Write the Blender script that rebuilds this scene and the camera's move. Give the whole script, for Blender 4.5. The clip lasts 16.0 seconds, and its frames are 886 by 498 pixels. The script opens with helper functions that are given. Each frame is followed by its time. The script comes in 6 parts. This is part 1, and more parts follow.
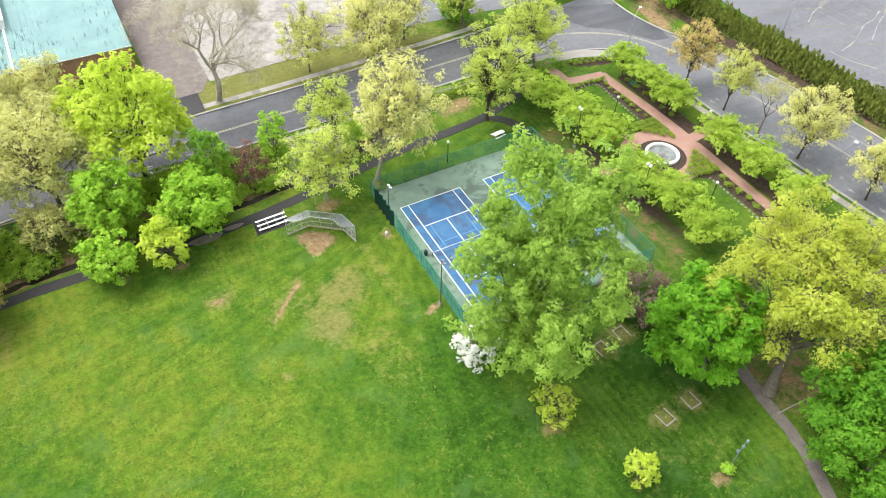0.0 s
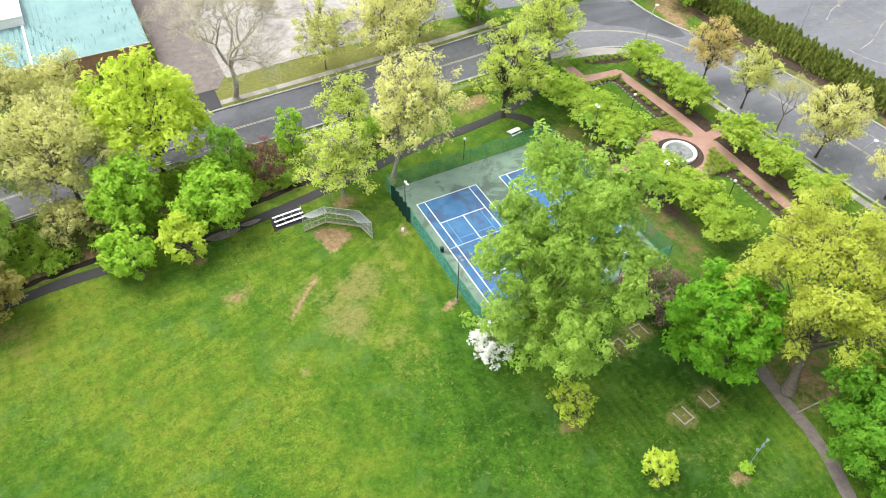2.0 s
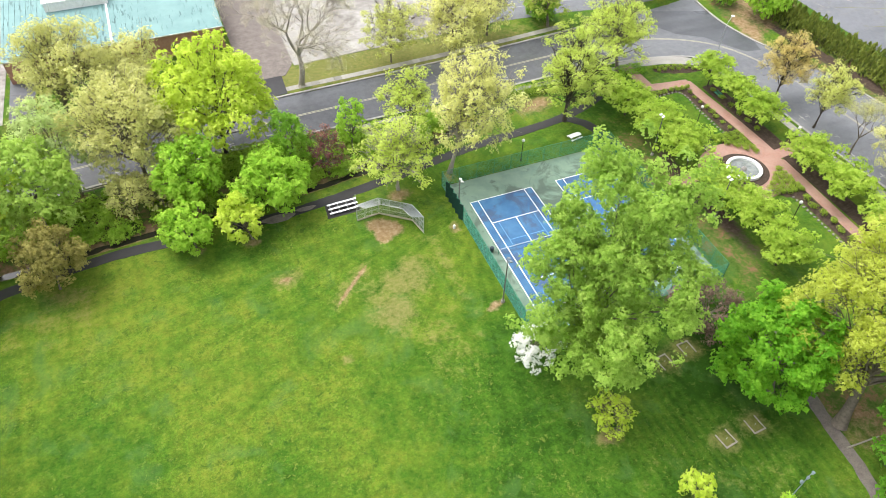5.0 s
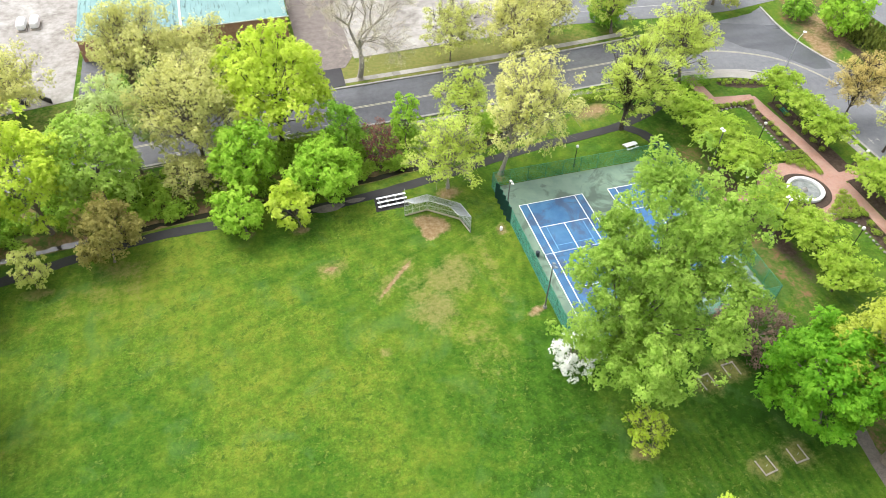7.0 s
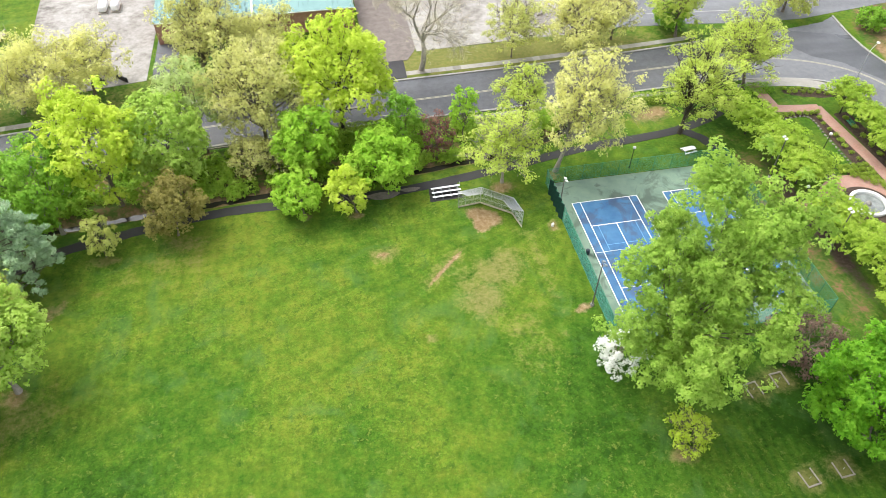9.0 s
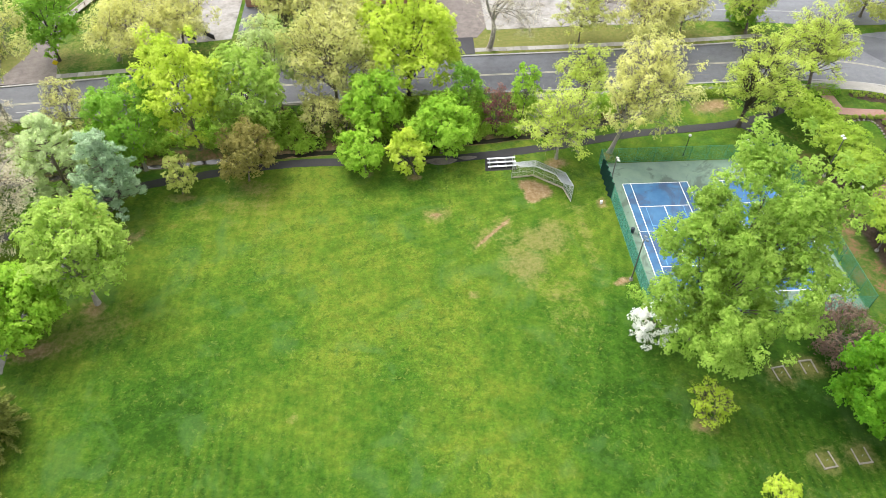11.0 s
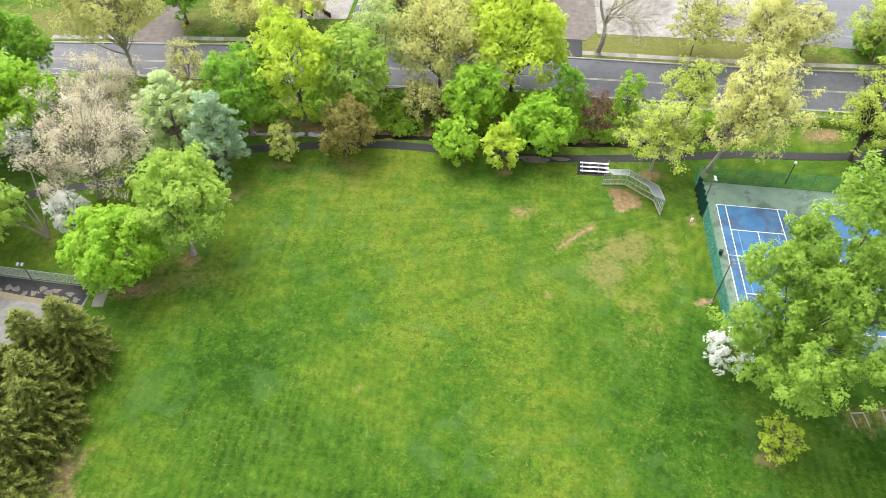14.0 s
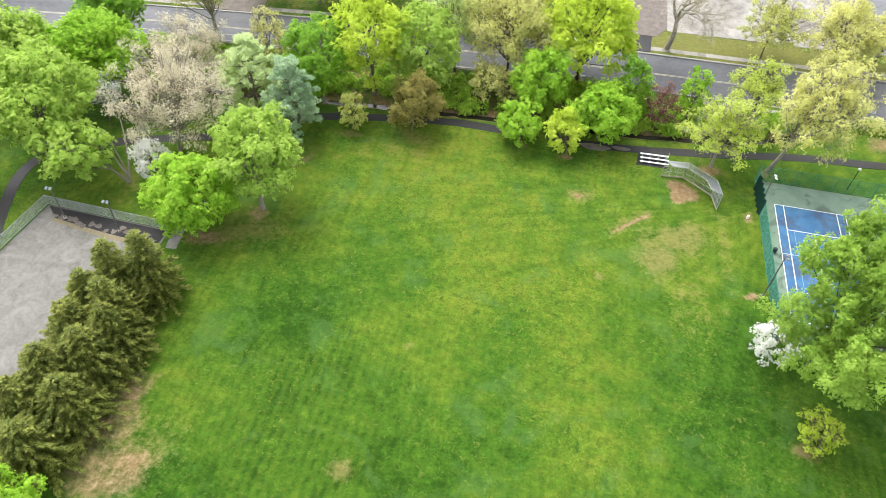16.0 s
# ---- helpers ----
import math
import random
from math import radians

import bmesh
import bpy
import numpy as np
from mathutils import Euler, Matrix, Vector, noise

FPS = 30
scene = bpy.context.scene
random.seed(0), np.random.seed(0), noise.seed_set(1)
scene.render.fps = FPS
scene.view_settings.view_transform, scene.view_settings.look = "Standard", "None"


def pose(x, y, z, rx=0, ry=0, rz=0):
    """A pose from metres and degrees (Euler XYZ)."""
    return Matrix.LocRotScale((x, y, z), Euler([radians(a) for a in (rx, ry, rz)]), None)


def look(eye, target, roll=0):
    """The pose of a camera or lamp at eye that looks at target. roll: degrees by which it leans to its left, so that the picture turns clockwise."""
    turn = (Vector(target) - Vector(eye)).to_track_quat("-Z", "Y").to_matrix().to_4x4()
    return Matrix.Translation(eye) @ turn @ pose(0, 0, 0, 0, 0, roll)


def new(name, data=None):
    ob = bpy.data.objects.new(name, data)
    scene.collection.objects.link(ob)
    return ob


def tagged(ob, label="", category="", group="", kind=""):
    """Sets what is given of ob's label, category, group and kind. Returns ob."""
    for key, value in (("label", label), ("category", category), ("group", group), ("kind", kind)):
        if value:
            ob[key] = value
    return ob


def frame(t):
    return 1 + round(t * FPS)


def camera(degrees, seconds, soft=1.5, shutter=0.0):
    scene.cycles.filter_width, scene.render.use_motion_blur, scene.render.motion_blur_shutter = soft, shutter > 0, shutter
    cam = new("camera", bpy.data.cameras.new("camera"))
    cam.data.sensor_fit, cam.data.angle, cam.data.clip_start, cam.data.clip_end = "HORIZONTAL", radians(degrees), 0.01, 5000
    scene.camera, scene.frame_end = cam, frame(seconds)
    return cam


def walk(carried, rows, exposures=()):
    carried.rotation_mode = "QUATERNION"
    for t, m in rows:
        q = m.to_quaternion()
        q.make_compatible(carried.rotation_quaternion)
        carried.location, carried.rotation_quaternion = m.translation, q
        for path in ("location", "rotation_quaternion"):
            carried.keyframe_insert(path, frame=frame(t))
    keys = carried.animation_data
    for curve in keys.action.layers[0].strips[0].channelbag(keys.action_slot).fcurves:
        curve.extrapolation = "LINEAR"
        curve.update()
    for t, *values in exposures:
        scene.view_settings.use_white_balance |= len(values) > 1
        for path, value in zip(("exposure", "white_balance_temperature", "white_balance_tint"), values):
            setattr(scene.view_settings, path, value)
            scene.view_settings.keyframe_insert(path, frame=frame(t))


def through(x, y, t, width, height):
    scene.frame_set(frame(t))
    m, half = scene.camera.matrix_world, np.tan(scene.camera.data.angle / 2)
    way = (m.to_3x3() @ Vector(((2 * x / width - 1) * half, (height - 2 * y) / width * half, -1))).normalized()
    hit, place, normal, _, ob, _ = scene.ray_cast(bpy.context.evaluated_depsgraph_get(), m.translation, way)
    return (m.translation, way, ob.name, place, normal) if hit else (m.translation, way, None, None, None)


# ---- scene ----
cam = camera(64.6, 16.0, soft=0.85)
PATH = [
    (0, (-35.199, -75.103, 77.292), (-34.508, -73.906, 75.846), 1.9),
    (0.5, (-35.637, -74.923, 77.13), (-34.95, -73.724, 75.684), 1.8),
    (1, (-36.01, -74.833, 77.032), (-35.329, -73.63, 75.587), 1.6),
    (1.5, (-36.213, -74.786, 77.034), (-35.539, -73.581, 75.588), 1.5),
    (2, (-36.327, -74.747, 77.045), (-35.659, -73.54, 75.596), 1.5),
    (2.5, (-36.35, -74.809, 77.115), (-35.689, -73.599, 75.666), 1.5),
    (3, (-36.369, -74.793, 77.045), (-35.73, -73.573, 75.595), 1.5),
    (3.5, (-36.348, -74.88, 77.018), (-35.734, -73.648, 75.567), 1.6),
    (4, (-36.218, -74.905, 77.017), (-35.632, -73.661, 75.565), 1.6),
    (6.5, (-35.921, -74.968, 76.648), (-35.477, -73.668, 75.194), 1.5),
    (7, (-35.894, -74.968, 76.619), (-35.486, -73.658, 75.165), 1.6),
    (7.5, (-35.924, -74.876, 76.655), (-35.552, -73.557, 75.199), 1.6),
    (8, (-36.06, -74.757, 76.583), (-35.722, -73.428, 75.127), 1.7),
    (8.2, (-36.263, -74.979, 76.604), (-35.939, -73.642, 75.152), 1.4),
    (10.3, (-37.114, -81.281, 77.333), (-36.929, -79.934, 75.866), 1.5),
    (10.5, (-37.108, -82.105, 77.383), (-36.944, -80.756, 75.916), 1.6),
    (11, (-36.933, -84.013, 77.604), (-36.814, -82.664, 76.132), 1.4),
    (11.5, (-36.75, -84.728, 77.698), (-36.674, -83.376, 76.227), 1.2),
    (12, (-36.896, -84.966, 77.801), (-36.855, -83.612, 76.33), 1.4),
    (12.5, (-36.902, -84.779, 77.945), (-36.9, -83.429, 76.469), 1.3),
    (13, (-36.894, -84.579, 78.012), (-36.93, -83.234, 76.532), 1.5),
    (13.5, (-36.923, -84.601, 78.053), (-36.999, -83.258, 76.573), 1.5),
    (14, (-37.129, -85.461, 78.223), (-37.237, -84.125, 76.739), 1.8),
    (14.5, (-37.394, -86.621, 78.181), (-37.534, -85.291, 76.694), 2.0),
    (15, (-37.76, -88.038, 78.004), (-37.932, -86.706, 76.522), 2.2),
    (15.5, (-37.865, -89.386, 77.955), (-38.071, -88.059, 76.473), 2.3),
    (16, (-37.989, -91.122, 77.938), (-38.222, -89.806, 76.45), 2.7),
]
walk(cam, [(t, look(e, g, r)) for t, e, g, r in PATH])

# ---- light ----
world = bpy.data.worlds.new("overcast_sky")
scene.world = world
world.use_nodes = True
wn, wl = world.node_tree.nodes, world.node_tree.links
wn.clear()
sky = wn.new("ShaderNodeTexSky")
sky.sky_type, sky.sun_disc = "NISHITA", False
sky.sun_elevation, sky.sun_rotation = radians(63), radians(-43)
sky.air_density, sky.dust_density = 1.0, 4.0
veil = wn.new("ShaderNodeHueSaturation")
veil.inputs["Saturation"].default_value = 0.25
back = wn.new("ShaderNodeBackground")
back.inputs["Strength"].default_value = 0.187
wout = wn.new("ShaderNodeOutputWorld")
wl.new(sky.outputs["Color"], veil.inputs["Color"])
wl.new(veil.outputs["Color"], back.inputs["Color"])
wl.new(back.outputs["Background"], wout.inputs["Surface"])

sun = new("sun", bpy.data.lights.new("sun", "SUN"))
sun.data.energy, sun.data.angle, sun.data.color = 0.48, radians(35), (1.0, 0.97, 0.92)
sun.matrix_world = look((-45, 48, 130), (0, 0, 0))
scene.view_settings.exposure = 1.29

# ---- materials ----
RNG = np.random.default_rng(7)


class Nodes:
    """A small writer of node materials."""

    def __init__(self, name):
        self.m = bpy.data.materials.new(name)
        self.m.use_nodes = True
        self.t = self.m.node_tree
        self.b = self.t.nodes["Principled BSDF"]
        self.out = self.t.nodes["Material Output"]
        self.geo = self.t.nodes.new("ShaderNodeNewGeometry")

    def link(self, a, b):
        self.t.links.new(a, b)

    def node(self, kind):
        return self.t.nodes.new("ShaderNode" + kind)

    def noise(self, scale, detail=4.0, rough=0.6, stretch=None, where=None, warp=0.0):
        n = self.node("TexNoise")
        n.inputs["Scale"].default_value, n.inputs["Detail"].default_value = scale, detail
        n.inputs["Roughness"].default_value, n.inputs["Distortion"].default_value = rough, warp
        src = where or self.geo.outputs["Position"]
        if stretch:
            k = self.node("Mapping")
            k.inputs["Scale"].default_value = stretch
            self.link(src, k.inputs["Vector"])
            src = k.outputs["Vector"]
        self.link(src, n.inputs["Vector"])
        return n.outputs["Fac"]

    def ramp(self, fac, *stops):
        r = self.node("ValToRGB")
        e = r.color_ramp.elements
        while len(e) < len(stops):
            e.new(0.5)
        for el, (p, c) in zip(e, stops):
            el.position = p
            el.color = (*c, 1) if isinstance(c, tuple) else (c, c, c, 1)
        self.link(fac, r.inputs["Fac"])
        return r.outputs["Color"]

    def mix(self, fac, a, b, how="MIX"):
        x = self.node("Mix")
        x.data_type, x.blend_type = "RGBA", how
        if isinstance(fac, float):
            x.inputs[0].default_value = fac
        else:
            self.link(fac, x.inputs[0])
        for sock, v in ((x.inputs[6], a), (x.inputs[7], b)):
            if isinstance(v, tuple):
                sock.default_value = (*v, 1)
            else:
                self.link(v, sock)
        return x.outputs[2]

    def math(self, op, a, b=None):
        x = self.node("Math")
        x.operation = op
        for sock, v in zip(x.inputs, (a, b)):
            if v is None:
                continue
            if isinstance(v, (int, float)):
                sock.default_value = v
            else:
                self.link(v, sock)
        return x.outputs[0]

    def attr(self, name):
        a = self.node("Attribute")
        a.attribute_name = name
        return a.outputs["Fac"]

    def bump(self, fac, strength, distance):
        b = self.node("Bump")
        b.inputs["Strength"].default_value, b.inputs["Distance"].default_value = strength, distance
        self.link(fac, b.inputs["Height"])
        self.link(b.outputs["Normal"], self.b.inputs["Normal"])

    def done(self, colour, rough=0.8, metal=0.0, spec=0.3):
        if isinstance(colour, tuple):
            self.b.inputs["Base Color"].default_value = (*colour, 1)
        else:
            self.link(colour, self.b.inputs["Base Color"])
        if isinstance(rough, (int, float)):
            self.b.inputs["Roughness"].default_value = rough
        else:
            self.link(rough, self.b.inputs["Roughness"])
        self.b.inputs["Metallic"].default_value = metal
        self.b.inputs["Specular IOR Level"].default_value = spec
        return self.m


def plain(name, a, b, scale=2.0, rough=0.7, metal=0.0, bump=0.2, spec=0.3, each=0.0):
    """Two tones in coarse and fine grain; each: how far single pieces differ."""
    k = Nodes(name)
    f = k.mix(0.5, k.noise(scale, 5), k.noise(scale * 9, 3))
    c = k.ramp(f, (0.35, a), (0.65, b))
    if each:
        o = k.node("ObjectInfo")
        c = k.mix(each, c, k.ramp(o.outputs["Random"], (0.0, tuple(v * 0.6 for v in a)), (1.0, tuple(min(1, v * 1.25) for v in b))))
    k.bump(k.noise(scale * 12, 3), bump, 0.02)
    return k.done(c, rough, metal, spec)


def leafy(name, dark, mid, light, through=0.35, patch=0.22):
    """Leaves: single leaves, whole sprays and whole boughs differ, and light comes through them."""
    k = Nodes(name)
    c = k.ramp(k.geo.outputs["Random Per Island"], (0.0, dark), (0.5, mid), (1.0, light))
    spray = k.ramp(k.attr("tone"), (0.0, dark), (0.4, mid), (0.85, light))
    bough = k.ramp(k.mix(0.5, k.noise(patch, 3), k.noise(0.75, 3, 0.6)), (0.38, dark), (0.5, mid), (0.62, light))
    c = k.mix(0.5, k.mix(0.68, c, spray), bough)
    k.done(c, 0.6, 0.0, 0.2)
    tr = k.node("BsdfTranslucent")
    k.link(k.mix(0.25, c, light), tr.inputs["Color"])
    mx = k.node("MixShader")
    mx.inputs["Fac"].default_value = through + 0.08
    k.link(k.b.outputs["BSDF"], mx.inputs[1])
    k.link(tr.outputs["BSDF"], mx.inputs[2])
    k.link(mx.outputs["Shader"], k.out.inputs["Surface"])
    return k.m


LEAF = {
    "elm": leafy("leaf_fresh_green", (0.22, 0.36, 0.045), (0.39, 0.565, 0.09), (0.57, 0.71, 0.18), 0.42),
    "elm_old": leafy("leaf_elm", (0.16, 0.29, 0.035), (0.31, 0.49, 0.068), (0.51, 0.66, 0.15), 0.44, 0.3),
    "pale": leafy("leaf_pale_yellow_green", (0.34, 0.45, 0.06), (0.54, 0.65, 0.115), (0.70, 0.77, 0.22), 0.44),
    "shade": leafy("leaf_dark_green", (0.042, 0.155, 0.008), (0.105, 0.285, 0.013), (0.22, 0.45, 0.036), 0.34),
    "vivid": leafy("leaf_vivid_green", (0.06, 0.21, 0.008), (0.15, 0.39, 0.015), (0.30, 0.57, 0.042), 0.36),
    "oak": leafy("leaf_gold_green", (0.31, 0.37, 0.03), (0.46, 0.53, 0.06), (0.63, 0.68, 0.15), 0.42),
    "wine": leafy("leaf_wine_red", (0.09, 0.03, 0.035), (0.20, 0.075, 0.07), (0.36, 0.19, 0.14), 0.3),
    "amber": leafy("leaf_amber_buds", (0.40, 0.31, 0.08), (0.60, 0.49, 0.17), (0.77, 0.67, 0.31), 0.4),
    "maple": leafy("leaf_bright_green", (0.16, 0.35, 0.018), (0.315, 0.55, 0.038), (0.51, 0.71, 0.10), 0.4),
    "deep": leafy("leaf_deep_green", (0.11, 0.26, 0.02), (0.22, 0.44, 0.035), (0.38, 0.59, 0.075), 0.38),
    "lime": leafy("leaf_lime", (0.34, 0.48, 0.03), (0.54, 0.68, 0.06), (0.73, 0.81, 0.16), 0.44),
    "gold": leafy("leaf_yellow_green", (0.42, 0.46, 0.09), (0.60, 0.64, 0.17), (0.77, 0.79, 0.31), 0.44),
    "straw": leafy("leaf_straw_buds", (0.47, 0.475, 0.14), (0.67, 0.675, 0.23), (0.84, 0.83, 0.39), 0.44),
    "olive": leafy("leaf_olive_buds", (0.40, 0.42, 0.12), (0.60, 0.61, 0.21), (0.79, 0.77, 0.36), 0.44),
    "pink": leafy("leaf_dusty_pink_buds", (0.50, 0.45, 0.31), (0.68, 0.62, 0.45), (0.84, 0.78, 0.60), 0.38),
    "bronze": leafy("leaf_bronze", (0.17, 0.155, 0.035), (0.31, 0.28, 0.07), (0.47, 0.43, 0.14), 0.38),
    "purple": leafy("leaf_purple_brown", (0.10, 0.06, 0.05), (0.20, 0.12, 0.10), (0.34, 0.24, 0.19), 0.3),
    "white": leafy("blossom_white", (0.72, 0.72, 0.66), (0.85, 0.85, 0.80), (0.93, 0.92, 0.89), 0.38),
    "willow": leafy("leaf_pale_green", (0.33, 0.43, 0.13), (0.51, 0.62, 0.23), (0.67, 0.76, 0.36), 0.42),
    "locust": leafy("leaf_locust", (0.19, 0.335, 0.026), (0.35, 0.51, 0.046), (0.54, 0.66, 0.125), 0.42),
    "spruce": leafy("needle_spruce", (0.05, 0.085, 0.016), (0.165, 0.21, 0.038), (0.40, 0.41, 0.095), 0.25, 0.5),
    "pine": leafy("needle_pale_pine", (0.44, 0.57, 0.24), (0.64, 0.76, 0.37), (0.78, 0.85, 0.52), 0.32),
    "bluepine": leafy("needle_blue_pine", (0.24, 0.38, 0.22), (0.42, 0.58, 0.35), (0.60, 0.72, 0.48), 0.32),
    "hedge": leafy("needle_hedge", (0.05, 0.08, 0.014), (0.14, 0.185, 0.028), (0.31, 0.35, 0.062), 0.3, 0.4),
    "box": leafy("leaf_boxwood", (0.12, 0.205, 0.016), (0.24, 0.36, 0.03), (0.38, 0.49, 0.07), 0.3, 0.8),
    "wild": leafy("leaf_undergrowth", (0.13, 0.26, 0.018), (0.27, 0.46, 0.04), (0.46, 0.61, 0.09), 0.4, 0.3),
}
BARK = plain("bark_grey_brown", (0.104, 0.084, 0.064), (0.216, 0.184, 0.148), 3.0, 0.95, bump=0.8)
BARK_DARK = plain("bark_dark", (0.04, 0.032, 0.026), (0.096, 0.08, 0.064), 3.0, 0.95, bump=0.8)
BARK_PALE = plain("bark_pale", (0.216, 0.192, 0.16), (0.36, 0.328, 0.28), 2.0, 0.9, bump=0.5)


def asphalt_material(name, base, worn, wet):
    """Worn asphalt, glossy where it is still damp; on the main road the pale streaks also paint in wet reflections."""
    k = Nodes(name)
    big = k.noise(0.09, 4, 0.55, stretch=(0.12, 1.0, 1.0))
    c = k.ramp(k.mix(0.35, big, k.noise(0.9, 4)), (0.32, base), (0.66, worn))
    grain = k.noise(28.0, 2)
    c = k.mix(0.25, c, k.ramp(grain, (0.3, tuple(v * 0.6 for v in base)), (0.7, tuple(v * 1.3 for v in worn))))
    k.bump(grain, 0.25, 0.01)
    rough = k.ramp(k.noise(0.07, 3, stretch=(0.4, 1.2, 1)), (0.38, wet), (0.62, 0.75))
    return k.done(c, rough, 0.0, 0.35)


# pale tone raised so its streaks stand in for reflections on wet asphalt
ROAD = asphalt_material("road_asphalt", (0.026, 0.027, 0.032), (0.115, 0.118, 0.126), 0.34)
STREET = asphalt_material("street_asphalt", (0.068, 0.071, 0.078), (0.18, 0.184, 0.192), 0.36)
PATHWAY = asphalt_material("path_asphalt", (0.012, 0.012, 0.013), (0.032, 0.030, 0.031), 0.55)
LOT = asphalt_material("lot_asphalt", (0.076, 0.08, 0.088), (0.16, 0.164, 0.176), 0.36)


def concrete_lot():
    """An old slab of a cleared building: bleached, stained, broken into light and dark."""
    k = Nodes("bleached_concrete")
    f = k.mix(0.45, k.noise(0.13, 6, 0.65, warp=0.6), k.noise(0.7, 6, 0.7))
    c = k.ramp(f, (0.36, (0.104, 0.092, 0.08)), (0.44, (0.192, 0.176, 0.156)), (0.52, (0.265, 0.25, 0.228)), (0.64, (0.36, 0.345, 0.32)))
    k.bump(k.noise(3.0, 5), 0.4, 0.05)
    return k.done(c, 0.75, 0, 0.3)


OLD_SLAB = concrete_lot()
CONCRETE = plain("pale_concrete", (0.18, 0.17, 0.15), (0.33, 0.315, 0.285), 0.8, 0.9, each=0.4)
KERB = plain("kerb_stone", (0.216, 0.208, 0.192), (0.336, 0.328, 0.304), 1.0, 0.9)
WHITE_PAINT = plain("white_paint", (0.62, 0.62, 0.60), (0.86, 0.86, 0.85), 1.5, 0.6)
ROAD_LINE = plain("worn_road_line", (0.24, 0.24, 0.224), (0.44, 0.432, 0.392), 0.8, 0.7)
YELLOW_LINE = plain("worn_yellow_line", (0.256, 0.24, 0.168), (0.4, 0.376, 0.288), 0.8, 0.7)
BLUE_LINE = plain("light_blue_line", (0.112, 0.288, 0.496), (0.176, 0.384, 0.592), 1.5, 0.6)


def court_paint(name, a, b, stain):
    """Acrylic court paint with damp stains."""
    k = Nodes(name)
    c = k.ramp(k.noise(0.35, 5), (0.35, a), (0.65, b))
    s = k.ramp(k.noise(0.22, 5, 0.6, warp=1.2), (0.50, 0.0), (0.60, 1.0))
    c = k.mix(k.math("MULTIPLY", s, 0.8), c, stain)
    k.bump(k.noise(30, 2), 0.15, 0.005)
    return k.done(c, k.ramp(k.noise(0.25, 3), (0.4, 0.42), (0.6, 0.7)), 0, 0.4)


COURT_BLUE = court_paint("court_blue", (0.027, 0.10, 0.22), (0.046, 0.15, 0.285), (0.045, 0.078, 0.14))
COURT_GREEN = court_paint("court_green", (0.12, 0.188, 0.14), (0.165, 0.24, 0.172), (0.06, 0.088, 0.066))
FENCE_GREEN = plain("fence_green_vinyl", (0.03, 0.17, 0.10), (0.055, 0.24, 0.15), 3, 0.5)
SLAT_DARK = plain("dark_green_board", (0.005, 0.028, 0.022), (0.01, 0.048, 0.036), 2, 0.6)
LAMP_GREY = plain("blue_grey_lamp_paint", (0.128, 0.16, 0.176), (0.224, 0.264, 0.288), 4, 0.5)
GALV = plain("galvanised_steel", (0.336, 0.352, 0.36), (0.496, 0.512, 0.52), 4, 0.45, 0.6)
ALU = plain("bright_aluminium", (0.74, 0.75, 0.76), (0.88, 0.88, 0.88), 4, 0.4, 0.25)
IRON = plain("black_iron", (0.01, 0.01, 0.011), (0.024, 0.026, 0.027), 4, 0.5)
POLE_BROWN = plain("dull_steel_pole", (0.104, 0.1, 0.088), (0.184, 0.176, 0.16), 3, 0.6, 0.3)
LAMP_WHITE = plain("frosted_white", (0.58, 0.58, 0.56), (0.68, 0.68, 0.66), 4, 0.35)
TIMBER = plain("weathered_timber", (0.208, 0.184, 0.152), (0.36, 0.328, 0.28), 2.5, 0.9, bump=0.6)
TIMBER_BROWN = plain("brown_timber", (0.128, 0.08, 0.048), (0.216, 0.144, 0.088), 2.5, 0.85, bump=0.6)
SAND = plain("pit_sand", (0.16, 0.136, 0.08), (0.264, 0.224, 0.144), 2.5, 0.95)
MULCH = plain("dark_mulch", (0.028, 0.019, 0.014), (0.08, 0.056, 0.04), 4, 0.95, bump=1.0)
STONE = plain("pale_edging_stone", (0.16, 0.152, 0.136), (0.272, 0.256, 0.232), 3, 0.9, each=0.5)
WHITE_STONE = plain("white_cast_stone", (0.68, 0.68, 0.66), (0.84, 0.84, 0.82), 2, 0.6)
SIGN_YELLOW = plain("sign_yellow", (0.6, 0.44, 0.008), (0.68, 0.52, 0.016), 4, 0.4)
BIN_DARK = plain("dark_bin", (0.016, 0.024, 0.032), (0.04, 0.056, 0.072), 4, 0.5)


def brick_paving():
    """Small clay pavers in rows with fine joints."""
    k = Nodes("brick_paving")
    t = k.node("TexBrick")
    t.inputs["Scale"].default_value = 1.0
    t.inputs["Brick Width"].default_value, t.inputs["Row Height"].default_value = 0.21, 0.105
    t.inputs["Mortar Size"].default_value = 0.006
    t.inputs["Color1"].default_value, t.inputs["Color2"].default_value = (0.264, 0.132, 0.096, 1), (0.344, 0.188, 0.144, 1)
    t.inputs["Mortar"].default_value = (0.24, 0.176, 0.144, 1)
    k.link(k.geo.outputs["Position"], t.inputs["Vector"])
    c = k.mix(k.ramp(k.noise(0.5, 5), (0.35, 0.0), (0.7, 0.55)), t.outputs["Color"], (0.368, 0.256, 0.208))
    k.bump(t.outputs["Fac"], 0.3, -0.01)
    return k.done(c, 0.75, 0, 0.35)


BRICK_PAVING = brick_paving()


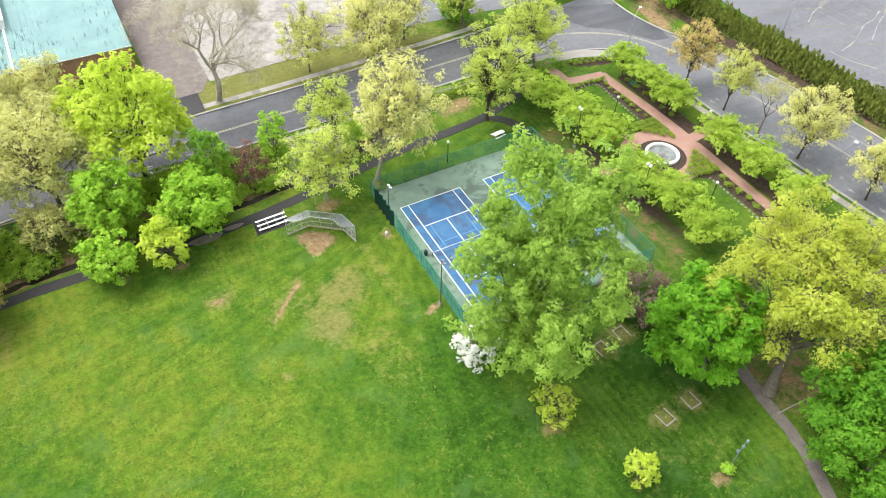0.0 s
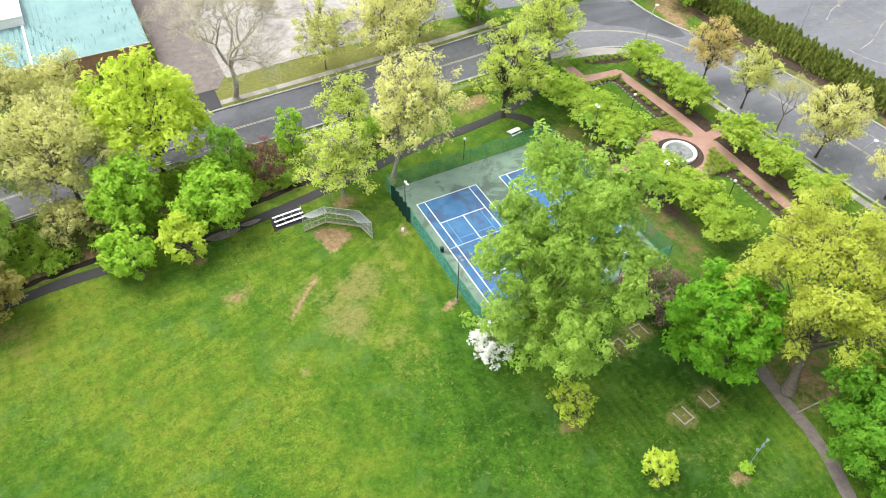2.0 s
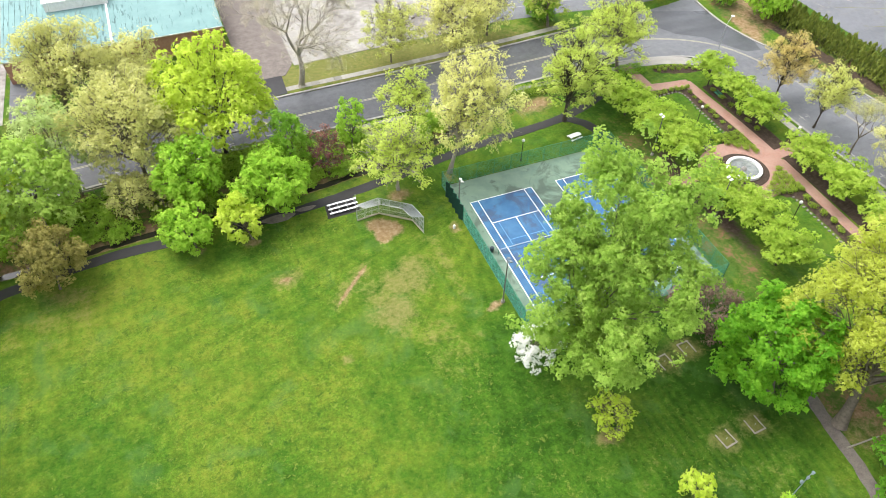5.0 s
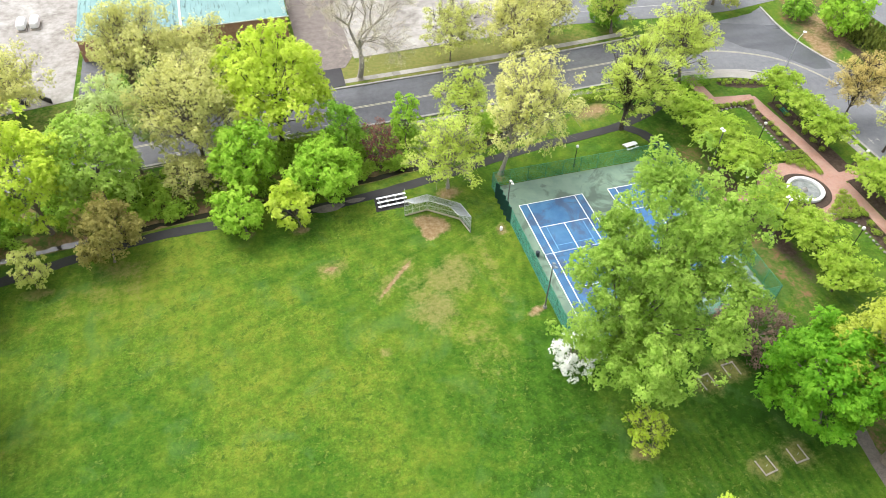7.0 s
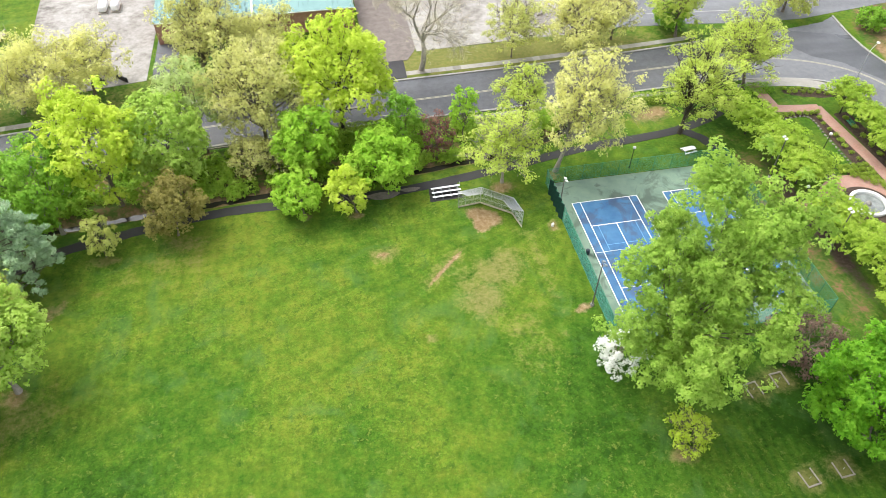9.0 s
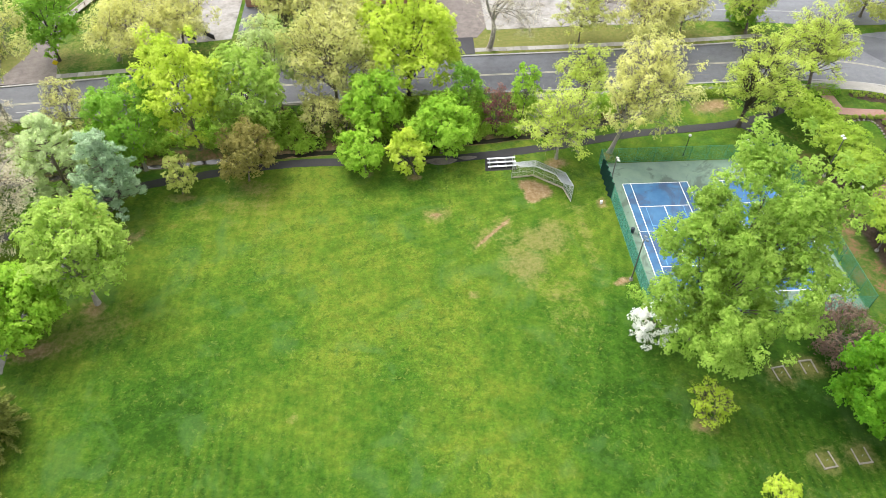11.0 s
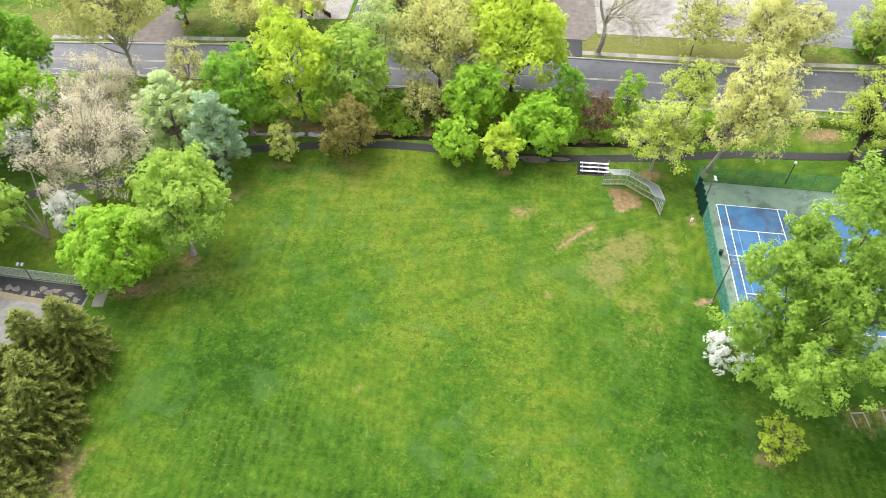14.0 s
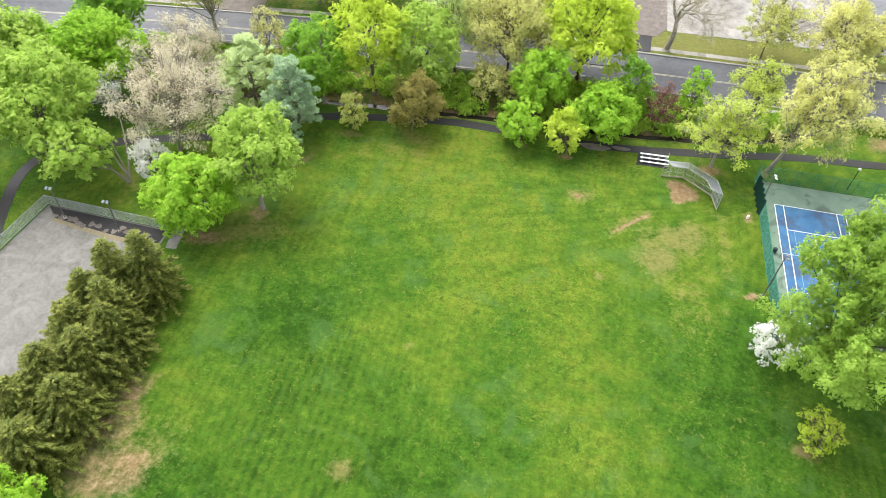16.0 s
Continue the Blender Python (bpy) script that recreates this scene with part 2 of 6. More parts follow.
def teal_roof():
    """Painted sheet roof, weathered, with dark runs down the slope."""
    k = Nodes("teal_roof_paint")
    c = k.ramp(k.noise(0.25, 5), (0.35, (0.135, 0.245, 0.24)), (0.65, (0.172, 0.295, 0.285)))
    runs = k.ramp(k.noise(1.7, 4, stretch=(1.0, 0.16, 1.0)), (0.57, 0.0), (0.61, 1.0))
    where = k.ramp(k.noise(0.06, 2), (0.50, 0.0), (0.62, 1.0))
    c = k.mix(k.math("MULTIPLY", runs, where), c, (0.04, 0.088, 0.088))
    return k.done(c, 0.6, 0, 0.3)


TEAL = teal_roof()
BRICK_WALL = plain("red_brick_wall", (0.30, 0.15, 0.11), (0.44, 0.25, 0.19), 1.5, 0.9)


def sand_court():
    """Fine pale grit over an old court, with damp drifts."""
    k = Nodes("pale_grit")
    f = k.mix(0.4, k.noise(0.35, 5, 0.6, warp=1.0), k.noise(1.6, 5))
    c = k.ramp(f, (0.30, (0.12, 0.113, 0.096)), (0.5, (0.182, 0.176, 0.160)), (0.68, (0.240, 0.234, 0.218)))
    k.bump(f, 0.5, 0.06)
    return k.done(c, 0.95, 0, 0.2)


GRIT = sand_court()


def grass_ground():
    """Mown spring grass in drifts of green, yellow-green and straw, with some tree shade put into its colour; bare
    earth, mulch and rough growth where the ground's own maps say so.
    """
    k = Nodes("park_grass")
    big = k.noise(0.045, 4, 0.55)
    mid = k.noise(0.30, 6, 0.68)
    fine = k.noise(1.3, 6, 0.78)
    tiny = k.noise(3.0, 6, 0.85)
    mixd = k.math("ADD", k.math("ADD", k.math("MULTIPLY", big, 0.32), k.math("MULTIPLY", mid, 0.40)), k.math("MULTIPLY", fine, 0.28))
    # darker grass: lush growth, and shade painted into the colour
    mixd = k.math("ADD", mixd, k.math("MULTIPLY", k.attr("lush_shaded"), -0.045))
    c = k.ramp(mixd, (0.37, (0.020, 0.060, 0.004)), (0.45, (0.041, 0.103, 0.008)), (0.53, (0.080, 0.138, 0.012)), (0.61, (0.130, 0.164, 0.018)))
    # tufts and clover; some stretches are coarse, others smooth
    coarse = k.ramp(k.noise(0.085, 4, 0.6, warp=0.5), (0.40, 0.35), (0.60, 1.0))
    grain = k.math("ADD", k.math("MULTIPLY", k.math("MULTIPLY", k.math("SUBTRACT", tiny, 0.5), coarse), 2.4), 1.0)
    c = k.mix(1.0, c, grain, "MULTIPLY")
    soft_spots = k.math("ADD", k.math("MULTIPLY", k.noise(0.62, 4, 0.65), 1.0), 0.44)
    c = k.mix(1.0, c, soft_spots, "MULTIPLY")
    weeds = k.ramp(k.noise(1.15, 5, 0.8, warp=0.5), (0.56, 0.0), (0.64, 1.0))
    c = k.mix(k.math("MULTIPLY", k.math("MULTIPLY", weeds, coarse), 0.6), c, (0.168, 0.2, 0.036))
    tuft = k.ramp(k.noise(0.8, 5, 0.8, warp=0.6), (0.37, 1.0), (0.45, 0.0))
    c = k.mix(k.math("MULTIPLY", k.math("MULTIPLY", tuft, coarse), 0.7), c, (0.019, 0.06, 0.008))
    clover = k.ramp(k.noise(0.14, 5, 0.6, warp=0.8), (0.55, 0.0), (0.66, 1.0))
    c = k.mix(k.math("MULTIPLY", clover, 0.35), c, (0.068, 0.14, 0.036))
    # mown stripes
    wave = k.node("TexWave")
    wave.wave_type, wave.bands_direction, wave.wave_profile = "BANDS", "X", "SIN"
    wave.inputs["Scale"].default_value, wave.inputs["Distortion"].default_value = 0.26, 0.7
    wave.inputs["Detail"].default_value, wave.inputs["Detail Scale"].default_value = 2.0, 0.4
    k.link(k.geo.outputs["Position"], wave.inputs["Vector"])
    c = k.mix(k.math("MULTIPLY", k.math("MULTIPLY", wave.outputs["Fac"], k.ramp(big, (0.42, 0.0), (0.56, 1.0))), 0.16), c, (0.124, 0.172, 0.016))
    # worn straw, bare earth, mulch, rough litter
    edge = k.math("SUBTRACT", k.math("ADD", k.math("MULTIPLY", mid, 0.55), k.math("MULTIPLY", fine, 0.45)), 0.5)

    def spread(name, gain, lo, hi):
        return k.ramp(k.math("ADD", k.attr(name), k.math("MULTIPLY", edge, gain)), (lo, 0.0), (hi, 1.0))

    c = k.mix(k.math("MULTIPLY", spread("straw", 2.4, 0.30, 0.75), 0.72), c, k.ramp(fine, (0.35, (0.12, 0.128, 0.028)), (0.65, (0.224, 0.188, 0.076))))
    rough = k.ramp(k.mix(0.5, fine, mid), (0.36, (0.028, 0.06, 0.01)), (0.48, (0.068, 0.108, 0.02)), (0.57, (0.17, 0.098, 0.055)))
    c = k.mix(spread("wild", 1.2, 0.35, 0.65), c, rough)
    c = k.mix(spread("mulch", 0.6, 0.42, 0.58), c, k.ramp(fine, (0.35, (0.032, 0.022, 0.016)), (0.65, (0.084, 0.06, 0.044))))
    earth = k.ramp(fine, (0.30, (0.150, 0.090, 0.042)), (0.52, (0.240, 0.158, 0.088)), (0.70, (0.355, 0.270, 0.175)))
    c = k.mix(k.math("MULTIPLY", spread("earth", 1.9, 0.36, 0.82), 0.9), c, earth)
    k.bump(k.mix(0.4, fine, tiny), 0.9, 0.12)
    return k.done(c, 0.95, 0, 0.12)


GRASS = grass_ground()

# ---- mesh helpers ----


def mesh_of(name, verts, faces, material, smooth=False):
    me = bpy.data.meshes.new(name)
    me.from_pydata([tuple(v) for v in verts], [], faces)
    me.materials.append(material)
    if smooth:
        me.polygons.foreach_set("use_smooth", [True] * len(me.polygons))
    me.update()
    return me


def hung(name, me, parent=None, label="", at=None):
    """Links a mesh as one object, under a thing or on its own."""
    ob = new(name, me)
    if parent is not None:
        ob.parent = parent
    if at is not None:
        ob.matrix_basis = at
    if label:
        tagged(ob, label)
    return ob


def part(name, bm, material, parent=None, label="", at=None, smooth=False):
    me = bpy.data.meshes.new(name)
    bm.to_mesh(me)
    bm.free()
    me.materials.append(material)
    if smooth:
        me.polygons.foreach_set("use_smooth", [True] * len(me.polygons))
    return hung(name, me, parent, label, at)


def box(bm, x0, x1, y0, y1, z0, z1, bevel=0.0, turn=None):
    m = Matrix.Translation(((x0 + x1) / 2, (y0 + y1) / 2, (z0 + z1) / 2)) @ Matrix.Diagonal((x1 - x0, y1 - y0, z1 - z0, 1))
    got = bmesh.ops.create_cube(bm, size=1.0, matrix=(turn @ m) if turn else m)
    if bevel:
        edges = list({e for v in got["verts"] for e in v.link_edges})
        bmesh.ops.bevel(bm, geom=edges, offset=bevel, segments=1, affect="EDGES")
    return bm


def boxed(*a, **k):
    return box(bmesh.new(), *a, **k)


def rod(bm, a, b, r0, r1=None, sides=8):
    a, b = Vector(a), Vector(b)
    d = b - a
    m = Matrix.Translation((a + b) / 2) @ d.to_track_quat("Z", "Y").to_matrix().to_4x4()
    bmesh.ops.create_cone(bm, cap_ends=True, segments=sides, radius1=r0, radius2=r0 if r1 is None else r1, depth=d.length, matrix=m)
    return bm


def rodded(*a, **k):
    return rod(bmesh.new(), *a, **k)


def ball(bm, at, r, sub=2, squash=1.0):
    bmesh.ops.create_icosphere(bm, subdivisions=sub, radius=r, matrix=Matrix.Translation(at) @ Matrix.Diagonal((1, 1, squash, 1)))
    return bm


def lathe(bm, profile, sides=32, at=(0, 0, 0)):
    """A ring-shaped body from a closed profile of (radius, height)."""
    rings = []
    for i in range(sides):
        a = 2 * math.pi * i / sides
        rings.append([bm.verts.new((at[0] + r * math.cos(a), at[1] + r * math.sin(a), at[2] + z)) for r, z in profile])
    n = len(profile)
    for i in range(sides):
        p, q = rings[i], rings[(i + 1) % sides]
        for j in range(n):
            bm.faces.new((p[j], q[j], q[(j + 1) % n], p[(j + 1) % n]))
    bmesh.ops.recalc_face_normals(bm, faces=bm.faces)
    return bm


def smooth_line(points, step=1.0):
    """A smooth line through the points, sampled about every step metres."""
    p = [np.array(q, float) for q in points]
    p = [2 * p[0] - p[1]] + p + [2 * p[-1] - p[-2]]
    out = []
    for i in range(1, len(p) - 2):
        n = max(1, int(np.linalg.norm(p[i + 1] - p[i]) / step))
        for j in range(n):
            t = j / n
            out.append(0.5 * (2 * p[i] + (p[i + 1] - p[i - 1]) * t + (2 * p[i - 1] - 5 * p[i] + 4 * p[i + 1] - p[i + 2]) * t * t
                              + (3 * p[i] - p[i - 1] - 3 * p[i + 1] + p[i + 2]) * t ** 3))
    out.append(p[-2])
    return np.array(out)


def side_line(line, off):
    """The line moved off metres to its left."""
    d = np.gradient(line, axis=0)
    d /= np.linalg.norm(d, axis=1)[:, None]
    return line + off * np.stack([-d[:, 1], d[:, 0]], 1)


def strip_mesh(name, line, left, right, z0, z1, material, wobble=0.0):
    """A slab along a line, from left to right of it, with real thickness."""
    rng = np.random.default_rng(len(line))
    wl_, wr_ = (left + wobble * rng.standard_normal(len(line)))[:, None], (right + wobble * rng.standard_normal(len(line)))[:, None]
    d = np.gradient(line, axis=0)
    d /= np.linalg.norm(d, axis=1)[:, None]
    nrm = np.stack([-d[:, 1], d[:, 0]], 1)
    a, b = line + nrm * wl_, line - nrm * wr_
    n = len(line)
    verts = [(*p, z1) for p in a] + [(*p, z1) for p in b] + [(*p, z0) for p in a] + [(*p, z0) for p in b]
    faces = []
    for i in range(n - 1):
        faces += [(i, n + i, n + i + 1, i + 1), (2 * n + i, i, i + 1, 2 * n + i + 1), (n + i, 3 * n + i, 3 * n + i + 1, n + i + 1)]
    faces += [(0, 2 * n, 3 * n, n), (n - 1, 2 * n - 1, 4 * n - 1, 3 * n - 1)]
    return mesh_of(name, verts, faces, material)


def slab(poly, z0, z1):
    """A flat slab with the outline poly."""
    bm = bmesh.new()
    top = [bm.verts.new((x, y, z1)) for x, y in poly]
    low = [bm.verts.new((x, y, z0)) for x, y in poly]
    f = bm.faces.new(top)
    n = len(poly)
    for i in range(n):
        bm.faces.new((top[i], low[i], low[(i + 1) % n], top[(i + 1) % n]))
    bmesh.ops.triangulate(bm, faces=[f])
    bmesh.ops.recalc_face_normals(bm, faces=bm.faces)
    return bm


def inside(x, y, poly):
    """Which of the points lie in the polygon."""
    hit = np.zeros(x.shape, bool)
    n = len(poly)
    for i in range(n):
        (x0, y0), (x1, y1) = poly[i], poly[(i + 1) % n]
        if y0 == y1:
            continue
        cross = ((y0 > y) != (y1 > y)) & (x < (x1 - x0) * (y - y0) / (y1 - y0) + x0)
        hit ^= cross
    return hit


def near_line(x, y, line):
    """Distance to a line of points."""
    d = np.full(x.shape, 1e9)
    for (x0, y0), (x1, y1) in zip(line[:-1], line[1:]):
        l2 = (x1 - x0) ** 2 + (y1 - y0) ** 2 + 1e-9
        t = np.clip(((x - x0) * (x1 - x0) + (y - y0) * (y1 - y0)) / l2, 0, 1)
        d = np.minimum(d, np.hypot(x - x0 - t * (x1 - x0), y - y0 - t * (y1 - y0)))
    return d


# ---- lines of the plan ----
ROAD_N = smooth_line([(-190, 21), (-150, 28), (-108, 33.2), (-80, 36.2), (-52, 38.2), (-27, 39.6), (0, 40.4), (27, 41.8), (44, 43.2), (62, 44.5)], 2.0)
ROAD_S = smooth_line([(-190, 9), (-150, 16.6), (-124, 20.2), (-98, 22.9), (-58, 25.2), (-37, 26.6), (0, 27.3), (28, 28.3), (44, 28.2), (53, 27.0), (60, 24.8), (63.8, 20.8),
                      (65.0, 14), (64.9, 5), (65.4, -8), (66.7, -20.5), (68.0, -36), (70.0, -60), (73, -95)], 1.5)
STREET_E = smooth_line([(76.2, 48), (75.3, 40), (75.4, 33), (76.8, 26), (79.0, 20), (82.5, 10), (85, -3), (86.4, -16.4), (87.2, -30), (89.5, -60), (93, -95)], 2.0)
CENTRE = smooth_line([(-190, 15), (-150, 22.2), (-124, 25.6), (-98, 28.0), (-58, 31.2), (-28, 32.6), (0, 33.6), (28, 35), (46, 35.4), (58, 33.2), (67.5, 27.5), (72.5, 19), (75.0, 8), (76.3, -10), (77.8, -30), (80, -60), (83, -95)], 1.5)
ROAD_AREA = [tuple(p) for p in ROAD_N] + [(72, 46)] + [tuple(p) for p in STREET_E] + [tuple(p) for p in ROAD_S[::-1]]
CREEK = smooth_line([(-150, 2), (-120, 5.0), (-95, 7.0), (-77, 9.2), (-66, 10.2), (-55, 11.0), (-48, 11.5), (-36, 12.1), (-25, 12.8), (-17, 13.7), (-10, 14.6), (-3, 16.2), (4, 19), (8, 23)], 1.0)
PATH_LINE = smooth_line([(-112, -52), (-113.5, -40), (-117.5, -30), (-119.6, -22), (-117.5, -16), (-110, -12), (-100, -8), (-91, -5), (-84, 0.5), (-79, 3.3), (-74, 4.7), (-65, 6.5), (-55, 7.9), (-48, 8.0), (-38, 7.7), (-30, 7.8), (-23, 8.4),
                         (-10.4, 10.2), (1.2, 12.4), (8, 13.4), (19, 14.4), (26, 15.5), (34, 18.5), (40, 23)], 0.8)
BRANCH_LINE = smooth_line([(25.5, 15.2), (28.2, 12), (29.4, 8.6), (30.2, 5.5)], 0.8)
SE_LINE = smooth_line([(30, -38), (28, -43), (26.3, -49), (25.4, -54.5), (24.9, -59), (23.3, -64.2), (21.6, -68), (19, -74), (15, -82)], 0.8)

# ---- the ground ----


def build_ground():
    fine_x, fine_y = np.arange(-136, 112.01, 0.8), np.arange(-96, 100.01, 0.8)
    xs = np.concatenate([[-2500, -1200, -600, -320, -200, -160], fine_x, [130, 170, 260, 500, 1200, 2500]])
    ys = np.concatenate([[-2500, -1200, -600, -320, -190, -130], fine_y, [112, 140, 200, 400, 1000, 2500]])
    gx, gy = np.meshgrid(xs, ys)
    x, y = gx.ravel(), gy.ravel()
    wob = 0.5 * np.sin(x * 0.31 + 1.3 * np.sin(y * 0.23)) + 0.5 * np.sin(y * 0.37 + 1.1 * np.sin(x * 0.19))
    z = 0.04 * wob
    road = inside(x, y, ROAD_AREA)
    z[road] = -0.35
    dc = near_line(x, y, CREEK)
    z -= 0.85 * np.clip(1.35 - dc / 1.35, 0, 1)
    for px0, px1, py0, py1 in ((-2.9, 28.6, -27.9, 5.6),):
        z[(x > px0) & (x < px1) & (y > py0) & (y < py1)] = -0.05
    z[inside(x, y, LEFT_COURT)] = -0.06
    n, m = len(xs), len(ys)
    me = bpy.data.meshes.new("ground")
    me.vertices.add(n * m)
    me.vertices.foreach_set("co", np.stack([x, y, z], 1).astype(np.float32).ravel())
    i = (np.arange(m - 1)[:, None] * n + np.arange(n - 1)[None, :]).ravel()
    quads = np.stack([i, i + 1, i + n + 1, i + n], 1).astype(np.int32)
    me.loops.add(quads.size)
    me.loops.foreach_set("vertex_index", quads.ravel())
    me.polygons.add(len(quads))
    me.polygons.foreach_set("loop_start", np.arange(0, quads.size, 4, dtype=np.int32))
    me.polygons.foreach_set("use_smooth", np.ones(len(quads), bool))
    me.update(calc_edges=True)

    maps = {k: np.zeros(n * m) for k in ("earth", "straw", "mulch", "wild", "lush_shaded")}

    def blob(kind, cx, cy, rx, ry, turn=0.0, peak=1.0, soft=0.5):
        a = radians(turn)
        u, v = (x - cx) * math.cos(a) + (y - cy) * math.sin(a), -(x - cx) * math.sin(a) + (y - cy) * math.cos(a)
        d = np.hypot(u / rx, v / ry)
        maps[kind][:] = np.maximum(maps[kind], peak * np.clip((1 + soft - d) / (2 * soft), 0, 1))

    # home plate, the worn base line and the bare places of the infield
    blob("earth", -14.6, -0.4, 3.1, 1.9, -35, 1.0, 0.3)
    blob("earth", -15.3, -2.0, 1.5, 1.6, 0, 1.0, 0.4)
    blob("earth", -22.4, -9.6, 4.4, 0.42, 43, 1.0, 0.5)
    blob("straw", -22.4, -9.2, 6.0, 1.6, 43, 0.55, 0.7)
    blob("earth", -31.2, -5.6, 1.1, 0.7, 0, 0.85, 0.6)
    blob("straw", -31.2, -5.6, 2.4, 1.5, 0, 0.7, 0.8)
    blob("straw", -14.8, -11.5, 4.6, 3.6, 30, 0.78, 0.6)
    blob("straw", -18.4, -16.8, 3.6, 3.4, 0, 0.80, 0.6)
    blob("straw", -20.0, -13.0, 2.6, 4.0, 20, 0.6, 0.7)
    blob("straw", -26.8, -22.0, 0.9, 0.8, 0, 0.8, 0.6)
    blob("straw", -51.0, -40.0, 0.8, 0.8, 0, 0.6, 0.6)
    blob("straw", -54.6, -58.7, 1.7, 1.4, 0, 0.85, 0.7)
    blob("earth", -54.6, -58.7, 0.8, 0.7, 0, 0.6, 0.7)
    blob("earth", -4.9, -20.6, 1.5, 0.9, 15, 0.85, 0.5)
    blob("earth", -4.4, -4.2, 1.6, 1.1, 60, 0.7, 0.6)
    blob("straw", -9.0, -5.0, 2.5, 1.5, 0, 0.5, 0.8)
    blob("earth", -10.3, 5.9, 2.3, 1.5, 0, 0.8, 0.6)
    blob("earth", -1.0, 7.2, 1.6, 1.3, 0, 0.7, 0.6)
    blob("straw", -0.8, -44.0, 1.7, 1.2, 0, 0.85, 0.6)
    blob("earth", -0.9, -44.3, 1.0, 0.8, 0, 0.7, 0.6)
    blob("straw", 3.9, -55.0, 1.2, 0.9, 0, 0.7, 0.6)
    blob("earth", 12.9, -58.8, 1.5, 1.2, 0, 0.75, 0.6)
    for px, py in ((12.4, -49.6), (17.0, -49.2), (11.9, -37.3), (16.0, -36.6)):
        blob("straw", px, py, 2.3, 2.0, 0, 0.75, 0.6)
    blob("earth", 29.5, -54.5, 4.0, 4.5, 0, 0.62, 0.7)
    blob("wild", 31.5, -50.0, 6.5, 8.5, 0, 0.65, 0.6)
    blob("earth", -79.4, -21.4, 2.0, 1.5, 0, 0.75, 0.6)
    blob("earth", -85.4, -28.4, 3.2, 1.7, 20, 0.72, 0.6)
    blob("straw", -80, -25, 6.5, 4.5, 20, 0.55, 0.6)
    blob("earth", -78, -8.4, 3.2, 1.6, 30, 0.7, 0.6)
    blob("earth", -80.3, -64.8, 6.0, 4.2, 15, 0.68, 0.5)
    blob("straw", -78.5, -61.5, 6.0, 5.0, 35, 0.5, 0.6)
    blob("earth", -84.0, -58.0, 4.5, 9.0, 0, 0.65, 0.5)
    blob("straw", -71.7, 0.4, 2.2, 1.2, 0, 0.85, 0.6)
    blob("straw", -61.0, 2.0, 5.5, 2.2, 0, 0.55, 0.7)
    blob("straw", -62, -2, 9, 5, 10, 0.38, 0.9)
    blob("earth", -42.3, 4.7, 1.4, 1.0, 0, 0.7, 0.6)
    blob("earth", -34.1, 3.5, 1.6, 1.1, 0, 0.7, 0.6)
    blob("straw", -8.5, -12.0, 1.2, 12.0, 0, 0.42, 0.8)
    blob("straw", -100, -20, 7, 4, 0, 0.4, 0.7)
    blob("straw", 8, -54, 17, 11, 0, 0.26, 0.8)
    blob("straw", -14, -24, 5, 9, 0, 0.35, 0.8)
    # dark and pale drifts of the outfield; some paint shade into the grass
    def drift(cx, cy, rx, ry, turn, amount):
        a = radians(turn)
        u, v = (x - cx) * math.cos(a) + (y - cy) * math.sin(a), -(x - cx) * math.sin(a) + (y - cy) * math.cos(a)
        maps["lush_shaded"] += amount * np.exp(-((u / rx) ** 2 + (v / ry) ** 2))
    drift(-66, -44, 10, 24, 10, 1.3)
    drift(-57, -52, 12, 14, 0, 1.0)
    drift(-20, -30, 10, 7, 10, 1.0)
    drift(-8, -40, 9, 10, 0, 1.2)
    # shade south-east of the elm and by the maple, put into the grass colour
    drift(12, -47, 13, 15, 0, 1.9)
    drift(20, -38, 8, 8, 0, 1.6)
    drift(-46, -14, 9, 6, 0, 0.5)
    drift(-38, -38, 5, 7, 0, 0.6)
    drift(-30, 3.0, 14, 3, 0, 0.9)
    drift(-6, -12, 3, 14, 0, 0.5)
    drift(-33, -26, 9, 12, 25, -0.9)
    drift(-47, -34, 5, 14, -10, -0.8)
    drift(-62, -4, 11, 5, 10, -0.9)
    drift(-28, -52, 9, 9, 0, -0.4)
    drift(-46, -8, 6, 5, 0, -0.4)
    drift(-68, -22, 5, 6, 0, -0.5)
    drift(-10, -58, 8, 7, 0, -0.4)
    # near lawn: dimming of grass seen steeply from above, put into its colour
    drift(-55, -64, 32, 17, 0, 1.3)
    # shade between courts and garden row, painted into the grass
    drift(32, -12, 5, 26, 0, 2.0)
    # the same painted dimming at the near right
    drift(10, -60, 18, 9, 0, 1.2)
    drift(-36, -8, 44, 17, 0, -0.75)
    # rough bank between the creek and the road
    bank = (near_line(x, y, CREEK) < 60) & (y > np.interp(x, CREEK[:, 0], CREEK[:, 1]) - 0.3) & (y < np.interp(x, ROAD_S[:200, 0], ROAD_S[:200, 1]) - 2.0) & (x < 7)
    maps["wild"][bank] = 1.0
    maps["earth"] = np.maximum(maps["earth"], 0.74 * np.clip(1.6 - near_line(x, y, CREEK) / 1.1, 0, 1) * (x < 8))
    blob("earth", -52, 20, 4, 2, 0, 0.55, 0.8)
    blob("earth", 4, 21, 6, 2.6, 10, 0.62, 0.7)
    blob("earth", 22, 20.5, 4.2, 2.6, 10, 0.80, 0.6)
    blob("earth", -58, 20, 3, 4, 0, 0.5, 0.8)
    # verges north of the road
    blob("straw", 0, 45, 34, 6, 0, 1.05, 0.6)
    blob("straw", -118, 40, 30, 8, 8, 0.85, 0.7)
    blob("straw", -60, 44, 26, 6, 5, 0.6, 0.8)
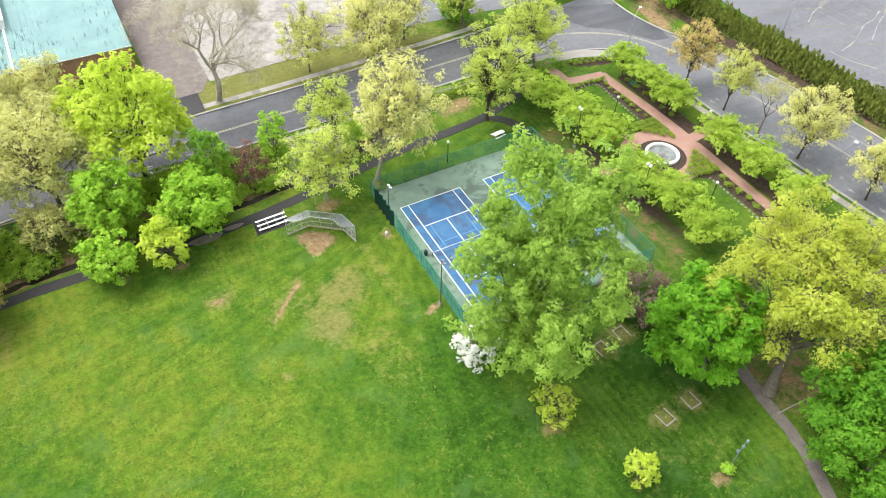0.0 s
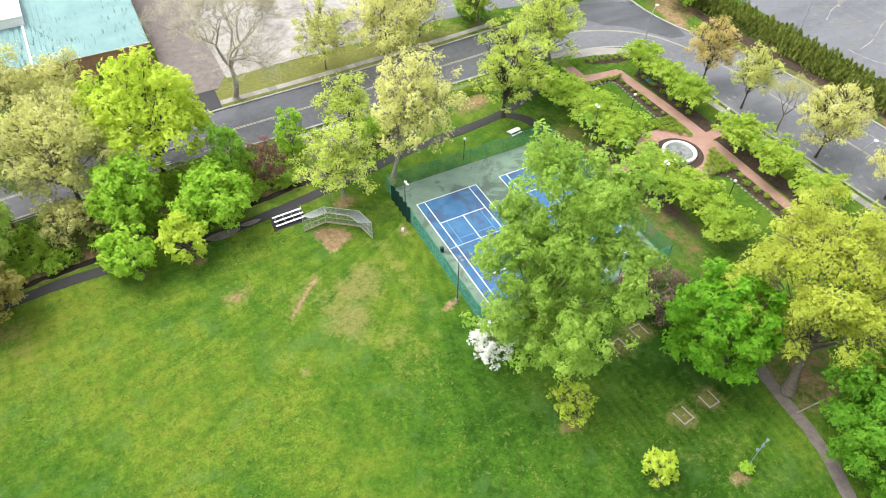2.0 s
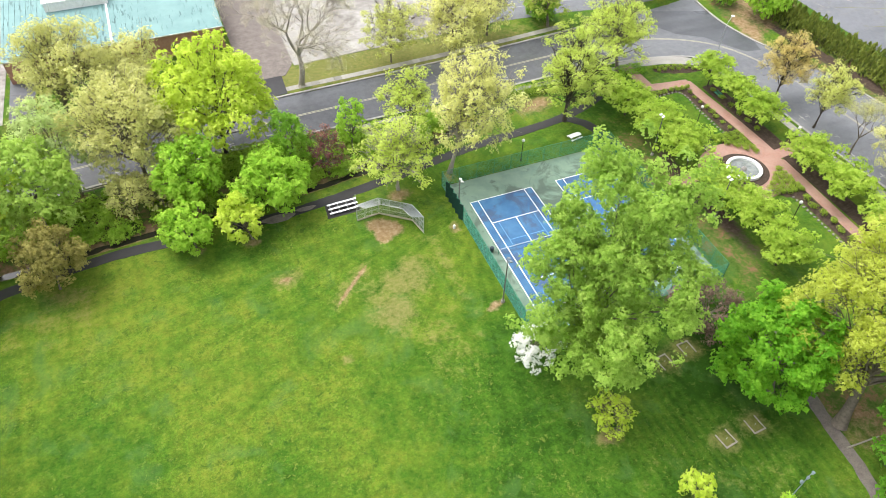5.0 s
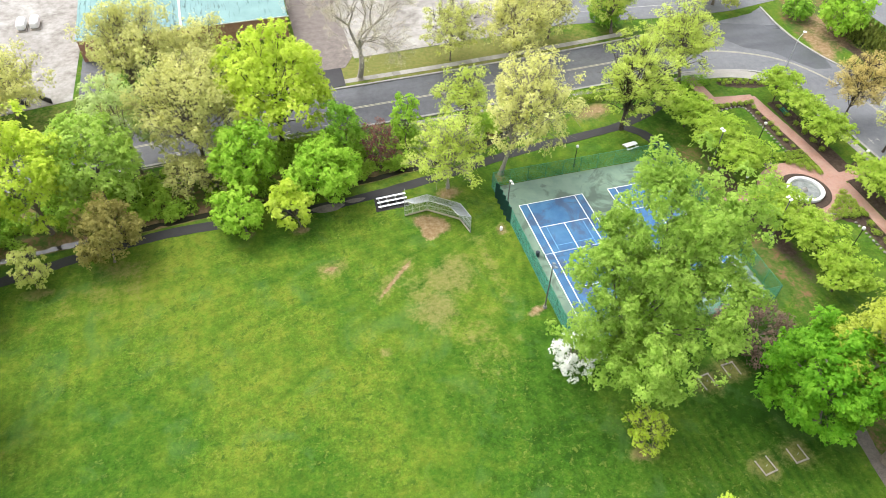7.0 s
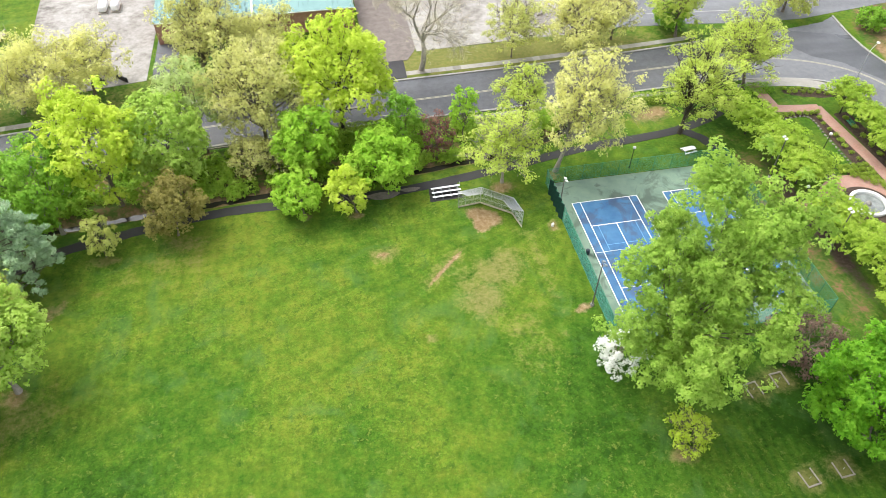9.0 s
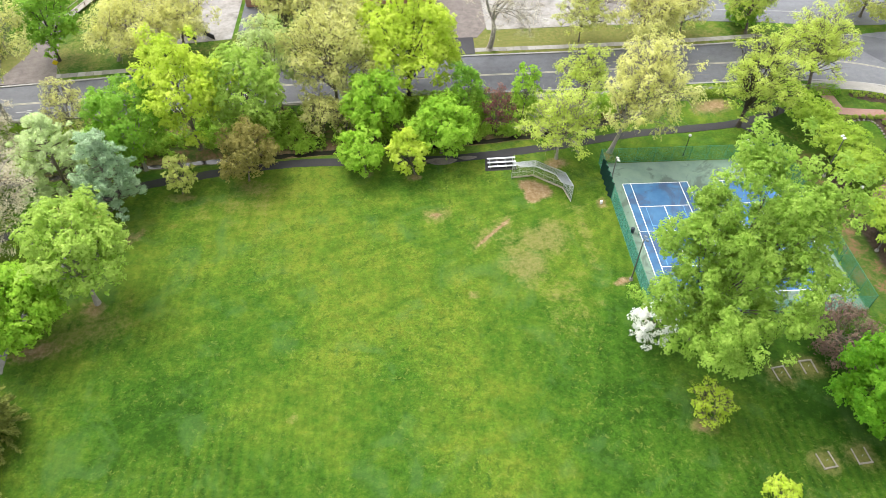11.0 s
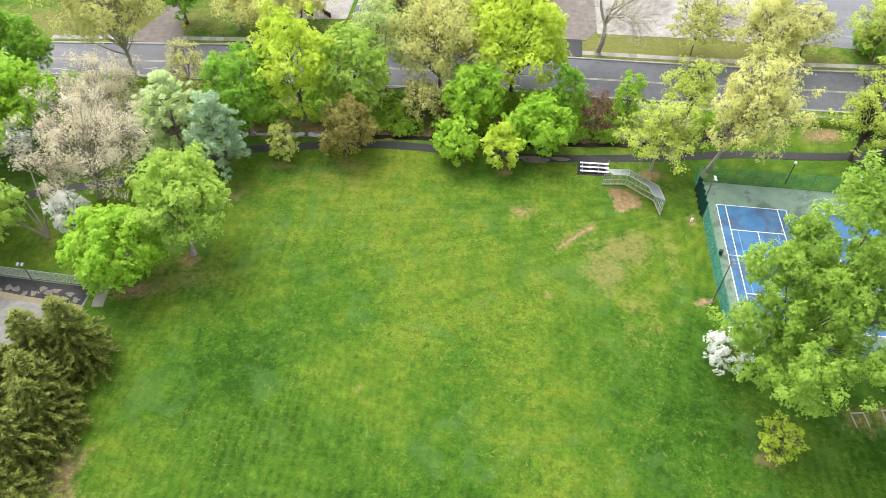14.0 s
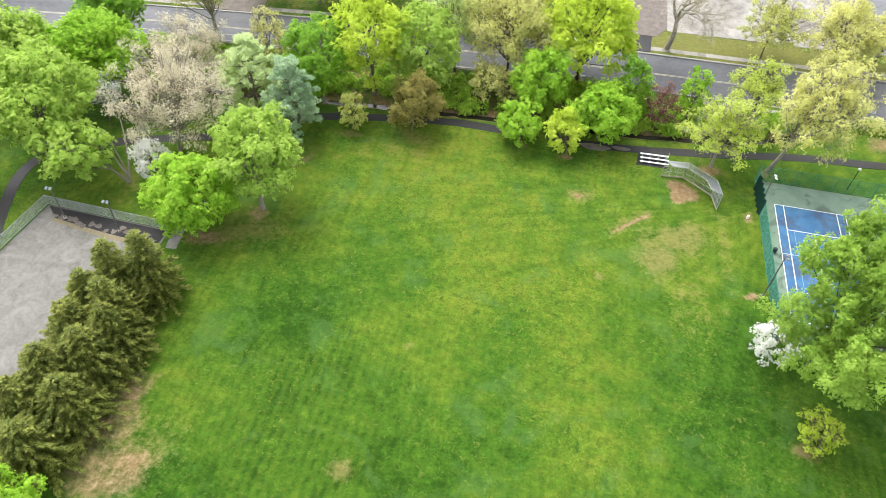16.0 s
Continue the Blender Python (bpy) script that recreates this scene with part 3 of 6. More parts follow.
    # the garden: mulched beds along the walks and under the rows of trees
    def bed(x0, x1, y0, y1):
        maps["mulch"][(x > x0) & (x < x1) & (y > y0) & (y < y1)] = 1.0
    bed(55.6, 58.8, -44, 14.5)
    bed(50.6, 53.2, -44, -17.5)
    bed(50.6, 53.2, -1.0, 15.0)
    # dark soil and rough growth that also paint in the tree row's shade
    blob("mulch", 36.2, -11, 2.6, 24, 0, 0.62, 0.6)
    blob("wild", 32.5, -12, 4.0, 26, 0, 0.62, 0.5)
    blob("earth", 33.0, -12, 1.6, 18, 3, 0.30, 0.7)
    blob("earth", 79, 30, 2.4, 8, -12, 0.85, 0.5)
    blob("wild", 81, 36, 4, 9, 0, 1.0, 0.3)
    bed(43.5, 52.6, 14.6, 16.2)
    blob("mulch", 62.0, -5.8, 3.4, 1.5, 0, 1.0, 0.2)
    blob("mulch", 50.5, -2.6, 3.6, 2.6, 40, 1.0, 0.2)
    blob("mulch", 51.2, -15.2, 3.6, 2.6, -40, 1.0, 0.2)
    blob("mulch", 55.0, 21.6, 5.6, 1.5, -14, 1.0, 0.2)
    blob("wild", 90, -20, 7, 80, 0, 1.0, 0.1)
    blob("mulch", 87.6, 4, 1.8, 34, 7, 0.9, 0.4)
    blob("earth", 84, 36, 5, 9, 0, 0.75, 0.5)
    blob("wild", 88, 40, 9, 12, 0, 0.9, 0.3)
    for k, v in maps.items():
        a = me.attributes.new(k, "FLOAT", "POINT")
        a.data.foreach_set("value", v.astype(np.float32))
    me.materials.append(GRASS)
    return tagged(new("ground", me), "mown spring lawn with worn bare patches", "ground", kind="structure")


LEFT_COURT = [(-91.0, -28.3), (-111.3, -27.6), (-113.2, -42), (-114, -75), (-92, -75)]
build_ground()

# ---- roads, kerbs, walks ----
MAIN_AREA = [p for p in ROAD_AREA[:len(ROAD_N)] if p[0] < 44] + [(44, 43.2), (44, 28.2)] + [tuple(p) for p in ROAD_S[ROAD_S[:, 0] < 43.9][::-1]]
SIDE_AREA = [(44, 43.2)] + [p for p in ROAD_AREA if p[0] > 44.01] + [(44, 28.2)]
road = tagged(part("road", slab(MAIN_AREA, -0.5, -0.12), ROAD), "dark damp asphalt road", "road", kind="structure")
tagged(part("street", slab(SIDE_AREA, -0.5, -0.12), STREET), "pale grey asphalt street curving round the corner", "road", kind="structure")


def kerb(name, line):
    hung(name, strip_mesh(name, line, 0.24, 0.22, -0.3, 0.04, KERB))
    return tagged(bpy.data.objects[name], "pale concrete kerb along the road", "kerb", kind="structure")


kerb("kerb_north", ROAD_N)
kerb("kerb_south", ROAD_S)
kerb("kerb_east", STREET_E)


def line_on(name, line, off, width, material, label):
    hung(name, strip_mesh(name, side_line(line, off), width / 2, width / 2, -0.125, -0.112, material), road, label)


SPUR_EDGE = [(63.0, 44.0), (60.3, 38.0), (62.6, 33.8), (67.7, 30.4), (70.3, 25.9), (72.4, 22.7), (75.9, 22.0), (77.0, 26.2), (75.1, 33.6), (75.2, 39.8)]
SPUR = asphalt_material("spur_asphalt", (0.048, 0.05, 0.056), (0.096, 0.1, 0.108), 0.25)
tagged(part("street_spur", slab(SPUR_EDGE, -0.3, -0.108), SPUR), "dark damp asphalt apron at the corner", "road", kind="structure")
for sx_ in (-113, -98.3, -85.7, -73.1, -63.0, -53.0, -43.3, -33.6, -24, -14, -4, 6):
    sy_ = float(np.interp(sx_, CENTRE[:80, 0], CENTRE[:80, 1])) - 3.3
    bm = boxed(sx_ - 0.06, sx_ + 0.06, sy_ - 0.7, sy_ + 0.1, -0.125, -0.109)
    box(bm, sx_ - 0.6, sx_ + 0.6, sy_ + 0.1, sy_ + 0.24, -0.125, -0.109)
    part("bay_mark", bm, WHITE_PAINT, road, "white parking mark")
for sx_, sy_ in ((67.6, 12.9), (68.2, 6.6), (68.7, -0.2), (69.4, -7.0), (69.8, -14.0), (70.5, -20.9), (71.2, -27.8)):
    bm = boxed(sx_ - 0.6, sx_ + 0.1, sy_ - 0.05, sy_ + 0.05, -0.125, -0.109)
    box(bm, sx_ + 0.1, sx_ + 0.2, sy_ - 0.5, sy_ + 0.5, -0.125, -0.109)
    part("bay_mark", bm, ROAD_LINE, road, "worn white parking mark")
line_on("centre_line", CENTRE, 0.16, 0.17, YELLOW_LINE, "worn yellow centre line")
line_on("centre_line", CENTRE, -0.16, 0.17, YELLOW_LINE, "worn yellow centre line")
line_on("edge_line", side_line(CENTRE, 5.4)[-58:-6], 0, 0.14, ROAD_LINE, "worn white lane line")


def marking(x, y, turn, shape):
    """Worn white lane marks: a stroke with a cross bar or a slanting pair."""
    bm = bmesh.new()
    if shape == "tee":
        box(bm, -0.75, 0.75, -0.06, 0.06, 0, 0.012)
        box(bm, -0.06, 0.06, -0.3, 0.6, 0, 0.010)
    else:
        box(bm, -1.3, 0.5, -0.10, 0.10, 0, 0.012)
        box(bm, 0.5, 1.4, -0.42, -0.16, 0, 0.012)
        box(bm, 0.5, 1.4, 0.16, 0.42, 0, 0.012)
    part("lane_mark", bm, ROAD_LINE, road, at=pose(x, y, -0.119, 0, 0, turn))


for mx_, my_ in ((-120.9, 22.5), (-109.5, 24.4), (-104, 24.9), (-66, 28.0), (-60, 28.2), (-53, 27.4), (-34, 28.4), (-26, 29.0), (12, 30.2), (20, 30.6)):
    marking(mx_, my_, 4, "bike")
for k_ in range(9):
    yy = 12 - 6.1 * k_
    marking(np.interp(yy, ROAD_S[::-1, 1], ROAD_S[::-1, 0]) + 2.3, yy, 88, "tee")


def walk_slabs(name, line, width, label, every=1.5, skip=None):
    """A walk of cast concrete slabs with open joints."""
    top = tagged(hung(name, strip_mesh(name, line, width / 2 - 0.02, width / 2 - 0.02, -0.2, 0.01, KERB)), label, "pavement", kind="structure")
    bm = boxed(-every / 2 + 0.02, every / 2 - 0.02, -width / 2, width / 2, 0.012, 0.05)
    me = bpy.data.meshes.new("slab")
    bm.to_mesh(me)
    bm.free()
    me.materials.append(CONCRETE)
    seg = np.concatenate([[0], np.cumsum(np.linalg.norm(np.diff(line, axis=0), axis=1))])
    for s in np.arange(every / 2, seg[-1], every):
        x, y = np.interp(s, seg, line[:, 0]), np.interp(s, seg, line[:, 1])
        x2, y2 = np.interp(s + 0.3, seg, line[:, 0]), np.interp(s + 0.3, seg, line[:, 1])
        hung("slab", me, top, at=pose(x, y, 0.004 * math.sin(s * 7), 0, 0, math.degrees(math.atan2(y2 - y, x2 - x))))
    return top


N_WALK = side_line(ROAD_N, 1.9)
walk_slabs("pavement_north", N_WALK[(N_WALK[:, 0] > -128) & (N_WALK[:, 0] < 42)], 1.4, "pale concrete slab pavement beside the road")
E_WALK = smooth_line([(46, 25.9), (53, 25.0), (59, 22.6), (62.2, 19), (63.3, 13), (63.2, 5), (63.6, -8), (64.9, -20.5), (66.2, -36), (68, -60)], 1.0)
walk_slabs("pavement_east", E_WALK, 1.5, "patchy concrete slab pavement beside the street")
CORNER = smooth_line([(44, 26.3), (50, 26.0), (55, 24.9), (59.4, 22.6), (62.0, 19.2), (63.2, 14)], 0.8)
tagged(hung("pavement_corner", strip_mesh("pavement_corner", CORNER, 1.5, 1.2, -0.2, 0.062, CONCRETE)), "wide pale concrete pavement round the corner", "pavement", kind="structure")
S_WALK = smooth_line([(-14, 25.3), (0, 25.7), (16, 26.4), (32, 26.5), (47, 26.0)], 1.0)
hung("pavement_south", strip_mesh("pavement_south", S_WALK, 0.55, 0.55, -0.2, 0.04, CONCRETE))
tagged(bpy.data.objects["pavement_south"], "narrow pale concrete pavement beside the road", "pavement", kind="structure")

for nm, ln, w, lab in (("path_main", PATH_LINE, 0.95, "dark asphalt footpath winding along the lawn"), ("path_branch", BRANCH_LINE, 1.0, "dark asphalt path beside the tennis courts"),
                       ):
    tagged(hung(nm, strip_mesh(nm, ln, w, w, -0.3, 0.035 + 0.005 * (nm == "path_branch"), PATHWAY, 0.04)), lab, "path", kind="structure")
OLD_PATH = plain("worn_path", (0.096, 0.08, 0.072), (0.2, 0.172, 0.152), 0.8, 0.85)
tagged(hung("path_south", strip_mesh("path_south", SE_LINE, 0.85, 0.85, -0.3, 0.035, OLD_PATH, 0.05)), "worn grey-brown asphalt path under the trees", "path", kind="structure")
tagged(hung("path_west", strip_mesh("path_west", smooth_line([(-89.2, -31.6), (-89.6, -28), (-89.2, -24.6), (-87, -18), (-86.5, -8), (-87, -3)], 0.8), 0.8, 0.8, -0.3, 0.04, CONCRETE, 0.03)),
       "pale concrete walk beside the fenced court", "path", kind="structure")
tagged(part("bleacher_pad", slab([(-22.3, 4.4), (-16.9, 4.5), (-17.2, 8.6), (-22.0, 8.0)], -0.2, 0.045), PATHWAY), "dark asphalt pad under the bleacher", "pad", kind="structure")
for px_, py_, rx_, ry_ in ((-29.5, 7.3, 2.6, 0.9), (-25.0, 8.0, 1.6, 0.5)):
    pts = [(px_ + rx_ * math.cos(a) * (1 + 0.15 * math.sin(3 * a)), py_ + ry_ * math.sin(a)) for a in np.linspace(0, 2 * math.pi, 18, endpoint=False)]
    tagged(part("path_patch", slab(pts, 0.02, 0.044), OLD_PATH), "pale silt washed over the path", "pavement", kind="structure")

WATER = Nodes("creek_water")
WATER.bump(WATER.noise(5, 3), 0.3, 0.03)
WATER = WATER.done((0.03, 0.028, 0.022), 0.12, 0, 0.5)
tagged(hung("creek", strip_mesh("creek", CREEK, 0.55, 0.55, -1.2, -0.72, WATER, 0.18)), "narrow dark creek in a muddy bed", "creek", kind="structure")

# ---- lots beyond the roads ----
tagged(part("lot_north", slab([(-17, 49.4), (3, 50.2), (26, 50.6), (27, 110), (-17, 110)], -0.2, 0.05), OLD_SLAB), "bleached broken concrete of an old lot", "lot", kind="structure")
tagged(part("lot_corner", slab([(26.4, 51.5), (44, 50), (56, 48.2), (69, 48), (96, 52), (96, 110), (28, 110)], -0.2, 0.04), STREET), "grey asphalt lot north of the road", "lot", kind="structure")
hung("lot_line", strip_mesh("lot_line", smooth_line([(27, 56.5), (45, 55), (66, 53)], 3), 0.1, 0.1, 0.03, 0.052, ROAD_LINE), bpy.data.objects["lot_corner"], "worn white line")
tagged(part("lot_west", slab([(-93, 44.5), (-70, 48), (-69.2, 110), (-98, 110)], -0.2, 0.05), OLD_SLAB), "bleached stained concrete yard", "lot", kind="structure")
tagged(part("drive_west", slab([(-69.0, 48), (-64.5, 48.5), (-64.5, 108), (-69.0, 108)], -0.2, 0.045), ROAD), "dark asphalt drive beside a building", "drive", kind="structure")
tagged(part("drive_mid", slab([(-26.0, 40.0), (-20.4, 40.3), (-20.2, 46.6), (-25.8, 46.4)], -0.2, 0.055), PATHWAY), "dark asphalt drive apron", "drive", kind="structure")
tagged(part("drive_yard", slab([(-27.4, 46.3), (-19.4, 46.5), (-17.0, 50.5), (-17.0, 110), (-27.4, 110)], -0.2, 0.045), OLD_PATH), "worn grey-brown asphalt yard", "drive", kind="structure")
tagged(part("drive_house", slab([(-112.5, 33.2), (-101.0, 34.2), (-104.5, 48), (-105.5, 60), (-111.0, 60), (-109, 44)], -0.2, 0.055), OLD_PATH), "pale concrete driveway", "drive", kind="structure")
WEEDS = plain("dry_weeds", (0.104, 0.112, 0.04), (0.24, 0.232, 0.104), 1.2, 0.9)
WORN_LOT = plain("worn_lot", (0.12, 0.122, 0.125), (0.21, 0.21, 0.205), 1.2, 0.85)
lot_e = tagged(part("lot_east", slab([(97.5, 70), (190, 70), (190, -110), (101, -110), (99.8, -30)], -0.2, 0.05), LOT), "cracked grey asphalt car park beyond the hedge", "car park", kind="structure")
for k_ in range(12):
    yk = 40 - 9 * k_
    hung("bay_line", strip_mesh("bay_line", smooth_line([(104, yk), (118, yk - 6)], 4), 0.07, 0.07, 0.045, 0.062, WEEDS), lot_e, "weedy joint")
for k_ in range(70):
    cx_, cy_, ca_ = RNG.uniform(99, 150), RNG.uniform(-45, 60), RNG.choice([0.35, 1.92, 0.5])
    ln_ = [(cx_ + s_ * math.cos(ca_) + RNG.uniform(-0.5, 0.5), cy_ + s_ * math.sin(ca_) + RNG.uniform(-0.5, 0.5)) for s_ in np.linspace(0, RNG.uniform(8, 26), 6)]
    hung("crack", strip_mesh("crack", smooth_line(ln_, 1.5), 0.12, 0.12, 0.03, 0.056 + 0.0002 * k_, OLD_SLAB, 0.06), lot_e, "pale weathered crack")
for k_ in range(16):
    lx_, ly_ = 102.5 + 3.6 * k_, -52 + 7.2 * k_
    ln_ = [(lx_ + 0.05 * (60 - v_) + RNG.uniform(-0.3, 0.3), v_) for v_ in range(60, -70, -10)]
    hung("joint", strip_mesh("joint", smooth_line(ln_, 2.5), 0.09, 0.09, 0.03, 0.0555 + 0.0001 * k_, WORN_LOT, 0.05), lot_e, "pale worn joint")
    ln_ = [(u_, ly_ + 0.12 * (u_ - 100) + RNG.uniform(-0.3, 0.3)) for u_ in range(101, 150, 8)]
    hung("joint", strip_mesh("joint", smooth_line(ln_, 2.5), 0.09, 0.09, 0.03, 0.0535 + 0.0001 * k_, WORN_LOT, 0.05), lot_e, "pale worn joint")
for k_ in range(120):
    cx_, cy_ = RNG.uniform(100, 138), RNG.uniform(-40, 60)
    pts = [(cx_ + (1.3 + 0.8 * math.sin(2.3 * a + k_)) * math.cos(a) * RNG.uniform(0.4, 1.2), cy_ + 0.6 * math.sin(a) * RNG.uniform(0.5, 1.6)) for a in np.linspace(0, 2 * math.pi, 12, endpoint=False)]
    part("patch", slab(pts, 0.03, 0.055 + 0.0002 * k_), WORN_LOT, lot_e, "pale worn patch")

# ---- tennis courts ----
court = tagged(part("tennis_court", slab([(-2.6, -27.6), (28.3, -27.6), (28.3, 5.3), (-2.6, 5.3)], -0.2, 0.04), COURT_GREEN), "green and blue painted tennis courts with damp stains", "tennis court", kind="structure")


def one_court(x0):
    y1, y0 = 0.0, -23.77
    part("playing_field", boxed(x0, x0 + 10.97, y0, y1, 0.02, 0.046), COURT_BLUE, court, "blue painted playing field")
    w = 0.065
    z0, z1 = 0.044, 0.052

    def stroke(xa, xb, ya, yb, mat=WHITE_PAINT):
        part("court_line", boxed(xa, xb, ya, yb, z0, z1), mat, court)

    for x in (x0, x0 + 1.37, x0 + 9.6, x0 + 10.97):
        stroke(x - w, x + w, y0, y1)
    for y in (y0, y1):
        stroke(x0 - w, x0 + 10.97 + w, y - w, y + w)
    for y in (-5.49, -18.28):
        stroke(x0 + 1.37 + w, x0 + 9.6 - w, y - w, y + w)
    stroke(x0 + 5.485 - w, x0 + 5.485 + w, -18.28 + w, -5.49 - w)
    v = 0.04
    for xa in (x0 + 2.43, x0 + 8.53):
        for ya, yb in ((-11.2, -5.55), (-18.2, -12.6)):
            stroke(xa - v, xa + v, ya, yb, BLUE_LINE)
    for y in (-9.75, -14.0):
        stroke(x0 + 2.5, x0 + 8.45, y - v, y + v, BLUE_LINE)


one_court(0.0)
one_court(15.5)


def wires(name, a, b, z0, z1, gap, r, material, parent):
    """Crossing wires of a chain-link panel between two ground points."""
    a, b = np.array(a, float), np.array(b, float)
    length, h = np.linalg.norm(b - a), z1 - z0
    d = (b - a) / length
    nrm = np.array([-d[1], d[0]])
    verts, faces = [], []
    for sign in (1, -1):
        for s in np.arange(-h, length, gap):
            s0, s1 = s, s + h
            t0, t1 = max(0.0, -s0 / h), min(1.0, (length - s0) / h)
            if t1 <= t0:
                continue
            ends = []
            for t in (t0, t1):
                zz = z0 + h * (t if sign > 0 else 1 - t)
                ends.append((a + d * (s0 + t * h), zz))
            k = len(verts)
            for p, zz in ends:
                o = nrm * r
                verts += [(p[0] + o[0], p[1] + o[1], zz), (p[0] - o[0], p[1] - o[1], zz + r), (p[0] - o[0], p[1] - o[1], zz - r)]
            faces += [(k, k + 1, k + 4, k + 3), (k + 1, k + 2, k + 5, k + 4), (k + 2, k, k + 3, k + 5)]
    return hung(name, mesh_of(name, verts, faces, material), parent)


def chain_fence(name, pts, height, material, label, every=3.05, gap=0.11, r=0.008, screen=None):
    top = tagged(new(name), label, "fence")
    post = bpy.data.meshes.new("post")
    bm = rodded((0, 0, -0.1), (0, 0, height + 0.04), 0.045)
    bm.to_mesh(post)
    bm.free()
    post.materials.append(material)
    for (x0, y0), (x1, y1) in zip(pts[:-1], pts[1:]):
        n = max(1, round(math.hypot(x1 - x0, y1 - y0) / every))
        for i in range(n + 1):
            hung("post", post, top, at=pose(x0 + (x1 - x0) * i / n, y0 + (y1 - y0) * i / n, 0.04))
        for z in (0.1, height):
            part("rail", rodded((x0, y0, z + 0.04), (x1, y1, z + 0.04), 0.03), material, top)
        wires("mesh", (x0, y0), (x1, y1), 0.1, height, gap, r, material, top)
    return top


nw, ne, se, sw = (-2.75, 5.45), (28.45, 5.45), (28.45, -27.75), (-2.75, -27.75)
court_fence = chain_fence("tennis_fence", [sw, nw, ne, se, sw], 3.05, FENCE_GREEN, "tall green chain-link fence round the tennis courts", gap=0.13, r=0.007)
# windscreens on the west side
SHEER = Nodes("sheer_windscreen")
SHEER.done(SHEER.ramp(SHEER.noise(1.2, 4), (0.35, (0.09, 0.33, 0.26)), (0.65, (0.15, 0.44, 0.36))), 0.8)
clear = SHEER.node("BsdfTransparent")
veil_mix = SHEER.node("MixShader")
SHEER.link(SHEER.ramp(SHEER.noise(0.8, 4), (0.35, 0.34), (0.65, 0.58)), veil_mix.inputs["Fac"])
SHEER.link(clear.outputs["BSDF"], veil_mix.inputs[1])
SHEER.link(SHEER.b.outputs["BSDF"], veil_mix.inputs[2])
SHEER.link(veil_mix.outputs["Shader"], SHEER.out.inputs["Surface"])
for ya, yb in ((-4.2, -11.6), (-11.7, -19.6), (-19.7, -27.4)):
    part("windscreen", boxed(-2.70, -2.68, yb, ya, 0.12, 2.75), SHEER.m, court_fence, "sheer teal windscreen")
for k_ in range(5):
    yk = 2.4 - 1.35 * k_
    part("board", boxed(-0.05, 0.05, -0.42, 0.42, 0.15, 3.3, turn=pose(-2.95, yk, 0, 0, 0, 32)), SLAT_DARK, court_fence, "dark green board")


def tennis_net(x):
    top = tagged(new("tennis_net"), "dark tennis net with white band between posts", "tennis net", "tennis nets")
    top.matrix_basis = pose(x, -11.885, 0.05)
    for s in (-0.5, 11.47):
        part("post", rodded((s, 0, 0), (s, 0, 1.1), 0.05), FENCE_GREEN, top)
    part("band", boxed(-0.45, 11.42, -0.02, 0.02, 0.93, 1.0), WHITE_PAINT, top, "white top band")
    verts, faces = [], []
    for s in np.arange(-0.4, 11.4, 0.09):
        k = len(verts)
        verts += [(s, -0.004, 0.02), (s + 0.009, 0.004, 0.02), (s + 0.009, 0.004, 0.94), (s, -0.004, 0.94)]
        faces.append((k, k + 1, k + 2, k + 3))
    for z in np.arange(0.05, 0.94, 0.09):
        k = len(verts)
        verts += [(-0.45, 0.004, z), (11.42, 0.004, z), (11.42, -0.004, z + 0.009), (-0.45, -0.004, z + 0.009)]
        faces.append((k, k + 1, k + 2, k + 3))
    hung("netting", mesh_of("netting", verts, faces, IRON), top, "dark netting")


tennis_net(0.0)
tennis_net(15.5)


def floodlight(x, y, h, turn, label, heads=2, paint=LAMP_WHITE):
    top = tagged(new("floodlight_pole"), label, "floodlight", "floodlights")
    top.matrix_basis = pose(x, y, 0, 0, 0, turn)
    part("footing", rodded((0, 0, -0.2), (0, 0, 0.35), 0.32, 0.26, 12), CONCRETE, top, "pale concrete footing")
    part("pole", rodded((0, 0, 0.3), (0, 0, h), 0.11, 0.07, 10), POLE_BROWN, top)
    part("crossarm", rodded((-0.45, 0, h - 0.1), (0.45, 0, h - 0.1), 0.045), POLE_BROWN, top)
    for i in range(heads):
        s = (-0.32 + 0.64 * i / max(1, heads - 1)) if heads > 1 else 0.0
        bm = boxed(-0.2, 0.2, -0.24, 0.24, -0.09, 0.09, 0.04, turn=pose(s, 0.28, h + 0.05, -24, 0, 0))
        hd = part("lamp_head", bm, paint, top, "pale lamp housing")
        part("lens", boxed(-0.15, 0.15, -0.18, 0.18, -0.12, -0.092, turn=pose(s, 0.28, h + 0.05, -24, 0, 0)), GALV, hd)


floodlight(-3.75, -20.4, 8.6, -90, "tall floodlight pole beside the tennis fence", paint=LAMP_GREY)
floodlight(-2.45, -0.9, 6.2, -90, "floodlight pole behind the dark boards of the fence")
floodlight(34.6, 0.2, 8.3, 90, "tall floodlight pole among the garden trees")
floodlight(35.2, -16.9, 8.3, 90, "tall floodlight pole among the garden trees")
for x_, y_ in ((-107.3, -29.6), (-98.0, -30.2)):
    floodlight(x_, y_, 6.4, 180, "floodlight pole beside the fenced grit court", paint=LAMP_GREY)

# ---- backstop, bleacher ----


PALE_BOARD = plain("pale_board", (0.34, 0.29, 0.22), (0.50, 0.44, 0.36), 2.0, 0.85)


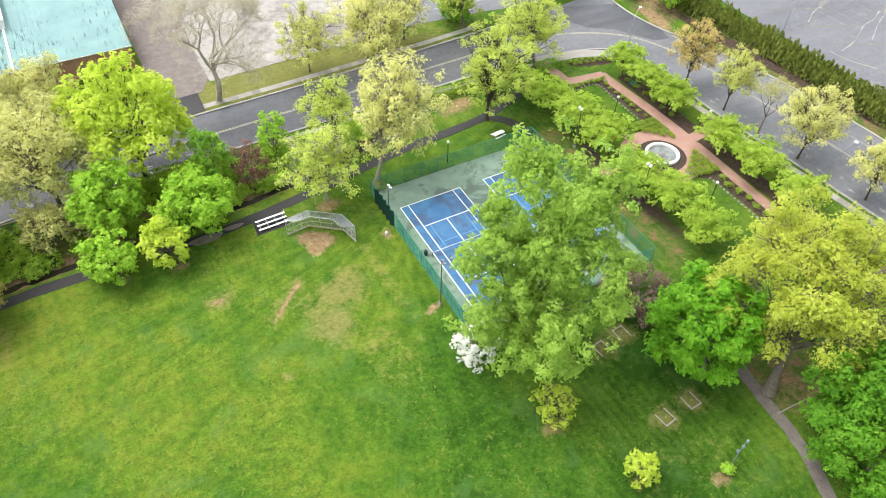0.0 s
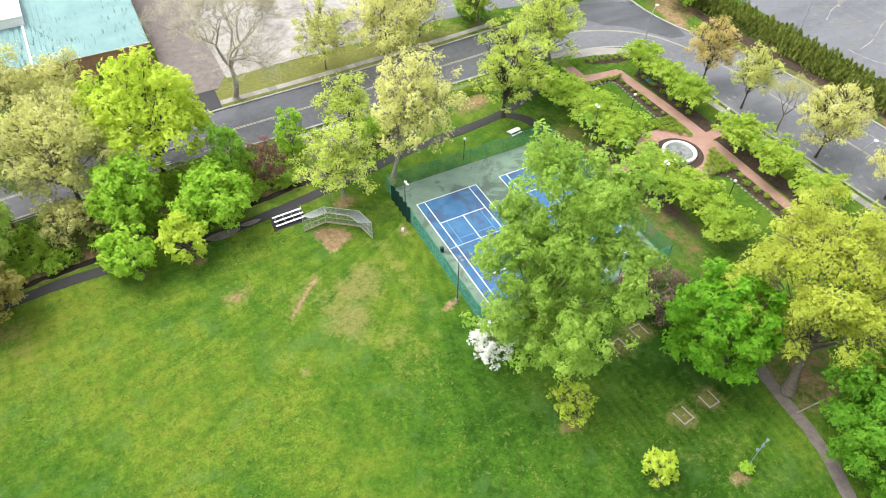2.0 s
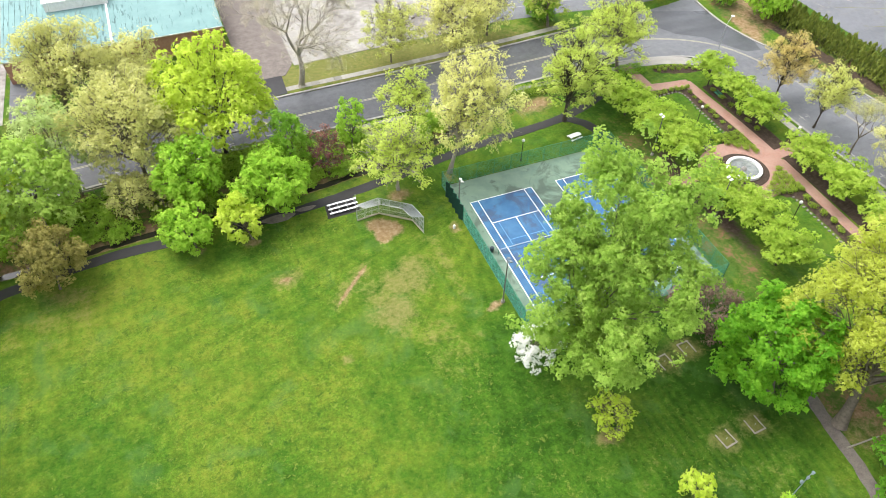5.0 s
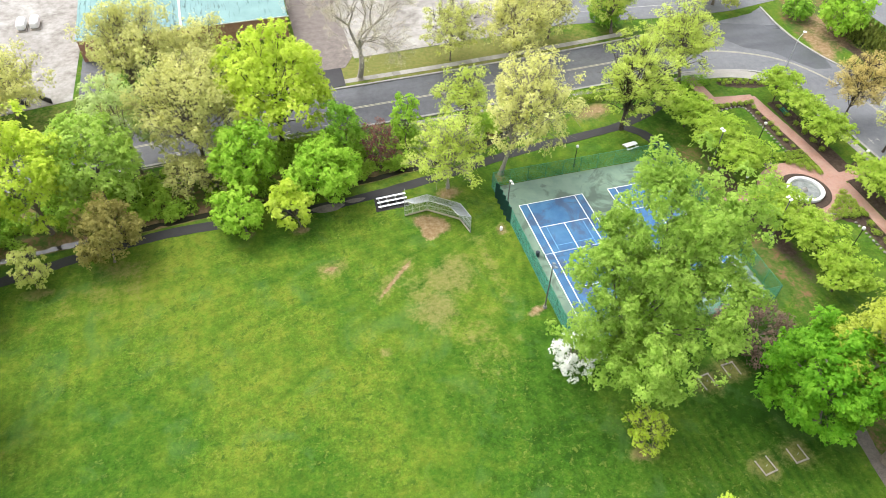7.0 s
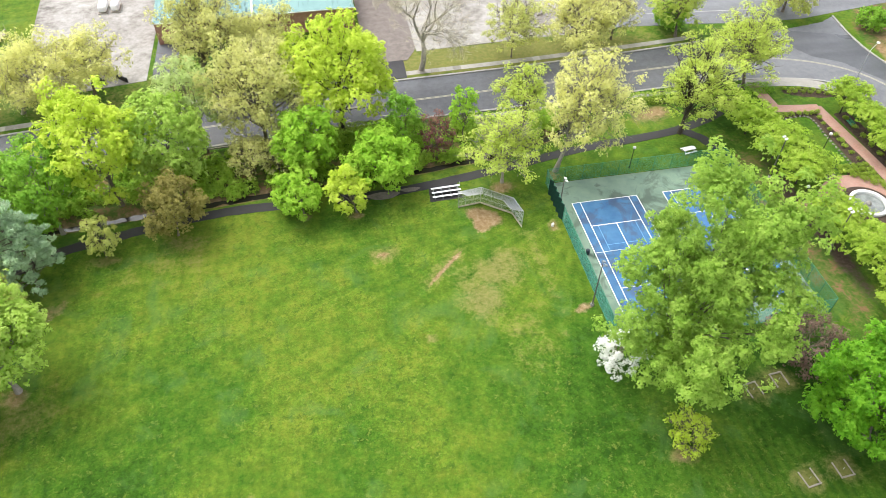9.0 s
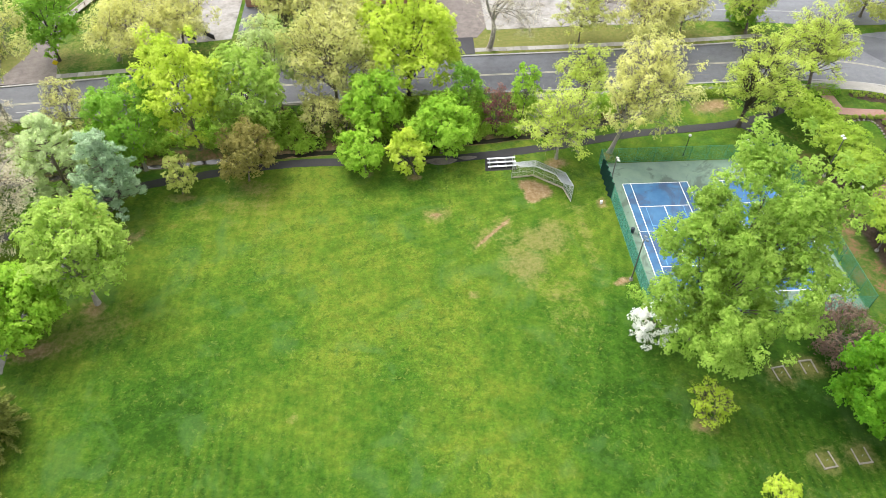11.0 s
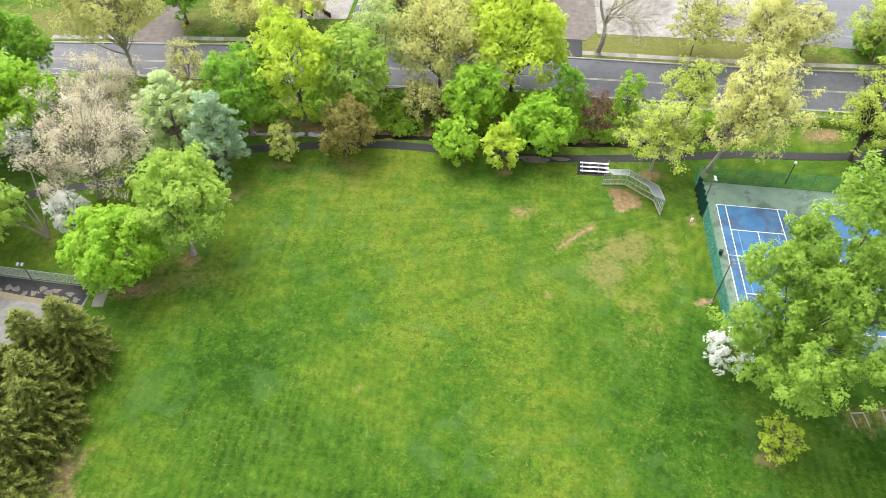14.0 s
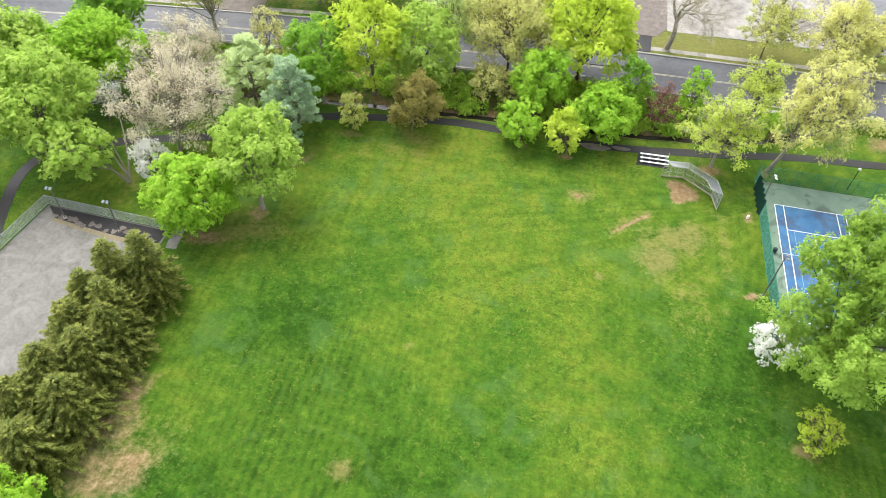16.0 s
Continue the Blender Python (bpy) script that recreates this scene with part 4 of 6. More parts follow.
def backstop():
    top = tagged(new("backstop"), "galvanised chain-link baseball backstop with a leaning hood", "backstop")
    feet = [(-18.2, 2.4), (-14.5, 2.8), (-10.1, -0.5), (-9.4, -3.7)]
    inward = Vector((-15.0, -2.5))
    h = 3.4
    tops = []
    for x, y in feet:
        d = (inward - Vector((x, y))).normalized()
        tops.append((x + d.x * 2.0, y + d.y * 2.0, h + 0.45))
    for (x, y), t in zip(feet, tops):
        part("post", rodded((x, y, -0.1), (x, y, h), 0.05), GALV, top)
        part("hood_arm", rodded((x, y, h), t, 0.04), GALV, top)
    for i in range(3):
        (x0, y0), (x1, y1) = feet[i], feet[i + 1]
        for z in (0.1, 1.2, 2.2, h):
            part("rail", rodded((x0, y0, z), (x1, y1, z), 0.035), GALV, top)
        part("hood_rail", rodded(tops[i], tops[i + 1], 0.035), GALV, top)
        for f in (1 / 3, 2 / 3):
            part("post", rodded((x0 + (x1 - x0) * f, y0 + (y1 - y0) * f, -0.1), (x0 + (x1 - x0) * f, y0 + (y1 - y0) * f, h), 0.035), GALV, top)
        wires("mesh", (x0, y0), (x1, y1), 0.1, h, 0.16, 0.008, GALV, top)
        verts, faces = [], []
        a0, a1, b0, b1 = Vector((x0, y0, h)), Vector((x1, y1, h)), Vector(tops[i]), Vector(tops[i + 1])
        n = 46
        for k in range(n):
            for flip in (0, 1):
                p = a0.lerp(a1, k / n)
                q = b0.lerp(b1, min(1, max(0, (k + (6 if flip else -6)) / n)))
                j = len(verts)
                o = Vector((0.007, 0.007, 0.010))
                verts += [p - o, p + o, q + o, q - o]
                faces.append((j, j + 1, j + 2, j + 3))
        hung("hood_mesh", mesh_of("hood_mesh", verts, faces, GALV), top)
        part("kickboard", boxed(0, math.hypot(x1 - x0, y1 - y0), -0.04, 0.04, 0.0, 0.32, turn=pose(x0, y0, 0, 0, 0, math.degrees(math.atan2(y1 - y0, x1 - x0)))), PALE_BOARD, top, "pale weathered kickboard")


backstop()


def bleacher():
    top = tagged(new("bleacher"), "three-row bright aluminium bleacher on an asphalt pad", "bleacher")
    top.matrix_basis = pose(-19.4, 5.4, 0.04, 0, 0, 2)
    for i in range(3):
        y, z = 0.75 * i - 0.4, 0.32 + 0.24 * i
        part("seat_plank", boxed(-2.4, 2.4, y, y + 0.34, z, z + 0.05, 0.01), ALU, top)
        part("foot_plank", boxed(-2.4, 2.4, y + 0.36, y + 0.58, z - 0.16, z - 0.12, 0.01), IRON, top, "dark foot plank")
    for x in (-2.0, -0.7, 0.7, 2.0):
        part("frame", box(boxed(x - 0.03, x + 0.03, -0.4, 1.5, 0.0, 0.06), x - 0.03, x + 0.03, -0.3, -0.24, 0.0, 0.33), GALV, top)
        part("strut", rodded((x, -0.3, 0.1), (x, 1.4, 0.8), 0.03, sides=6), GALV, top)
        part("leg", boxed(x - 0.03, x + 0.03, 1.35, 1.41, 0.0, 0.8), GALV, top)
    part("end_rail", rodded((2.35, 1.4, 0.0), (2.35, 1.4, 1.5), 0.03), GALV, top)


bleacher()


def bench(x, y, turn, label, back=True, mat=TIMBER, metal=IRON):
    top = tagged(new("park_bench"), label, "bench")
    top.matrix_basis = pose(x, y, 0.03, 0, 0, turn)
    for i in range(3):
        part("seat_slat", boxed(-0.9, 0.9, -0.22 + 0.17 * i, -0.08 + 0.17 * i, 0.42, 0.46, 0.008), mat, top)
    if back:
        for i in range(3):
            part("back_slat", boxed(-0.9, 0.9, 0.30 + 0.03 * i, 0.34 + 0.03 * i, 0.52 + 0.14 * i, 0.63 + 0.14 * i, 0.008), mat, top)
    for x_ in (-0.75, 0.75):
        bm = boxed(x_ - 0.03, x_ + 0.03, -0.22, -0.16, 0.0, 0.42)
        box(bm, x_ - 0.03, x_ + 0.03, 0.27, 0.33, 0.0, 0.42 + (0.5 if back else 0))
        box(bm, x_ - 0.03, x_ + 0.03, -0.22, 0.33, 0.37, 0.42)
        part("leg", bm, metal, top)
    return top


def picnic_table(x, y, turn):
    top = tagged(new("picnic_table"), "pale weathered picnic table on the grass", "picnic table")
    top.matrix_basis = pose(x, y, 0.0, 0, 0, turn)
    for i in range(4):
        part("top_plank", boxed(-1.2, 1.2, -0.38 + 0.195 * i, -0.20 + 0.195 * i, 0.72, 0.77, 0.008), WHITE_STONE, top)
    for s in (-1, 1):
        part("bench_plank", boxed(-1.2, 1.2, s * 0.72 - 0.13, s * 0.72 + 0.13, 0.42, 0.47, 0.008), WHITE_STONE, top)
    for x_ in (-0.85, 0.85):
        for s in (-1, 1):
            part("leg", rodded((x_, s * 0.2, 0.72), (x_, s * 0.62, 0.0), 0.045, sides=6), GALV, top)
        part("brace", boxed(x_ - 0.03, x_ + 0.03, -0.78, 0.78, 0.36, 0.42), GALV, top)


picnic_table(24.1, 9.0, 8)
picnic_table(-112.6, -11.8, 20)


def litter_bin(x, y, label):
    top = tagged(new("litter_bin"), label, "litter bin")
    top.matrix_basis = pose(x, y, 0.0)
    part("drum", rodded((0, 0, 0), (0, 0, 0.85), 0.30, 0.33, 14), BIN_DARK, top)
    part("lid", ball(bmesh.new(), (0, 0, 0.87), 0.33, 2, 0.45), BIN_DARK, top)


litter_bin(27.4, 8.0, "dark round litter bin by the path")
litter_bin(28.6, 8.3, "dark round litter bin by the path")
litter_bin(28.2, -59.2, "dark blue-grey litter bin under the trees")
litter_bin(-1.2, -11.0, "dark bin inside the tennis fence")


def globe_lamp(x, y, h, label="black iron lamp post with a white globe"):
    top = tagged(new("globe_lamp"), label, "lamp post", "globe lamps")
    top.matrix_basis = pose(x, y, 0.0)
    part("base", rodded((0, 0, -0.1), (0, 0, 0.6), 0.17, 0.10, 10), IRON, top)
    part("pole", rodded((0, 0, 0.5), (0, 0, h - 0.35), 0.075, 0.06, 8), IRON, top)
    part("collar", rodded((0, 0, h - 0.45), (0, 0, h - 0.22), 0.07, 0.14, 10), IRON, top)
    part("globe", ball(bmesh.new(), (0, 0, h - 0.05), 0.27, 3), LAMP_WHITE, top, "white frosted globe", smooth=True)


for x_, y_, h_ in ((46.1, -21.9, 4.2), (47.4, 5.0, 3.8), (60.0, -6.0, 3.6), (12.4, 6.8, 4.4), (36.6, -6.3, 3.4)):
    globe_lamp(x_, y_, h_)


def cobra_lamp(x, y, h, turn):
    top = tagged(new("street_lamp"), "grey steel street lamp with a curved arm", "street lamp", "street lamps")
    top.matrix_basis = pose(x, y, 0.0, 0, 0, turn)
    part("pole", rodded((0, 0, -0.1), (0, 0, h - 0.7), 0.11, 0.07, 10), GALV, top)
    bm = bmesh.new()
    last = (0, 0, h - 0.7)
    for i in range(1, 6):
        a = i / 5
        p = (2.3 * a, 0, h - 0.7 + 0.75 * math.sin(a * 1.45))
        rod(bm, last, p, 0.045, 0.04, 6)
        last = p
    part("arm", bm, GALV, top)
    part("head", ball(bmesh.new(), (2.6, 0, h + 0.03), 0.38, 2, 0.35), LAMP_WHITE, top, "pale lamp head")


cobra_lamp(67.3, -27.5, 7.8, 0)
cobra_lamp(66.2, 24.0, 7.2, 30)
cobra_lamp(98.6, 11.5, 8.5, 20)


def festoon_lamp(x, y):
    """The post in the clipped bush: several pale lanterns at different heights."""
    top = tagged(new("lantern_post"), "slender grey post with pale lanterns in a bush", "lamp post")
    top.matrix_basis = pose(x, y, 0.0)
    part("pole", rodded((0, 0, -0.1), (0, 0, 6.2), 0.07, 0.05, 8), LAMP_GREY, top)
    for dx, dy, z in ((-0.25, 0.1, 4.4), (0.3, 0.0, 6.3), (-0.2, -0.1, 5.7)):
        part("bracket", rodded((0, 0, z - 0.15), (dx, dy, z - 0.05), 0.03, sides=6), LAMP_GREY, top)
        bm = rodded((dx, dy, z - 0.25), (dx, dy, z + 0.15), 0.12, 0.17, 8)
        rod(bm, (dx, dy, z + 0.15), (dx, dy, z + 0.30), 0.20, 0.05, 8)
        part("lantern", bm, LAMP_GREY, top, "grey lantern")


festoon_lamp(14.5, -58.3)


def horseshoe_pit(x, y, turn):
    top = tagged(new("horseshoe_pit"), "weathered timber horseshoe pit in worn grass", "horseshoe pit", "horseshoe pits")
    top.matrix_basis = pose(x, y, 0.0, 0, 0, turn)
    for sx in (-0.82, 0.82):
        part("side_timber", boxed(sx - 0.07, sx + 0.07, -0.95, 0.95, -0.05, 0.14, 0.02), TIMBER, top)
    part("end_timber", boxed(-0.91, 0.91, -1.10, -0.92, -0.05, 0.18, 0.02), TIMBER, top)
    part("stake", rodded((0, -0.1, 0), (0, -0.1, 0.4), 0.03), GALV, top)


for x_, y_, r_ in ((12.5, -49.4, 8), (17.0, -49.1, 4), (11.9, -37.4, 188), (15.9, -36.6, 184)):
    horseshoe_pit(x_, y_, r_)

log = tagged(part("log", rodded((25.4, -55.8, 0.12), (30.2, -56.0, 0.12), 0.12, 0.09, 8), TIMBER), "fallen bare log on the earth", "log")
CAN = tagged(part("utility_box", boxed(-4.75, -4.4, -4.5, -4.15, -0.05, 0.6, 0.03), WHITE_STONE), "small pale utility box on the grass", "utility box")


def road_sign(x, y, h, turn):
    top = tagged(new("road_sign"), "yellow diamond road sign on a post", "road sign", "road signs")
    top.matrix_basis = pose(x, y, 0, 0, 0, turn)
    part("post", rodded((0, 0, -0.1), (0, 0, h), 0.035, sides=6), GALV, top)
    part("plate", boxed(-0.42, 0.42, -0.012, 0.012, -0.42, 0.42, turn=pose(0, -0.05, h - 0.3, 0, 45, 0)), SIGN_YELLOW, top, "yellow diamond plate")


road_sign(-124.5, 34.0, 2.8, 25)
road_sign(-101.0, 36.8, 2.8, 25)

# guard rail along the road
rail = tagged(new("guard_rail"), "low pale timber guard rail along the road", "guard rail")
RAIL = side_line(ROAD_S, -1.5)
RAIL = RAIL[(RAIL[:, 0] > -128) & (RAIL[:, 0] < -46)]
hung("beam", strip_mesh("beam", RAIL, 0.1, 0.1, 0.45, 0.70, TIMBER), rail)
for px_, py_ in RAIL[::2]:
    part("post", boxed(px_ - 0.08, px_ + 0.08, py_ - 0.2, py_ - 0.08, -0.1, 0.72), TIMBER, rail)

# ---- fenced grit court in the west ----
grit = tagged(part("grit_court", slab(LEFT_COURT, -0.2, 0.05), GRIT), "pale grit spread over an old court", "court", kind="structure")
part("asphalt_strip", slab([(-91.2, -28.5), (-111.1, -27.8), (-108.8, -30.0), (-100, -31.0), (-91.4, -31.6)], 0.0, 0.062), PATHWAY, grit, "dark damp asphalt strip")
part("silt_edge", slab([(-91.4, -31.6), (-100, -31.0), (-108.8, -30.0), (-109.2, -30.6), (-100, -31.9), (-91.4, -32.5)], 0.0, 0.058), SAND, grit, "tan silt edge")
for k_ in range(16):
    cx_, cy_ = -109 + 1.1 * k_ + RNG.uniform(-0.4, 0.4), -29.3 - 0.09 * k_ + RNG.uniform(-0.7, 0.7)
    pts = [(cx_ + RNG.uniform(0.3, 0.9) * math.cos(a), cy_ + RNG.uniform(0.2, 0.7) * math.sin(a)) for a in np.linspace(0, 2 * math.pi, 11, endpoint=False)]
    part("silt_patch", slab(pts, 0.05, 0.066 + 0.0003 * k_), OLD_PATH, grit, "pale silt washed over the asphalt")
chain_fence("court_fence", [(-90.9, -28.2), (-111.5, -27.5), (-113.4, -42), (-114.2, -75)], 1.9, GALV, "grey chain-link fence round the grit court", gap=0.10, r=0.007)

# ---- buildings ----


def roof_building():
    top = tagged(new("brick_building"), "low brick building with a weathered teal sheet roof", "building")
    x0, x1, y0, y1, h = -68.5, -28.4, 61.0, 100.0, 4.6
    bm = boxed(x0, x0 + 0.3, y0 + 0.3, y1, -0.1, h)
    part("wall", bm, BRICK_WALL, top)
    part("wall", boxed(x1 - 0.3, x1, y0 + 0.3, y1, -0.1, h), BRICK_WALL, top)
    front = bmesh.new()
    xs = [x0]
    for k in range(6):
        xs += [x0 + 4.2 + 6.4 * k, x0 + 6.0 + 6.4 * k]
    xs.append(x1)
    for k in range(0, len(xs), 2):
        box(front, xs[k], xs[k + 1], y0, y0 + 0.3, -0.1, h)
    for k in range(1, len(xs) - 1, 2):
        box(front, xs[k], xs[k + 1], y0, y0 + 0.3, -0.1, 0.9)
        box(front, xs[k], xs[k + 1], y0, y0 + 0.3, 2.6, h)
    part("wall", front, BRICK_WALL, top)
    part("wall", boxed(x0, x1, y1, y1 + 0.3, -0.1, h), BRICK_WALL, top)
    for k in range(1, len(xs) - 1, 2):
        w = part("window", boxed(xs[k], xs[k + 1], y0 + 0.08, y0 + 0.16, 0.9, 2.6), WHITE_PAINT, top, "pale window frame")
        part("pane", boxed(xs[k] + 0.1, xs[k + 1] - 0.1, y0 + 0.05, y0 + 0.075, 1.0, 2.5), BIN_DARK, w, "dark pane")
    bm = bmesh.new()
    r = [bm.verts.new(c) for c in ((x0 - 0.2, y0 - 0.15, h), (x1 + 0.2, y0 - 0.15, h), (x1 + 0.4, y1, h + 2.4), (x0 - 0.4, y1, h + 2.4))]
    f = bm.faces.new(r)
    ext = bmesh.ops.extrude_face_region(bm, geom=[f])
    bmesh.ops.translate(bm, verts=[v for v in ext["geom"] if isinstance(v, bmesh.types.BMVert)], vec=(0, 0, 0.25))
    bmesh.ops.recalc_face_normals(bm, faces=bm.faces)
    roof = part("roof", bm, TEAL, top, "teal sheet roof with dark runs")
    slope = math.degrees(math.atan2(2.4, y1 - y0 + 0.5))
    seam = boxed(-0.03, 0.03, 0, math.hypot(2.4, y1 - y0 + 0.5), 0, 0.07)
    me = bpy.data.meshes.new("seam")
    seam.to_mesh(me)
    seam.free()
    me.materials.append(TEAL)
    for x in np.arange(x0 + 0.2, x1, 1.02):
        hung("seam", me, roof, at=pose(x, y0 - 0.5, h + 0.25, slope, 0, 0))
    part("gutter", boxed(x0 - 0.4, x1 + 0.4, y0 - 0.27, y0 - 0.15, h + 0.02, h + 0.2), WHITE_PAINT, roof, "pale gutter")
    part("ridge_cap", boxed(-49.3, -48.9, y0 - 0.4, y1, 0, 0.12, turn=pose(0, 0, h + 0.30, 0, 0, 0) @ pose(0, y0, 0, slope, 0, 0) @ pose(0, -y0, 0)), WHITE_STONE, roof, "pale capping")
    house = part("roof_house", boxed(-60.5, -48.6, 76.0, 92.0, h + 0.9, h + 3.0), WHITE_PAINT, top, "white roof house")
    part("cornice", boxed(-60.7, -48.4, 75.8, 92.2, h + 3.0, h + 3.2), WHITE_STONE, house)


roof_building()


def yard_unit(x, y):
    top = tagged(new("storage_tank"), "white rounded storage tank on a pallet", "tank", "yard tanks")
    top.matrix_basis = pose(x, y, 0.05)
    part("pallet", boxed(-1.0, 1.0, -2.0, 2.0, 0, 0.15), TIMBER, top)
    part("tank", box(bmesh.new(), -0.85, 0.85, -1.8, 1.8, 0.15, 1.8, 0.35), WHITE_PAINT, top, "white tank")


yard_unit(-81.6, 78.0)
yard_unit(-79.0, 78.2)


def yard_ramp(x, y, turn):
    top = tagged(new("timber_ramp"), "pale timber ramp with a railing", "ramp")
    top.matrix_basis = pose(x, y, 0.05, 0, 0, turn)
    part("deck", boxed(-0.9, 0.9, -9, 9, 0.5, 0.62), TIMBER, top)
    for s in (-0.85, 0.85):
        part("handrail", boxed(s - 0.05, s + 0.05, -9, 9, 1.5, 1.6), TIMBER, top)
        for k in range(7):
            part("post", boxed(s - 0.06, s + 0.06, -9 + 3 * k - 0.06 if k else -8.95, -9 + 3 * k + 0.06 if k < 6 else 8.95, 0, 1.5), TIMBER_BROWN, top)


yard_ramp(-103.5, 62.0, -20)
for x_, t_ in ((-78.5, 12), (-74.6, 8)):
    b_ = tagged(part("barrier", boxed(-0.12, 0.12, -1.6, 1.6, 0.0, 1.0, 0.03), IRON, at=pose(x_, 49.0, 0.05, 0, 0, 40 + t_)), "dark steel barrier at the yard's edge", "barrier", "yard barriers")

# ---- the garden ----
C = (47.0, -8.9)
plaza_edge = [(C[0] + 0.3 + 8.0 * math.cos(a), C[1] + 7.3 * math.sin(a)) for a in np.linspace(0, 2 * math.pi, 48, endpoint=False)]
tagged(part("plaza", slab(plaza_edge, -0.2, 0.055), BRICK_PAVING), "round red brick plaza about a fountain", "plaza", kind="structure")
for nm, pts, w in (("brick_walk_north", [(54.6, -8), (54.4, 2), (53.9, 10), (53.5, 17.2)], 1.1), ("brick_walk_south", [(54.6, -9), (54.4, -16), (54.0, -28), (53.6, -44)], 1.0),
                   ("brick_walk_east", [(54.3, -7.6), (58, -7.2), (62.5, -6.8)], 1.1), ("brick_walk_gate", [(54.0, 16.8), (49, 17.4), (44.6, 18.2)], 1.1),
                   ("brick_walk_corner", [(45.6, 17.2), (45.5, 22), (45.3, 26.0)], 1.2), ("brick_walk_west", [(41, -6.8), (37.5, -7.4), (33, -8)], 1.1), ("brick_walk_mid", [(50, -7.5), (53, -7.6), (55, -7.8)], 2.3)):
    z_ = 0.058 + 0.004 * ("north" in nm) + 0.008 * ("east" in nm or "west" in nm) + 0.012 * ("gate" in nm) + 0.016 * ("mid" in nm) + 0.02 * ("corner" in nm)
    tagged(hung(nm, strip_mesh(nm, smooth_line(pts, 1.0), w, w, -0.2, z_, BRICK_PAVING)), "red brick garden walk", "walk", kind="structure")


# shallow water; the pale greenish reflection is put into its base colour
POOL = plain("pool_reflection_tone", (0.08, 0.092, 0.084), (0.24, 0.256, 0.24), 1.2, 0.15, spec=0.5)


def fountain():
    top = tagged(new("fountain"), "round white stone fountain basin in a dark planted ring", "fountain")
    top.matrix_basis = pose(C[0], C[1], 0.05)
    part("planted_ring", lathe(bmesh.new(), [(2.9, 0.0), (4.3, 0.0), (4.3, 0.09), (2.9, 0.12)], 40), MULCH, top, "dark mulch ring")
    part("rim", lathe(bmesh.new(), [(2.5, 0.0), (3.02, 0.0), (3.05, 0.58), (2.98, 0.66), (2.55, 0.66), (2.5, 0.58)], 48), WHITE_STONE, top, "white stone rim")
    bm = bmesh.new()
    bmesh.ops.create_circle(bm, cap_ends=True, segments=40, radius=2.51, matrix=Matrix.Translation((0, 0, 0.20)))
    part("water", bm, POOL, top, "shallow water with its grey-green reflection in the colour")
    bm = bmesh.new()
    lathe(bm, [(0.12, 0.2), (0.5, 0.2), (0.42, 0.5), (0.2, 0.75), (0.12, 0.75)], 16)
    part("spout", bm, STONE, top, "stone spout")


fountain()
bench(44.6, -2.0, 20, "grey timber park bench on the plaza")
bench(47.0, -15.2, 185, "grey timber park bench on the plaza")
bench(56.4, 11.0, -92, "dark park bench beside the brick walk", mat=FENCE_GREEN)
bench(33.2, -9.6, 10, "grey timber park bench under the trees")

# ---- trees and plants ----


def leaf_mesh(name, p, nrm, size, material, aspect=0.62, along=None, rng=None, needle=False):
    """Folded leaves: one four-cornered blade at each point, facing its normal; needle: pointed three-cornered sprays."""
    n = len(p)
    rng = rng or RNG
    nrm = nrm / (np.linalg.norm(nrm, axis=1)[:, None] + 1e-9)
    t = rng.standard_normal((n, 3)) if along is None else along
    t = t - nrm * np.sum(t * nrm, 1)[:, None]
    t /= np.linalg.norm(t, axis=1)[:, None] + 1e-9
    b = np.cross(nrm, t)
    s = np.broadcast_to(np.asarray(size, float), (n,))[:, None]
    if needle:
        v = np.stack([p - t * s * 0.5 + b * s * aspect * 0.5, p + t * s * 0.5, p - t * s * 0.5 - b * s * aspect * 0.5], 1).reshape(-1, 3)
        return blades(name, v, rng.random(n), material, 3)
    lift = nrm * s * 0.16
    v = np.stack([p - t * s * 0.5, p + b * s * aspect * 0.5 + lift, p + t * s * 0.5, p - b * s * aspect * 0.5 + lift], 1).reshape(-1, 3)
    return blades(name, v, rng.random(n), material)


def blades(name, v, tone, material, corners=4):
    """A mesh of single blades; tone: a number from 0 to 1 for each."""
    n = len(v) // corners
    me = bpy.data.meshes.new(name)
    me.vertices.add(corners * n)
    me.vertices.foreach_set("co", v.astype(np.float32).ravel())
    me.loops.add(corners * n)
    me.loops.foreach_set("vertex_index", np.arange(corners * n, dtype=np.int32))
    me.polygons.add(n)
    me.polygons.foreach_set("loop_start", np.arange(0, corners * n, corners, dtype=np.int32))
    me.update(calc_edges=True)
    t = me.attributes.new("tone", "FLOAT", "FACE")
    t.data.foreach_set("value", np.asarray(tone, np.float32))
    me.materials.append(material)
    return me


